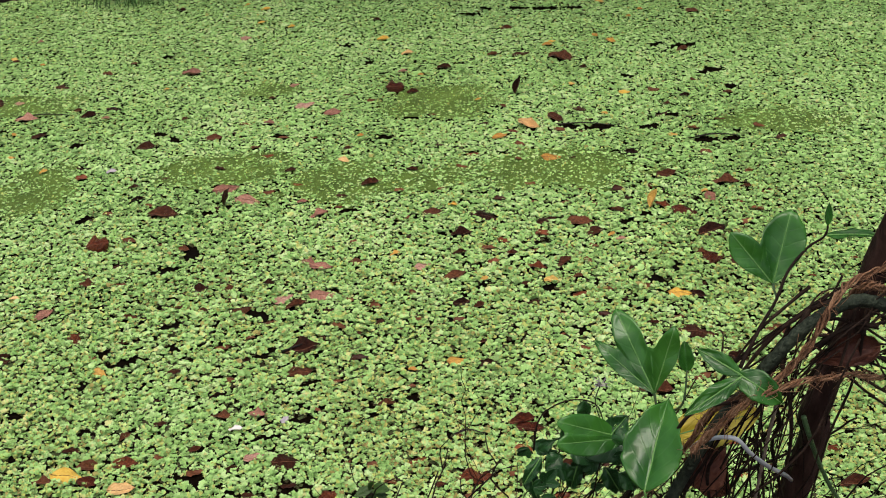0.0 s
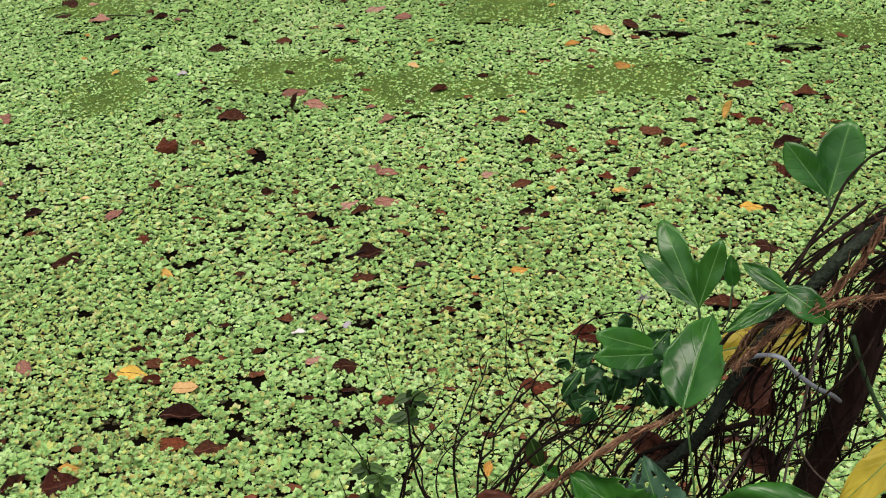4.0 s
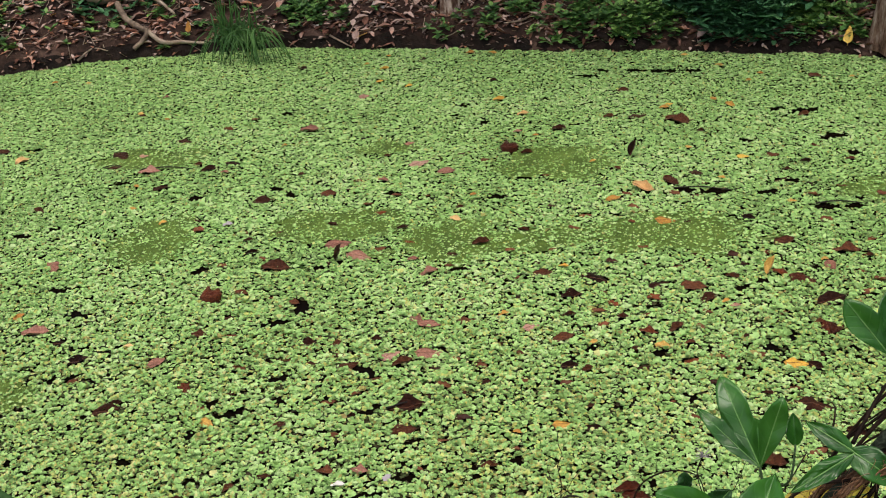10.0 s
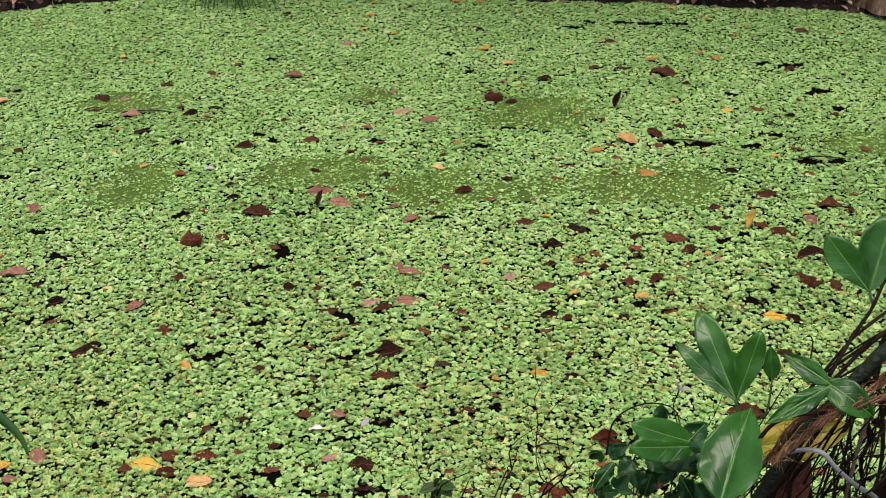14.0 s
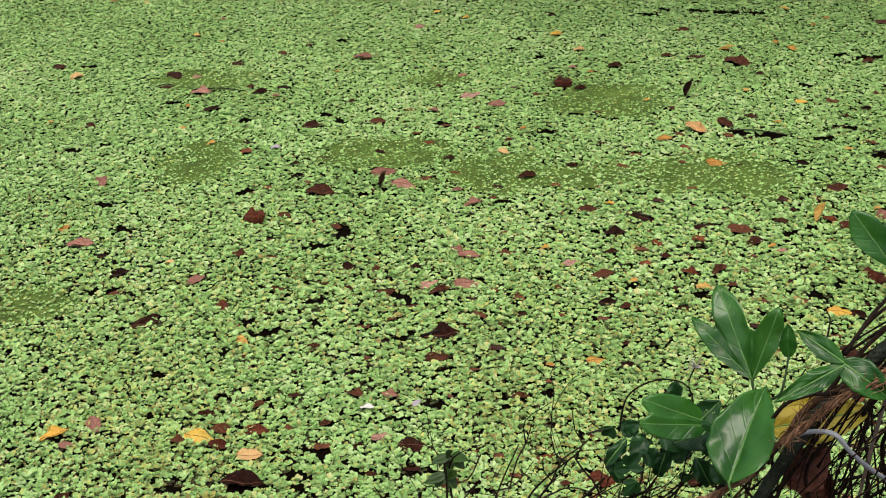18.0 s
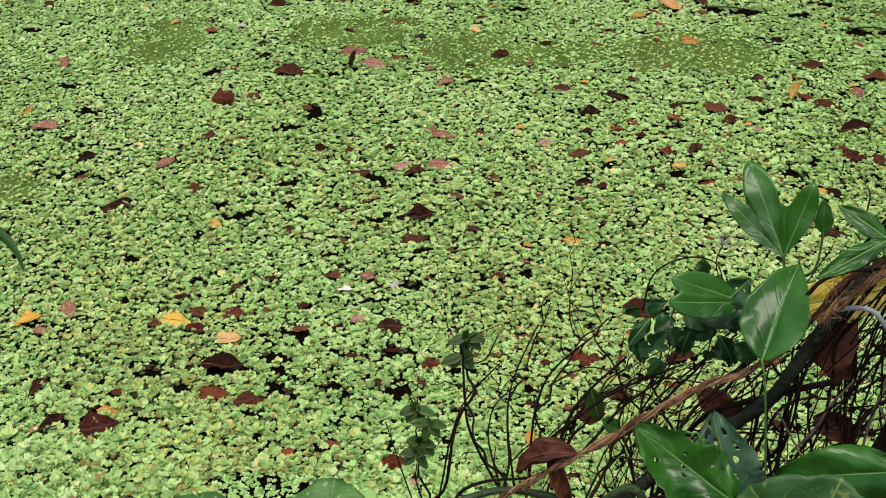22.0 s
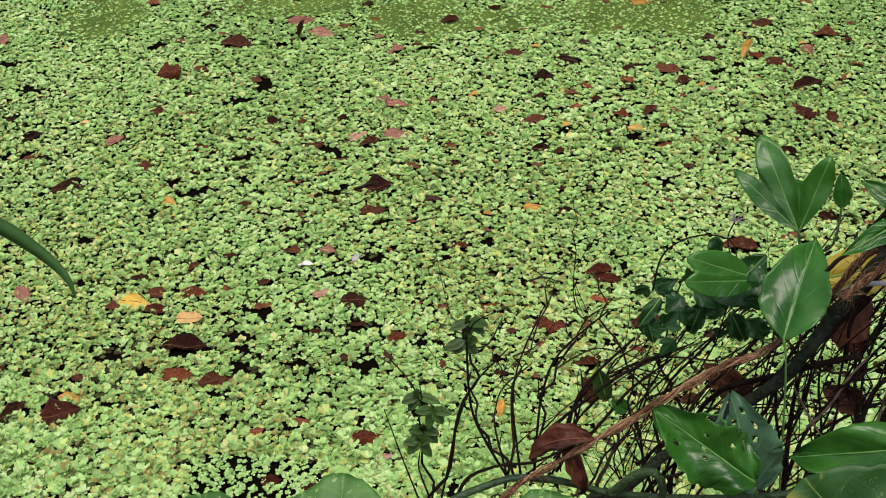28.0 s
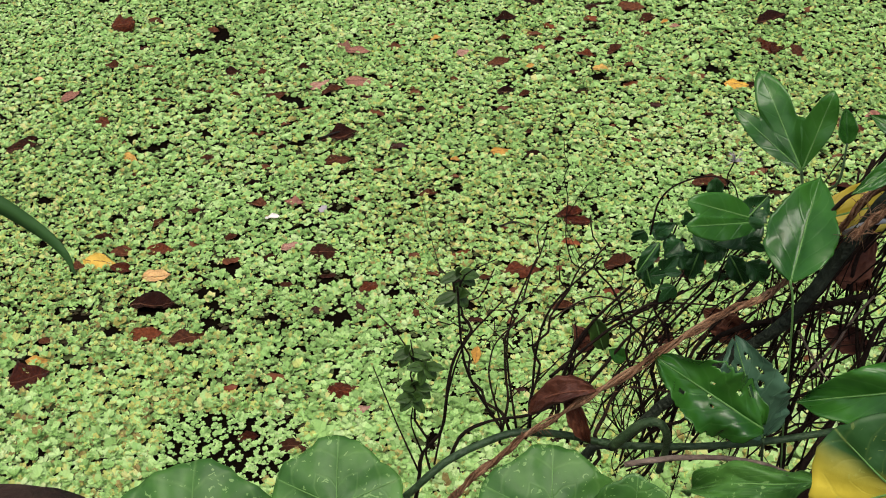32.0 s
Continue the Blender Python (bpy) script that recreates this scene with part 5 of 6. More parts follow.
vine_leaf(vine, PASSION, (0.3495, 1.7000, 1.6594), (0.2998, 1.6800, 1.6362), 0.016, kind="narrow", droop=-0.2)
vine_leaf(vine, PASSION, (0.3160, 1.7600, 1.6215), (0.3147, 1.7750, 1.6438), 0.014, fold=1.2, label="young folded leaf")
vine_leaf(vine, PASSION, (0.4470, 1.8400, 1.7093), (0.4880, 1.8200, 1.7181), 0.012, kind="narrow", facing=(0, -0.3, 1))
vine_leaf(vine, PASSION, (0.4476, 1.8400, 1.7175), (0.4496, 1.8500, 1.7359), 0.007, kind="narrow", fold=1.0, label="young folded leaf")
vine_leaf(vine, PASSION, (0.2596, 1.6450, 1.4328), (0.1776, 1.6750, 1.4810), 0.056, fold=0.3, wave=0.10, ragged=0.22, pucker=0.008, holes=[(0.45, 0.25, 0.02), (0.55, -0.3, 0.018), (0.35, -0.5, 0.03), (0.7, 0.5, 0.03), (0.25, -0.75, 0.05), (0.6, -0.85, 0.06), (0.5, 0.05, 0.02)], label="green leaf with insect holes")
vine_leaf(vine, CHEWED, (0.2669, 1.6700, 1.3925), (0.2410, 1.7000, 1.4751), 0.060, fold=0.15, wave=0.06, ragged=0.2, holes=[(0.62, 0.4, 0.045), (0.5, 0.3, 0.04), (0.75, 0.15, 0.04), (0.35, 0.45, 0.03), (0.55, -0.35, 0.04), (0.68, -0.5, 0.04), (0.42, -0.2, 0.03), (0.82, -0.3, 0.04), (0.9, 0.5, 0.09), (0.28, 0.3, 0.025), (0.45, 0.6, 0.03)], label="grey green leaf eaten full of holes")
vine_leaf(vine, PASSION, (0.3755, 1.6200, 1.5072), (0.2824, 1.6600, 1.4476), 0.046, kind="acute", fold=0.35, wave=0.06, pucker=0.007, label="long glossy green leaf")
stem("stem", vine, TWIG, 0.0017, 0.0009, [(0.3502, 1.7100, 1.6623), (0.3735, 1.7500, 1.6732), (0.3947, 1.7900, 1.6715), (0.4114, 1.8200, 1.6841), (0.4323, 1.8400, 1.6958), (0.4470, 1.8400, 1.7093), (0.4486, 1.8500, 1.7320)])
stem("stem", vine, GREENSTEM, 0.0016, 0.0008, [(0.2949, 1.7650, 1.5550), (0.3008, 1.7600, 1.5755), (0.3118, 1.7500, 1.5938), (0.3159, 1.7600, 1.6228)])
stem("stem", vine, GREENSTEM, 0.0014, 0.0009, [(0.4017, 1.8300, 1.6643), (0.4019, 1.8200, 1.6604), (0.3991, 1.8000, 1.6677)])
stem("stem", vine, TWIG, 0.0018, 0.0012, [(0.3032, 1.7300, 1.5786), (0.3127, 1.7200, 1.6052), (0.3293, 1.7100, 1.6230), (0.3526, 1.7100, 1.6268), (0.3779, 1.7200, 1.6300)])
stem("petiole", vine, VEIN, 0.0009, 0.0008, [(0.2721, 1.6900, 1.5485), (0.2769, 1.6900, 1.5249), (0.2844, 1.7000, 1.4653), (0.2960, 1.7200, 1.3611), (0.3081, 1.7400, 1.2678)])
stem("petiole", vine, GREENSTEM, 0.0013, 0.001, [(0.2908, 1.7780, 1.5842), (0.2929, 1.7750, 1.5715), (0.2968, 1.7600, 1.5507)])
stem("petiole", vine, GREENSTEM, 0.0012, 0.001, [(0.2667, 1.7600, 1.5559), (0.2802, 1.7500, 1.5434), (0.2949, 1.7400, 1.5219)])
stem("petiole", vine, GREENSTEM, 0.0014, 0.001, [(0.2669, 1.6700, 1.3925), (0.2717, 1.6800, 1.3553), (0.2796, 1.7000, 1.2924)])
stem("tendril", vine, TWIG, 0.0009, 0.0005, [(0.1807, 1.8000, 1.5024), (0.1853, 1.8000, 1.5365), (0.1982, 1.8000, 1.5544), (0.2191, 1.7900, 1.5706), (0.2383, 1.7800, 1.5723), (0.2454, 1.7700, 1.5568)])
stem("tendril", vine, TWIG, 0.0008, 0.0004, [(0.3401, 1.7400, 1.6464), (0.3422, 1.7450, 1.6663), (0.3408, 1.7500, 1.6716), (0.3370, 1.7500, 1.6712)])
for i, (a, b) in enumerate([((0.1867, 1.7900, 1.5013), (0.1681, 1.7800, 1.4747)), ((0.1971, 1.8000, 1.5023), (0.1794, 1.8100, 1.5037)), ((0.2056, 1.7900, 1.5043), (0.1911, 1.7800, 1.4939)), ((0.1850, 1.8000, 1.5024), (0.2010, 1.8000, 1.5148)), ((0.2164, 1.8000, 1.5022), (0.2379, 1.7900, 1.4914)), ((0.2411, 1.8000, 1.4957), (0.2288, 1.8000, 1.4699)), ((0.1755, 1.7900, 1.4854), (0.1838, 1.7800, 1.4548)), ((0.2228, 1.8000, 1.4830), (0.2156, 1.8000, 1.4500)), ((0.2503, 1.8000, 1.4763), (0.2660, 1.8000, 1.4430)), ((0.2620, 1.8100, 1.4936), (0.2455, 1.8200, 1.5014)), ((0.2033, 1.8000, 1.4831), (0.2220, 1.8000, 1.4633)), ((0.2633, 1.7900, 1.4784), (0.2826, 1.7900, 1.4587)), ((0.2285, 1.7900, 1.5677), (0.2281, 1.7900, 1.5471))]):
    vine_leaf(vine, PASSION_DARK, a, b, 0.013 + 0.003 * (i % 3), kind="acute", fold=0.4, droop=0.4, wave=0.08, ragged=0.25)
heap = random.Random(61)
for i in range(11):
    c = Vector((heap.uniform(0.166, 0.262), heap.uniform(1.765, 1.815), heap.uniform(1.455, 1.535)))
    a, ln = heap.uniform(0, 6.28), heap.uniform(0.012, 0.021)
    tips = [c + Vector((math.cos(a + q), heap.uniform(-0.4, 0.2), math.sin(a + q))) * ln * r for q, r in ((0, 1), (0.75, 0.75), (-0.75, 0.75))]
    lobed_leaf(vine, c, tips, [ln * 0.5, ln * 0.42, ln * 0.42], mat=PASSION_DARK, facing=(heap.gauss(0, 0.5), -0.7, heap.uniform(0.1, 0.9)), join=0.5, label="small dull dark leaf")

# a withered flower with thread-like rays
flower = tagged(new("withered_flower"), "small withered lilac grey flower with thread-like rays", "flower")
rays_rng = random.Random(14)
heart = Vector((0.2440, 1.8050, 1.5740))
stem("stalk", flower, TWIG, 0.0006, 0.0004, [heart, heart + Vector((-0.004, 0.0, -0.020)), heart + Vector((0.004, -0.01, -0.045))])
for i in range(18):
    a = rays_rng.uniform(-0.4, 3.5)
    d = Vector((math.cos(a) * 0.6, rays_rng.uniform(-0.5, 0.5), math.sin(a))) * rays_rng.uniform(0.008, 0.017)
    stem("ray", flower, DEAD["g"], 0.0004, 0.0002, [heart, heart + d * 0.5 + Vector((0.001, 0, 0.001)), heart + d], 4, 0.2, i, per=2)

# yellow leaves in the tangle
def loose_leaf(name, mat, base, tip, width, label, category, group="", **how):
    ob = tagged(new(name), label, category, group)
    vine_leaf(ob, mat, base, tip, width, name="blade", **how)
    return ob


loose_leaf("yellow_leaf", YELLOWING, (0.3052, 1.7550, 1.5532), (0.3844, 1.7600, 1.5746), 0.040, "large yellow leaf caught behind the coir rope", "leaf", "yellow leaves in the vines", fold=0.1)
loose_leaf("yellow_leaf", YELLOWING, (0.4900, 1.7600, 1.4500), (0.4260, 1.7400, 1.3760), 0.036, "large yellow leaf hanging beside the stake", "leaf", "yellow leaves in the vines", fold=0.2)


def dead_leaf(base, tip, width, label, facing=EYEWARD, fold=0.8, droop=0.5):
    ob = tagged(new("dead_leaf"), label, "leaf", "dead leaves in the vines")
    m, length = frame_of(base, tip, facing)

    def point(u, v):
        hw = width * outline("acute", min(max(u, 0.004), 0.996)) * (1 + 0.18 * noise.noise((9 * u, 3 * v, width * 400)))
        a = v * fold * 2.0
        return length * u, hw * math.sin(a) / max(fold * 1.4, 0.3), 1.3 * hw * (1 - math.cos(a)) - droop * length * (u - 0.5) ** 2 + 0.07 * length * noise.noise((5 * u, 4 * v, width * 900)) + 0.02 * length * math.sin(11 * v + 5 * u) * math.sin(3.1 * u)

    blade = sheet("blade", ob, DRY, point, 24, 22)
    blade.matrix_local = m
    part("midrib", tube(bmesh.new(), [point(u, 0) for u in (0.0, 0.3, 0.6, 0.95)], 0.0009, 0.0004, 5), DRY, blade)


dead_leaf((0.1237, 1.6820, 1.4457), (0.0711, 1.7000, 1.3958), 0.024, "curled brown dead leaf hung on the rope", facing=(0.3, -0.25, 0.9), fold=0.6)
dead_leaf((0.1071, 1.6900, 1.4318), (0.1290, 1.6800, 1.3680), 0.017, "drooping brown dead leaf beneath the rope")
dead_leaf((0.4816, 1.7600, 1.6427), (0.4213, 1.7600, 1.6283), 0.030, "brown dead leaf wrapped over the stake")
dead_leaf((0.3268, 1.7600, 1.4870), (0.3598, 1.7800, 1.5180), 0.030, "broad dark brown dead leaf inside the tangle", fold=0.4)
dead_leaf((0.3297, 1.8000, 1.4824), (0.3762, 1.8000, 1.4358), 0.026, "broad dark brown dead leaf behind the twigs", fold=0.5)
dead_leaf((0.3437, 1.8000, 1.3870), (0.3882, 1.8000, 1.3650), 0.022, "brown dead leaf hanging in the thicket", fold=0.5)
dead_leaf((0.2392, 1.8000, 1.4086), (0.2898, 1.8200, 1.3451), 0.022, "reddish brown dead leaf caught among twigs", fold=0.4)
dead_leaf((0.1456, 1.9000, 1.2651), (0.1243, 1.9000, 1.2980), 0.02, "small dark dead leaf on a twig", fold=0.4)

# gourd leaves at the foot
def gourd_leaf(centre, r, facing, turn, mat=None, label=""):
    """A broad kidney leaf with five ribs and a notched foot, rim gently lobed."""
    ob_m, _ = frame_of(centre, Vector(centre) + Vector((math.cos(turn), 0.3, math.sin(turn))) * r, facing)

    def point(u, v):
        a = v * math.pi * 0.93
        rr = r * u * (1 + 0.10 * noise.noise((1.6 * math.cos(a), 1.6 * math.sin(a), r * 300)) + 0.035 * math.cos(5 * a) + 0.02 * math.sin(9 * a + 1) + 0.012 * math.sin(31 * a))
        return rr * math.cos(a) + 0.25 * r, rr * math.sin(a), -0.10 * r * u * u - 0.045 * r * u * math.cos(5 * a) + 0.05 * r * noise.noise((3 * u * math.cos(a), 3 * u * math.sin(a), r * 90)) + 0.035 * r * math.sin(11 * a + 4 * u) * u * u

    ob = sheet("leaf", gourd, mat or GOURD, point, 14, 48, label=label)
    ob.matrix_local = ob_m
    for k in range(5):
        v = (k - 2) * 0.4
        part("midrib", tube(bmesh.new(), [Vector(point(u, v)) + Vector((0, 0, 0.0006)) for u in (0.02, 0.35, 0.65, 0.95)], 0.0007, 0.0002, 5), VEIN, ob, "pale green rib")
    stem("petiole", gourd, GREENSTEM, 0.0022, 0.0018, [ob_m @ Vector(point(0.02, 0)), ob_m @ Vector(point(0.02, 0)) + Vector((0.0, 0.03, -0.06)), ob_m @ Vector(point(0.02, 0)) + Vector((0.02, 0.08, -0.16))])


FLAT = (0.0, -0.62, 0.78)
gourd_leaf((-0.1888, 1.6000, 1.3150), 0.080, FLAT, 2.9)
gourd_leaf((-0.0939, 1.6200, 1.3595), 0.056, FLAT, 0.3)
gourd_leaf((0.0802, 1.6000, 1.3709), 0.058, FLAT, 0.2)
gourd_leaf((0.1554, 1.5800, 1.3912), 0.036, FLAT, 1.5)
vine_leaf(gourd, GOURD, (0.2774, 1.5600, 1.4775), (0.1898, 1.6000, 1.4167), 0.030, facing=(0, -0.35, 0.94), fold=0.3, wave=0.08, holes=[(0.12, 0.5, 0.02), (0.2, -0.4, 0.015)])
gourd_leaf((0.2672, 1.4200, 1.6278), 0.046, (0.0, -0.8, 0.6), 1.2, HALF_YELLOW, "large gourd leaf turning from green to yellow")

stalk = tagged(stem("dry_stalk", None, DRYSTALK, 0.0026, 0.0018, [(0.1528, 1.6400, 1.3974), (0.1858, 1.6400, 1.4045), (0.2223, 1.6450, 1.3999), (0.2622, 1.6500, 1.3870), (0.3021, 1.6600, 1.3533)], 7, 0.35, 12), "dry grey brown stalk lying across the vines", "stalk")

# the thicket of dead twigs
tangle = tagged(new("twig_thicket"), "tangled thicket of thin dark dead vine twigs", "twigs")
tw = random.Random(17)


def between(a, b, t):
    return Vector(a).lerp(Vector(b), t)


tops = ((0.3904, 1.7600, 1.5863), (0.2712, 1.7400, 1.4522))
feet = ((0.1695, 1.8000, 1.1201), (0.3993, 1.7200, 1.2004))
for i in range(22):
    s = tw.random()
    a = between(tops[0], tops[1], s) + Vector((tw.gauss(0, 0.012), tw.gauss(0.035, 0.03), tw.gauss(0, 0.012)))
    b = between(feet[1], feet[0], min(1, max(0, s + tw.gauss(0, 0.35)))) + Vector((0, tw.gauss(0.03, 0.03), 0))
    mid = between(a, b, tw.uniform(0.35, 0.6)) + Vector((tw.gauss(0, 0.03), tw.gauss(0, 0.03), tw.gauss(0.015, 0.028)))
    q = between(mid, b, 0.5) + Vector((tw.gauss(0, 0.022), tw.gauss(0, 0.02), tw.gauss(0, 0.02)))
    r = tw.choice((0.0006, 0.0008, 0.001, 0.0015, 0.002, 0.003))
    stem("twig", tangle, TWIG, r, r * 0.6, [a, between(a, mid, 0.5) + Vector((tw.gauss(0, 0.008), 0, tw.gauss(0, 0.008))), mid, q, b], 5, 0.3, i, per=4)
for i in range(26):
    a = between((0.4785, 1.7800, 1.7120), (0.3716, 1.7500, 1.6008), tw.random()) + Vector((tw.gauss(0, 0.01), tw.gauss(0, 0.03), tw.gauss(0, 0.012)))
    b = between((0.4463, 1.8000, 1.3955), (0.2959, 1.7400, 1.4729), tw.random()) + Vector((0, tw.gauss(0, 0.03), 0))
    mid = between(a, b, 0.5) + Vector((tw.gauss(-0.01, 0.012), tw.gauss(0, 0.02), tw.gauss(0, 0.012)))
    r = tw.choice((0.0007, 0.001, 0.0015, 0.0024))
    stem("twig", tangle, TWIG, r, r * 0.6, [a, between(a, mid, 0.5) + Vector((tw.gauss(0, 0.006), 0, 0)), mid, b], 5, 0.3, i, per=4)


def sprig(parent, name, pts, r, forks, rg, seed):
    """A kinked twig along pts with finer side twigs that fork from it."""
    line = [Vector(p) + Vector((rg.gauss(0, 0.003), 0, rg.gauss(0, 0.003))) for p in smooth_path(pts, 3)]
    stem(name, parent, TWIG, r, r * 0.4, line, 5, 0.35, seed, per=2)
    for k in range(forks):
        i = rg.randrange(1, len(line) - 1)
        d = (line[i + 1] - line[i]).normalized()
        side = Vector((d.z, 0, -d.x)) * rg.choice((-1, 1))
        ln = rg.uniform(0.02, 0.075)
        e = line[i] + (d * rg.uniform(0.4, 1) + side * rg.uniform(0.4, 0.9) + Vector((0, rg.gauss(0, 0.4), 0.25))) * ln
        m = between(line[i], e, 0.5) + Vector((rg.gauss(0, 0.006), 0, rg.gauss(0, 0.006)))
        stem(name, parent, TWIG, r * 0.5, r * 0.25, [line[i], m, e], 4, 0.3, seed + k, per=3)


for i in range(16):
    a = between((0.0577, 1.7800, 1.2521), (0.2095, 1.7400, 1.2421), tw.random()) + Vector((tw.gauss(0, 0.01), tw.gauss(0.02, 0.02), 0))
    b = between((0.1684, 1.8000, 1.3945), (0.2920, 1.7800, 1.5245), tw.random()) + Vector((tw.gauss(0, 0.02), tw.gauss(0.02, 0.03), tw.gauss(0, 0.02)))
    m1 = between(a, b, 0.33) + Vector((tw.uniform(-0.03, 0.01), 0, tw.uniform(-0.01, 0.035)))
    m2 = between(a, b, 0.66) + Vector((tw.uniform(-0.025, 0.015), 0, tw.uniform(-0.005, 0.03)))
    sprig(tangle, "twig", [a, m1, m2, b], tw.choice((0.0007, 0.0009, 0.0013, 0.0019)), 3, tw, 70 + 5 * i)
for i in range(16):
    a = (0.4618, 1.8200, 1.6081)
    a = Vector(a) + Vector((tw.gauss(0, 0.02), tw.gauss(0, 0.02), tw.gauss(0, 0.02)))
    b = Vector(a) + Vector((tw.uniform(0.05, 0.14), tw.gauss(0, 0.03), tw.uniform(-0.07, 0.03)))
    stem("twig", tangle, TWIG, 0.0016, 0.0008, [a, between(a, b, 0.5) + Vector((0, 0, tw.gauss(0, 0.012))), b], 5, 0.3, i, per=5)

for i in range(12):
    a = between((0.3067, 1.7600, 1.4596), (0.4113, 1.7800, 1.5297), tw.random()) + Vector((tw.gauss(0, 0.012), tw.gauss(0.03, 0.02), tw.gauss(0, 0.012)))
    b = between((0.2562, 1.7400, 1.2592), (0.4248, 1.7400, 1.2603), tw.random()) + Vector((0, tw.gauss(0.02, 0.02), 0))
    m = between(a, b, 0.5) + Vector((tw.gauss(0, 0.018), tw.gauss(0, 0.015), tw.gauss(0, 0.015)))
    sprig(tangle, "twig", [b, m, a], tw.choice((0.0007, 0.001, 0.0015, 0.0022)), 2, tw, 200 + 4 * i)

# crossing twigs in the heart of the thicket
for i in range(52):
    a = Vector((tw.uniform(0.17, 0.44), tw.uniform(1.75, 1.84), tw.uniform(1.22, 1.50)))
    if a.z > 1.30 + 0.9 * (a.x - 0.14):
        continue
    lean = radians(tw.choice((tw.uniform(30, 70), tw.uniform(35, 65), tw.uniform(95, 130), tw.uniform(-5, 25))))
    d = Vector((math.cos(lean), tw.gauss(0, 0.15), math.sin(lean))) * tw.uniform(0.08, 0.24)
    bow = Vector((-d.z, 0, d.x)) * tw.uniform(-0.16, 0.16)
    sprig(tangle, "twig", [a, a + d * 0.33 + bow * 0.8, a + d * 0.7 + bow, a + d], tw.choice((0.0005, 0.0007, 0.001, 0.0014, 0.002)), 1, tw, 400 + 3 * i)
# thin stems bundled along the liana
spine = smooth_path([(0.4726, 1.74, 1.6981), (0.4246, 1.73, 1.7019), (0.3861, 1.72, 1.6719), (0.3373, 1.72, 1.5950), (0.2865, 1.73, 1.4684), (0.2027, 1.75, 1.3539), (0.12, 1.76, 1.22)], 4)
for i in range(14):
    k0 = tw.randrange(0, 8)
    k1 = min(len(spine) - 1, k0 + tw.randrange(9, 18))
    off = Vector((tw.gauss(0.012, 0.012), tw.uniform(0.0, 0.05), tw.gauss(-0.012, 0.012)))
    line = [p + off + Vector((tw.gauss(0, 0.006), tw.gauss(0, 0.006), tw.gauss(0, 0.006))) for p in spine[k0:k1:3]]
    stem("twig", tangle, TWIG, tw.choice((0.0008, 0.0012, 0.0018, 0.0026)), 0.0007, line, 5, 0.3, 600 + i, per=4)
# stems that stand out one by one
def single_twig(r, *pts):
    stem("twig", tangle, TWIG, r, r * 0.55, pts, 6, 0.3, int(r * 1e5), per=6)


def dry_twig(r, *pts):
    stem("dry_twig", tangle, DRYSTALK, r, r * 0.7, pts, 6, 0.3, 3, "dry pinkish grey twig", per=6)


single_twig(0.003, (0.316, 1.76, 1.23), (0.313, 1.773, 1.315), (0.313, 1.787, 1.382), (0.321, 1.8, 1.44))
single_twig(0.0036, (0.322, 1.74, 1.255), (0.35, 1.755, 1.318), (0.368, 1.77, 1.367), (0.382, 1.785, 1.407), (0.409, 1.8, 1.421))
single_twig(0.0022, (0.264, 1.77, 1.275), (0.307, 1.77, 1.275), (0.349, 1.77, 1.316), (0.376, 1.77, 1.35))
single_twig(0.002, (0.289, 1.79, 1.328), (0.298, 1.79, 1.369), (0.311, 1.79, 1.408), (0.34, 1.79, 1.424))
single_twig(0.0018, (0.336, 1.8, 1.328), (0.373, 1.807, 1.352), (0.405, 1.813, 1.366), (0.424, 1.82, 1.379))
single_twig(0.0018, (0.332, 1.79, 1.25), (0.343, 1.792, 1.287), (0.346, 1.795, 1.334), (0.336, 1.798, 1.391), (0.334, 1.8, 1.43))
single_twig(0.0012, (0.165, 1.78, 1.423), (0.179, 1.78, 1.44), (0.208, 1.78, 1.442), (0.239, 1.78, 1.439))
single_twig(0.0012, (0.167, 1.76, 1.359), (0.209, 1.76, 1.351), (0.238, 1.76, 1.336))
single_twig(0.002, (0.0, 1.76, 1.255), (0.014, 1.767, 1.286), (0.041, 1.773, 1.299), (0.085, 1.78, 1.303), (0.13, 1.79, 1.33))
single_twig(0.0017, (0.051, 1.79, 1.268), (0.035, 1.798, 1.296), (0.02, 1.805, 1.332), (0.015, 1.812, 1.366), (0.014, 1.82, 1.427))
single_twig(0.0013, (0.065, 1.79, 1.27), (0.059, 1.798, 1.332), (0.058, 1.805, 1.37), (0.066, 1.812, 1.41), (0.086, 1.82, 1.462))
single_twig(0.0015, (0.078, 1.79, 1.27), (0.081, 1.79, 1.329), (0.086, 1.797, 1.378), (0.101, 1.805, 1.42), (0.144, 1.82, 1.46))
single_twig(0.002, (0.108, 1.79, 1.337), (0.12, 1.793, 1.378), (0.137, 1.797, 1.407), (0.168, 1.8, 1.446))
single_twig(0.0018, (0.097, 1.78, 1.351), (0.122, 1.78, 1.381), (0.158, 1.78, 1.42), (0.21, 1.78, 1.455))
single_twig(0.0018, (0.131, 1.78, 1.34), (0.148, 1.78, 1.37), (0.167, 1.78, 1.403), (0.2, 1.78, 1.44))
single_twig(0.0009, (0.097, 1.8, 1.404), (0.117, 1.805, 1.417), (0.137, 1.81, 1.423), (0.164, 1.815, 1.411), (0.191, 1.82, 1.393))
single_twig(0.0012, (-0.015, 1.77, 1.24), (-0.004, 1.77, 1.298), (0.006, 1.77, 1.353), (0.023, 1.77, 1.408), (0.056, 1.77, 1.456))
single_twig(0.0011, (0.052, 1.78, 1.28), (0.042, 1.782, 1.34), (0.042, 1.785, 1.364), (0.05, 1.788, 1.391), (0.076, 1.79, 1.42))
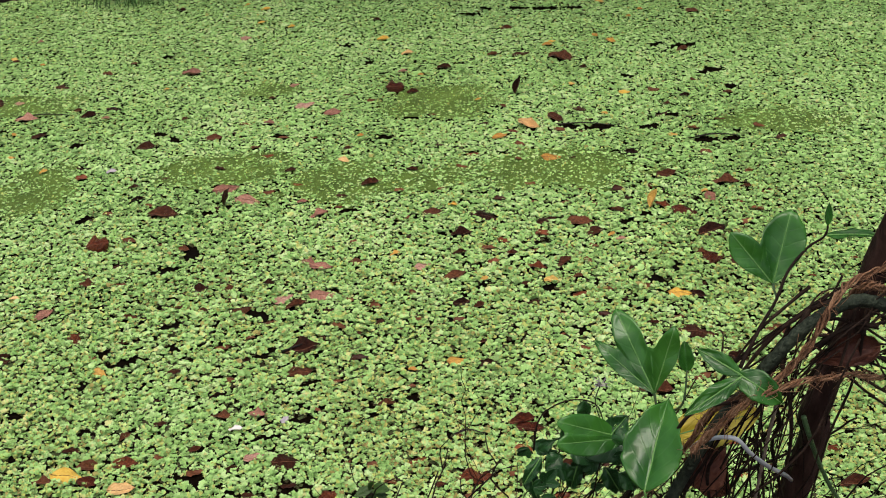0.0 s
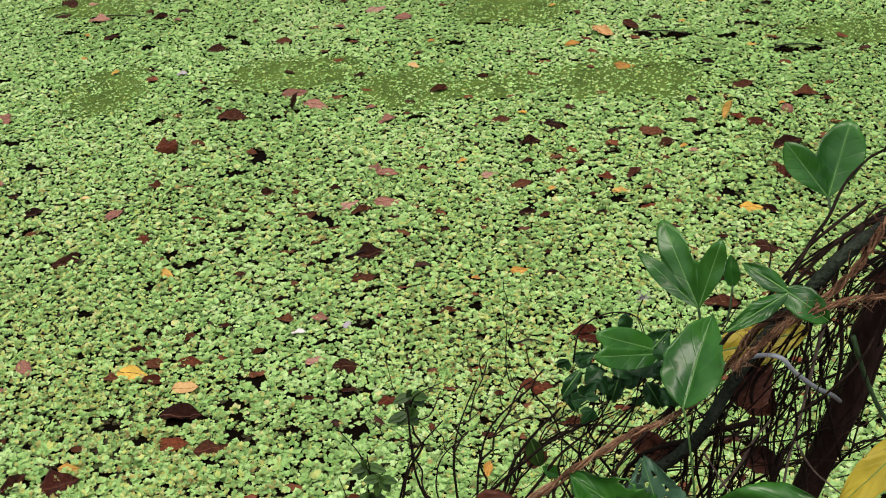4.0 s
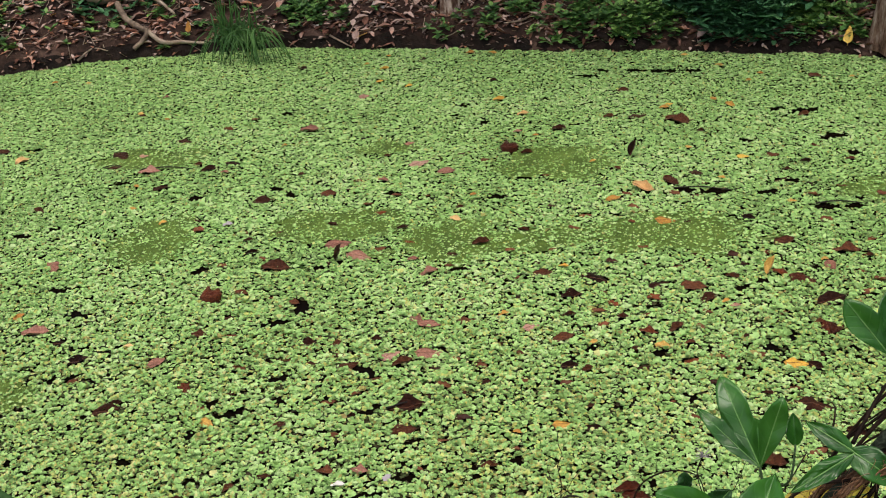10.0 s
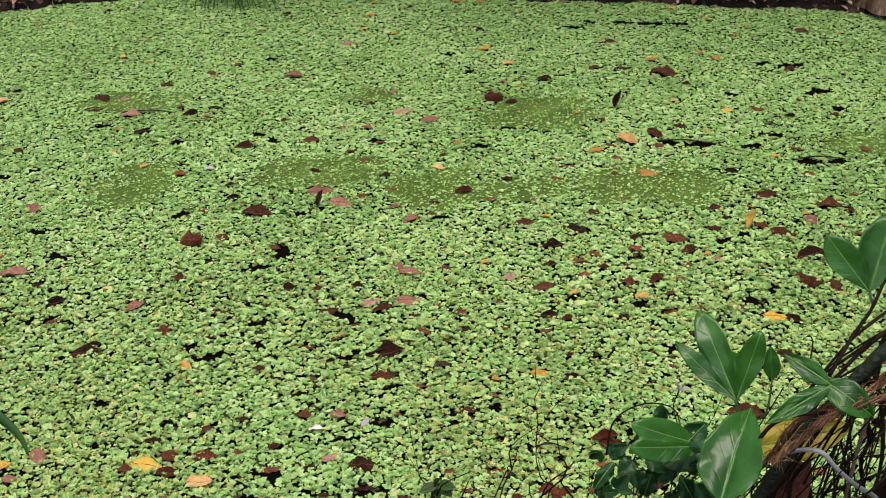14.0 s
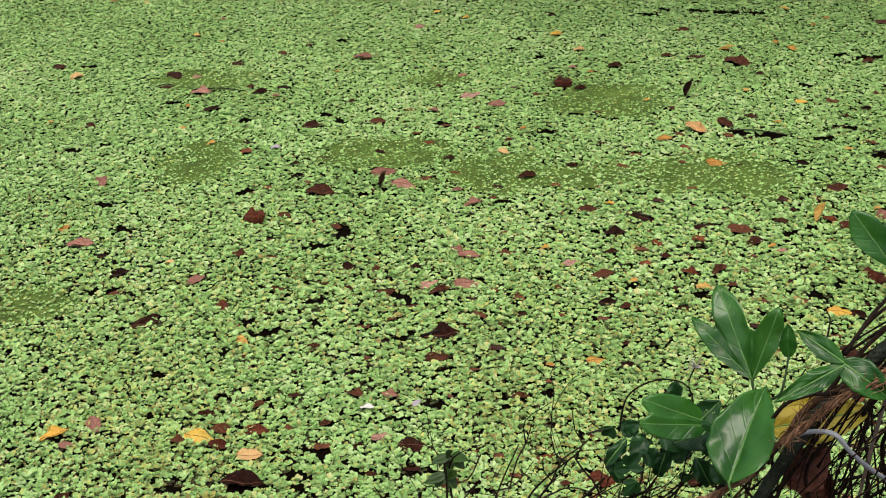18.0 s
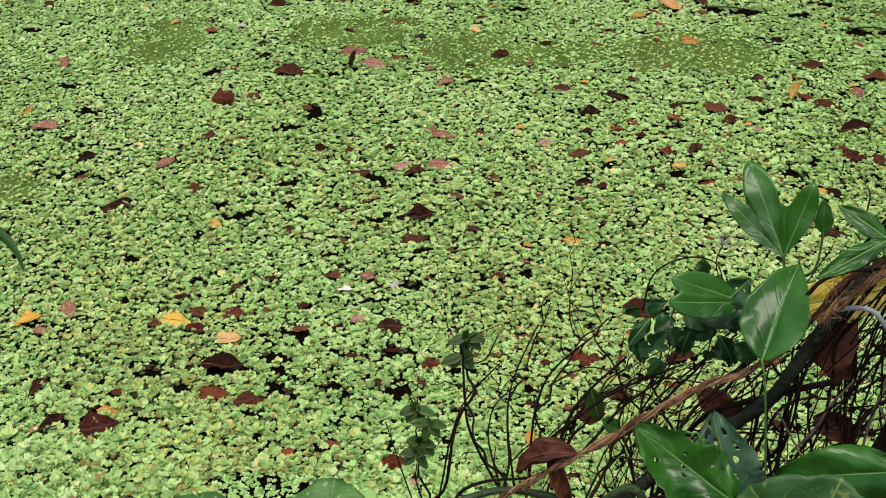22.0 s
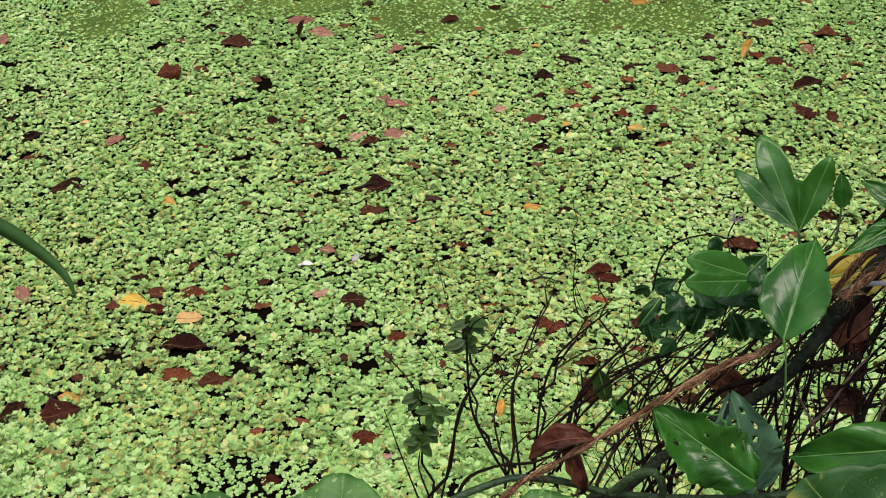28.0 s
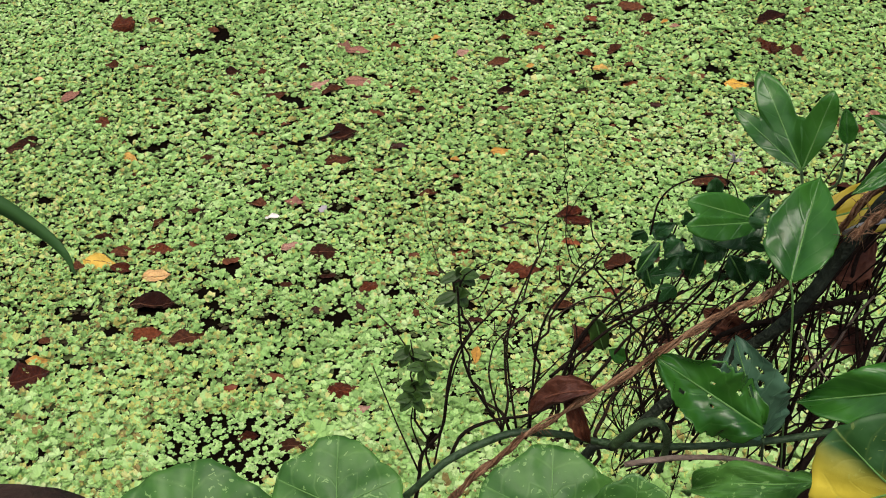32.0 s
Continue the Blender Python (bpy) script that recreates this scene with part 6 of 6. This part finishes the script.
dry_twig(0.0014, (0.314, 1.73, 1.411), (0.33, 1.733, 1.436), (0.341, 1.737, 1.463), (0.355, 1.74, 1.486))
dry_twig(0.001, (0.297, 1.73, 1.457), (0.31, 1.727, 1.433), (0.319, 1.723, 1.418), (0.329, 1.72, 1.405))
dry_twig(0.0017, (0.388, 1.72, 1.63), (0.383, 1.725, 1.574), (0.379, 1.73, 1.505), (0.374, 1.735, 1.444), (0.372, 1.74, 1.36))
dry_twig(0.0011, (0.375, 1.72, 1.48), (0.396, 1.73, 1.435), (0.426, 1.74, 1.395))
stem("green_shoot", tangle, GREENSTEM, 0.0024, 0.0018, ((0.410, 1.72, 1.60), (0.417, 1.72, 1.578), (0.431, 1.727, 1.54), (0.453, 1.733, 1.494), (0.481, 1.74, 1.46)), 7, 0.1, 4, "green living shoot", per=6)

# leafless and small-leaved shoots rising from the foot
shoots = tagged(new("sapling"), "thin dark sapling shoots with small oval green leaves", "sapling")
def shoot(r, seed, *pts):
    sprig(shoots, "shoot", pts, r, 4 if len(pts) > 4 else 2, tw, seed)


shoot(0.0022, 40, (-0.0394, 1.8, 1.1469), (-0.0254, 1.8, 1.2144), (0.0014, 1.81, 1.3072), (0.0172, 1.82, 1.3725), (0.0111, 1.83, 1.404), (0.0149, 1.84, 1.4298))
shoot(0.0018, 47, (0.0553, 1.8, 1.2577), (0.0316, 1.81, 1.3024), (0.0171, 1.82, 1.326), (0.0172, 1.82, 1.3725))
shoot(0.0015, 54, (0.0493, 1.8, 1.2373), (0.0574, 1.82, 1.3014), (0.06, 1.83, 1.3769), (0.0736, 1.84, 1.4033), (0.0962, 1.85, 1.4633))
shoot(0.0017, 61, (0.0743, 1.8, 1.2459), (0.0813, 1.82, 1.2966), (0.0933, 1.83, 1.3627), (0.1222, 1.84, 1.4166), (0.1524, 1.85, 1.4508))
shoot(0.0008, 68, (0.1222, 1.84, 1.4166), (0.1235, 1.84, 1.4286), (0.1142, 1.86, 1.4549), (0.1129, 1.88, 1.5002), (0.1161, 1.9, 1.527))
shoot(0.002, 75, (0.1028, 1.82, 1.2488), (0.11, 1.82, 1.3063), (0.1234, 1.83, 1.3398), (0.1518, 1.82, 1.3818), (0.1879, 1.81, 1.4176), (0.219, 1.79, 1.4503))
shoot(0.0015, 82, (-0.0183, 1.79, 1.1963), (-0.0304, 1.79, 1.2819), (-0.0322, 1.8, 1.3349), (-0.0338, 1.81, 1.3704))
shoot(0.0008, 89, (0.0172, 1.82, 1.3725), (0.0032, 1.82, 1.3829), (-0.0128, 1.82, 1.3829), (-0.0173, 1.82, 1.3976))
shoot(0.0008, 96, (0.0117, 1.83, 1.4062), (0.0021, 1.84, 1.415), (-0.0015, 1.85, 1.4274))
shoot(0.0008, 103, (0.0595, 1.83, 1.3353), (0.0454, 1.83, 1.3732), (0.0385, 1.84, 1.386))
shoot(0.0022, 110, (0.1396, 1.75, 1.2462), (0.1449, 1.78, 1.2936), (0.1609, 1.8, 1.3273), (0.1881, 1.82, 1.3452), (0.2123, 1.82, 1.3824))
shoot(0.0008, 117, (0.0885, 1.83, 1.3352), (0.064, 1.84, 1.3561), (0.0392, 1.84, 1.347))
tufts = ((-0.0337, 1.8100, 1.3554), (-0.0288, 1.8000, 1.3193), (0.0153, 1.8400, 1.4256), (0.0119, 1.8300, 1.4098), (-0.0190, 1.8000, 1.3465), (-0.0328, 1.7900, 1.3142))
sl = random.Random(8)
for c in tufts:
    for k in range(5):
        a = k * 1.257 + sl.uniform(0, 0.8)
        d = Vector((math.cos(a), -0.4, math.sin(a) * 0.8 - 0.15)) * sl.uniform(0.015, 0.022)
        vine_leaf(shoots, SMALL, c, Vector(c) + d, sl.uniform(0.0095, 0.012), kind="ovate", facing=(0.2 * math.cos(a), -0.6, 0.8), fold=0.2, wave=0.01)
vine_leaf(shoots, SMALL, (0.1370, 1.8000, 1.4053), (0.1461, 1.8000, 1.3653), 0.018, fold=0.5, label="drooping dark green leaf")
vine_leaf(shoots, PASSION, (0.1655, 1.7800, 1.3743), (0.1496, 1.7800, 1.3853), 0.015, fold=0.3, label="bright green leaf")

# a strap leaf that arches in beside the path
arch = tagged(new("strap_leaf_plant"), "narrow green strap leaf arching on a thin stalk", "plant")
pts = smooth_path([(-0.1478, 1.2567, 1.9099), (-0.138, 1.2825, 1.9291), (-0.123, 1.2988, 1.9371), (-0.1084, 1.3075, 1.9373), (-0.0982, 1.3097, 1.9305), (-0.0894, 1.31, 1.9219), (-0.082, 1.3089, 1.9142), (-0.0775, 1.3068, 1.9084), (-0.0755, 1.3045, 1.9020)], 6)
bm = bmesh.new()
prev = None
for i, p in enumerate(pts):
    u = i / (len(pts) - 1)
    hw = 0.0045 * (1 - u) ** 0.7 + 0.0002
    d = (pts[min(i + 1, len(pts) - 1)] - pts[max(i - 1, 0)]).normalized()
    s = d.cross(Vector((0, -0.8, 0.6))).normalized()
    nrm = s.cross(d)
    ring = [bm.verts.new(p - s * hw), bm.verts.new(p - nrm * 0.0010), bm.verts.new(p + s * hw), bm.verts.new(p - nrm * 0.0016)]
    if prev:
        for k in range(4):
            bm.faces.new((prev[k], prev[(k + 1) % 4], ring[(k + 1) % 4], ring[k]))
    prev = ring
part("blade", bm, GRASS, arch)
stem("stalk", arch, GREENSTEM, 0.005, 0.0022, [(-0.30, 1.12, ground_height(-0.30, 1.12) - 0.02), (-0.27, 1.14, 1.1), (-0.20, 1.20, 1.7), tuple(pts[0])])

# ---- the floating mat ----
def covered(x, y):
    """Whether open water or a leaf takes the place."""
    for gx, gy, rx, ry, a in gaps_near.get((int(x * 4 + 100), int(y * 4)), ()):
        dx, dy = x - gx, y - gy
        u, v = dx * math.cos(a) + dy * math.sin(a), -dx * math.sin(a) + dy * math.cos(a)
        if (u / rx) ** 2 + (v / ry) ** 2 < 1.05 + 1.1 * noise.noise((x * 38, y * 38, 7)):
            return True
    return False


spots = list(gaps)
for x, y, length, a, kind in leaf_spots:
    share = 0.40 if kind in "dbrD" else 0.37 if kind not in "UV" else 0.2
    spots.append((x, y, length * share, length * (0.19 if kind in "dbrD" else 0.13), a))
gaps_near = {}
for s in spots:
    reach = max(s[2], s[3]) * 1.5
    for i in range(int((s[0] - reach) * 4 + 100), int((s[0] + reach) * 4 + 100) + 1):
        for j in range(int((s[1] - reach) * 4), int((s[1] + reach) * 4) + 1):
            gaps_near.setdefault((i, j), []).append(s)

mat_rng = np.random.default_rng(11)
DETAIL = 3.9
centres = []
row = 0
y = 2.6
while y < 8.0:
    step = 0.0132 if y < DETAIL else 0.0134
    jit = mat_rng.uniform(-0.48, 0.48, (700, 2)) * step
    chance = mat_rng.random(700)
    left, right = -1.40 - 0.54 * (y - 2.5), 1.12 + 0.27 * (y - 2.5)
    x = -4.7 + (row % 2) * step / 2
    k = 0
    while x < 3.3:
        inside = left < x < right
        px, py = x + jit[k, 0], y + jit[k, 1]
        if near_shore(px) - 0.02 < py < far_shore(px) + 0.01 and left_shore(py) < px < right_shore(py) and not covered(px, py):
            n1 = noise.noise((px * 9, py * 11, 0)) + 0.6 * noise.noise((px * 27, py * 33, 4))
            p = patch_share(px, py)
            far = min(1, max(0, (py - 4.4) / 1.4))
            clear = 0.04 - 0.02 * far + (0.26 - 0.20 * far) * max(0, n1) + (0.45 - 0.2 * far if n1 > 0.7 else 0) + 0.36 * p + 0.12 * min(1, max(0, (3.45 - py) / 0.5)) + 0.05 * min(1, max(0, (4.9 - py) / 0.6))
            if chance[k] > clear:
                centres.append((px, py, (1.0 - 0.35 * p) * (1 - 0.06 * far + 0.45 * min(1, max(0, (3.3 - py) / 0.45)) if inside else 2.1)))
        x += step if inside else step * 2.4
        k += 1
    y += step * 0.88
    row += 1


def rosettes(cen, counts, shape, rng):
    """Corners of all the leaves of the rosettes at cen: an outer ring of flat leaves and a heart of small upright ones."""
    which = np.repeat(np.arange(len(cen)), counts)
    m = len(which)
    first = np.concatenate([[0], np.cumsum(counts)[:-1]])
    order = np.arange(m) - first[which]
    outer = np.minimum(counts[which], 5)
    heart = order >= 5
    far = np.clip((cen[which, 1] - 4.4) / 1.4, 0, 1)
    ang = rng.uniform(0, 6.28, len(cen))[which] + order * 6.283 / outer + heart * 0.6 + rng.normal(0, 0.28, m)
    size = (rng.lognormal(0, 0.26, len(cen)) * 0.0107 * cen[:, 2])[which] * rng.uniform(0.7, 1.15, m) * np.where(heart, 0.62, 1)
    wide = rng.uniform(0.36, 0.56, m)
    tilt = np.abs(rng.normal(0.24, 0.34, m)) * (1 - 0.45 * far) + heart * 0.45
    roll = rng.normal(0, 0.30, m)
    lift = (0.001 + 0.010 * rng.random(len(cen)) ** 1.5)[which] * (1 - 0.45 * far) + heart * 0.002
    a, b, c = (np.array(q)[None] for q in shape)
    along, across = a * size[:, None], b * (size * wide)[:, None]
    up = c * size[:, None] + across * np.sin(roll)[:, None]
    ca, sa = np.cos(tilt)[:, None], np.sin(tilt)[:, None]
    reach, high = along * ca - up * sa, along * sa + up * ca
    co, si = np.cos(ang)[:, None], np.sin(ang)[:, None]
    X = cen[which, 0][:, None] + reach * co - across * si
    Y = cen[which, 1][:, None] + reach * si + across * co
    return np.stack([X, Y, lift[:, None] + high], -1).reshape(-1, 3), which, first[which][:, None]


# along, across and up: a spatulate leaf folded along its middle, with a notched tip; far off, a folded diamond
SPATULATE = ([0.0, 0.45, 0.45, 0.50, 0.93, 0.93, 0.86], [0.0, 0.85, -0.85, 0.0, 0.62, -0.62, 0.0], [0.0, 0.14, 0.14, 0.0, 0.10, 0.10, -0.04])
DIAMOND = ([0.0, 0.60, 0.60, 1.0], [0.0, 1.05, -1.05, 0.0], [0.0, 0.15, 0.15, 0.0])
near = [c for c in centres if -0.78 < c[0] < -0.46 and 2.74 < c[1] < 3.08][:300]
chosen = set(near)
close = np.array([c for c in centres if c[1] < DETAIL and c not in chosen])
distant = np.array([c for c in centres if c[1] >= DETAIL])
v1, which, root1 = rosettes(close, mat_rng.integers(5, 8, len(close)), SPATULATE, mat_rng)
v2, which2, root2 = rosettes(distant, mat_rng.integers(5, 8, len(distant)), DIAMOND, mat_rng)
m1, m2 = len(which), len(which2)
b1, b2 = np.arange(m1)[:, None] * 7, m1 * 7 + np.arange(m2)[:, None] * 4
r1, r2 = root1 * 7, m1 * 7 + root2 * 4
# the leaves of a rosette hang together at its foot
tris = np.concatenate([np.hstack([r1, b1 + [2, 3]]), np.hstack([r1, b1 + [3, 1]]), np.hstack([r2, b2 + [2, 3]]), np.hstack([r2, b2 + [3, 1]])])
quads = np.concatenate([b1 + [2, 5, 6, 3], b1 + [3, 6, 4, 1]])
mat_ob = soup("floating_water_lettuce", np.concatenate([v1, v2]), tris, quads, LETTUCE, False)
old = mat_rng.random(m1) < 0.07 + 0.24 * np.clip((5.2 - close[which, 1]) / 1.6, 0, 1) * (0.5 + 0.5 * np.sin(close[which, 0] * 5 + close[which, 1] * 4))
old2 = mat_rng.random(m2) < 0.06 + 0.14 * np.clip((5.2 - distant[which2, 1]) / 1.0, 0, 1)
mat_ob.data.materials.append(LETTUCE_OLD)
mat_ob.data.polygons.foreach_set("material_index", np.concatenate([old, old, old2, old2, old, old]).astype(np.int32))
tagged(mat_ob, "dense mat of small bright green floating water lettuce rosettes", "water plants", kind="stuff")

# low leaves added between the rosettes, coloured dark for shade in the gaps
GAP_SHADE = material("gap_shade_leaf", [(0.025, 0.015, 0.008), (0.045, 0.035, 0.014), (0.06, 0.085, 0.025), (0.10, 0.15, 0.045)], scale=3, rough=0.5, bump=0.2, spread=0.9, per="island", grain=200, coords="Position")
middle_band = np.array([c for c in centres if DETAIL <= c[1] < 5.8])
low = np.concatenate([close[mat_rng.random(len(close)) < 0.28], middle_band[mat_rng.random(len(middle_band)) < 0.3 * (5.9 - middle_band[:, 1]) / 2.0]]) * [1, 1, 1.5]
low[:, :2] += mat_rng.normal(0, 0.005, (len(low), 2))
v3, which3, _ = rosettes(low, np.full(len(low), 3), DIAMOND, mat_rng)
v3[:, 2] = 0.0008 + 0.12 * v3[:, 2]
b3 = np.arange(len(which3))[:, None] * 4
tagged(soup("sunken_pads", v3, np.concatenate([b3 + [0, 2, 3], b3 + [0, 3, 1]]), np.zeros((0, 4), int), GAP_SHADE, False), "low leaves between floating rosettes, coloured dark olive for crevice shade", "water plants", kind="stuff")

# the rosettes at the near edge, each by itself
forms = []
middle = np.argsort((close[:, 0] + 0.4) ** 2 + (close[:, 1] - 3.25) ** 2)[:63:7]
for k in middle:
    at = np.array([close[k, 0], close[k, 1], 0])
    vv, ff = [], []
    for i in np.nonzero(which == k)[0]:
        b = len(vv)
        vv += [tuple(p - at) for p in v1[i * 7:i * 7 + 7]]
        ff += [(b, b + 2, b + 3), (b, b + 3, b + 1), (b + 2, b + 5, b + 6, b + 3), (b + 3, b + 6, b + 4, b + 1)]
    me = bpy.data.meshes.new("rosette")
    me.from_pydata(vv, [], ff)
    me.materials.append(LETTUCE)
    forms.append(me)
for i, (px, py, s) in enumerate(near):
    ob = new("rosette", forms[i % 9])
    ob.parent = mat_ob
    ob.matrix_local = pose(px, py, 0.002 * (i % 3), 0, 0, 47 * i % 360) @ Matrix.Scale(0.85 + 0.06 * (i % 6), 4)

# film of fine algae in the thin patches
fv, ff = [], []
cell = 0.03
grid = {}
for i in range(int(8.0 / cell)):
    for j in range(int(5.4 / cell)):
        x, y = -4.7 + i * cell, 2.6 + j * cell
        if patch_share(x, y) > 0.3 and near_shore(x) < y < far_shore(x):
            ids = []
            for di, dj in ((0, 0), (1, 0), (1, 1), (0, 1)):
                k = (i + di, j + dj)
                if k not in grid:
                    grid[k] = len(fv)
                    fv.append((-4.7 + k[0] * cell + 0.012 * noise.noise((k[0] * 0.7, k[1] * 0.7, 2)), 2.6 + k[1] * cell + 0.012 * noise.noise((k[0] * 0.7, k[1] * 0.7, 8)), 0.0035))
                ids.append(grid[k])
            ff.append(tuple(ids))
film = tagged(mesh_ob("algae_film", fv, ff, FILM), "olive green film of fine algae on still water", "algae", kind="stuff")
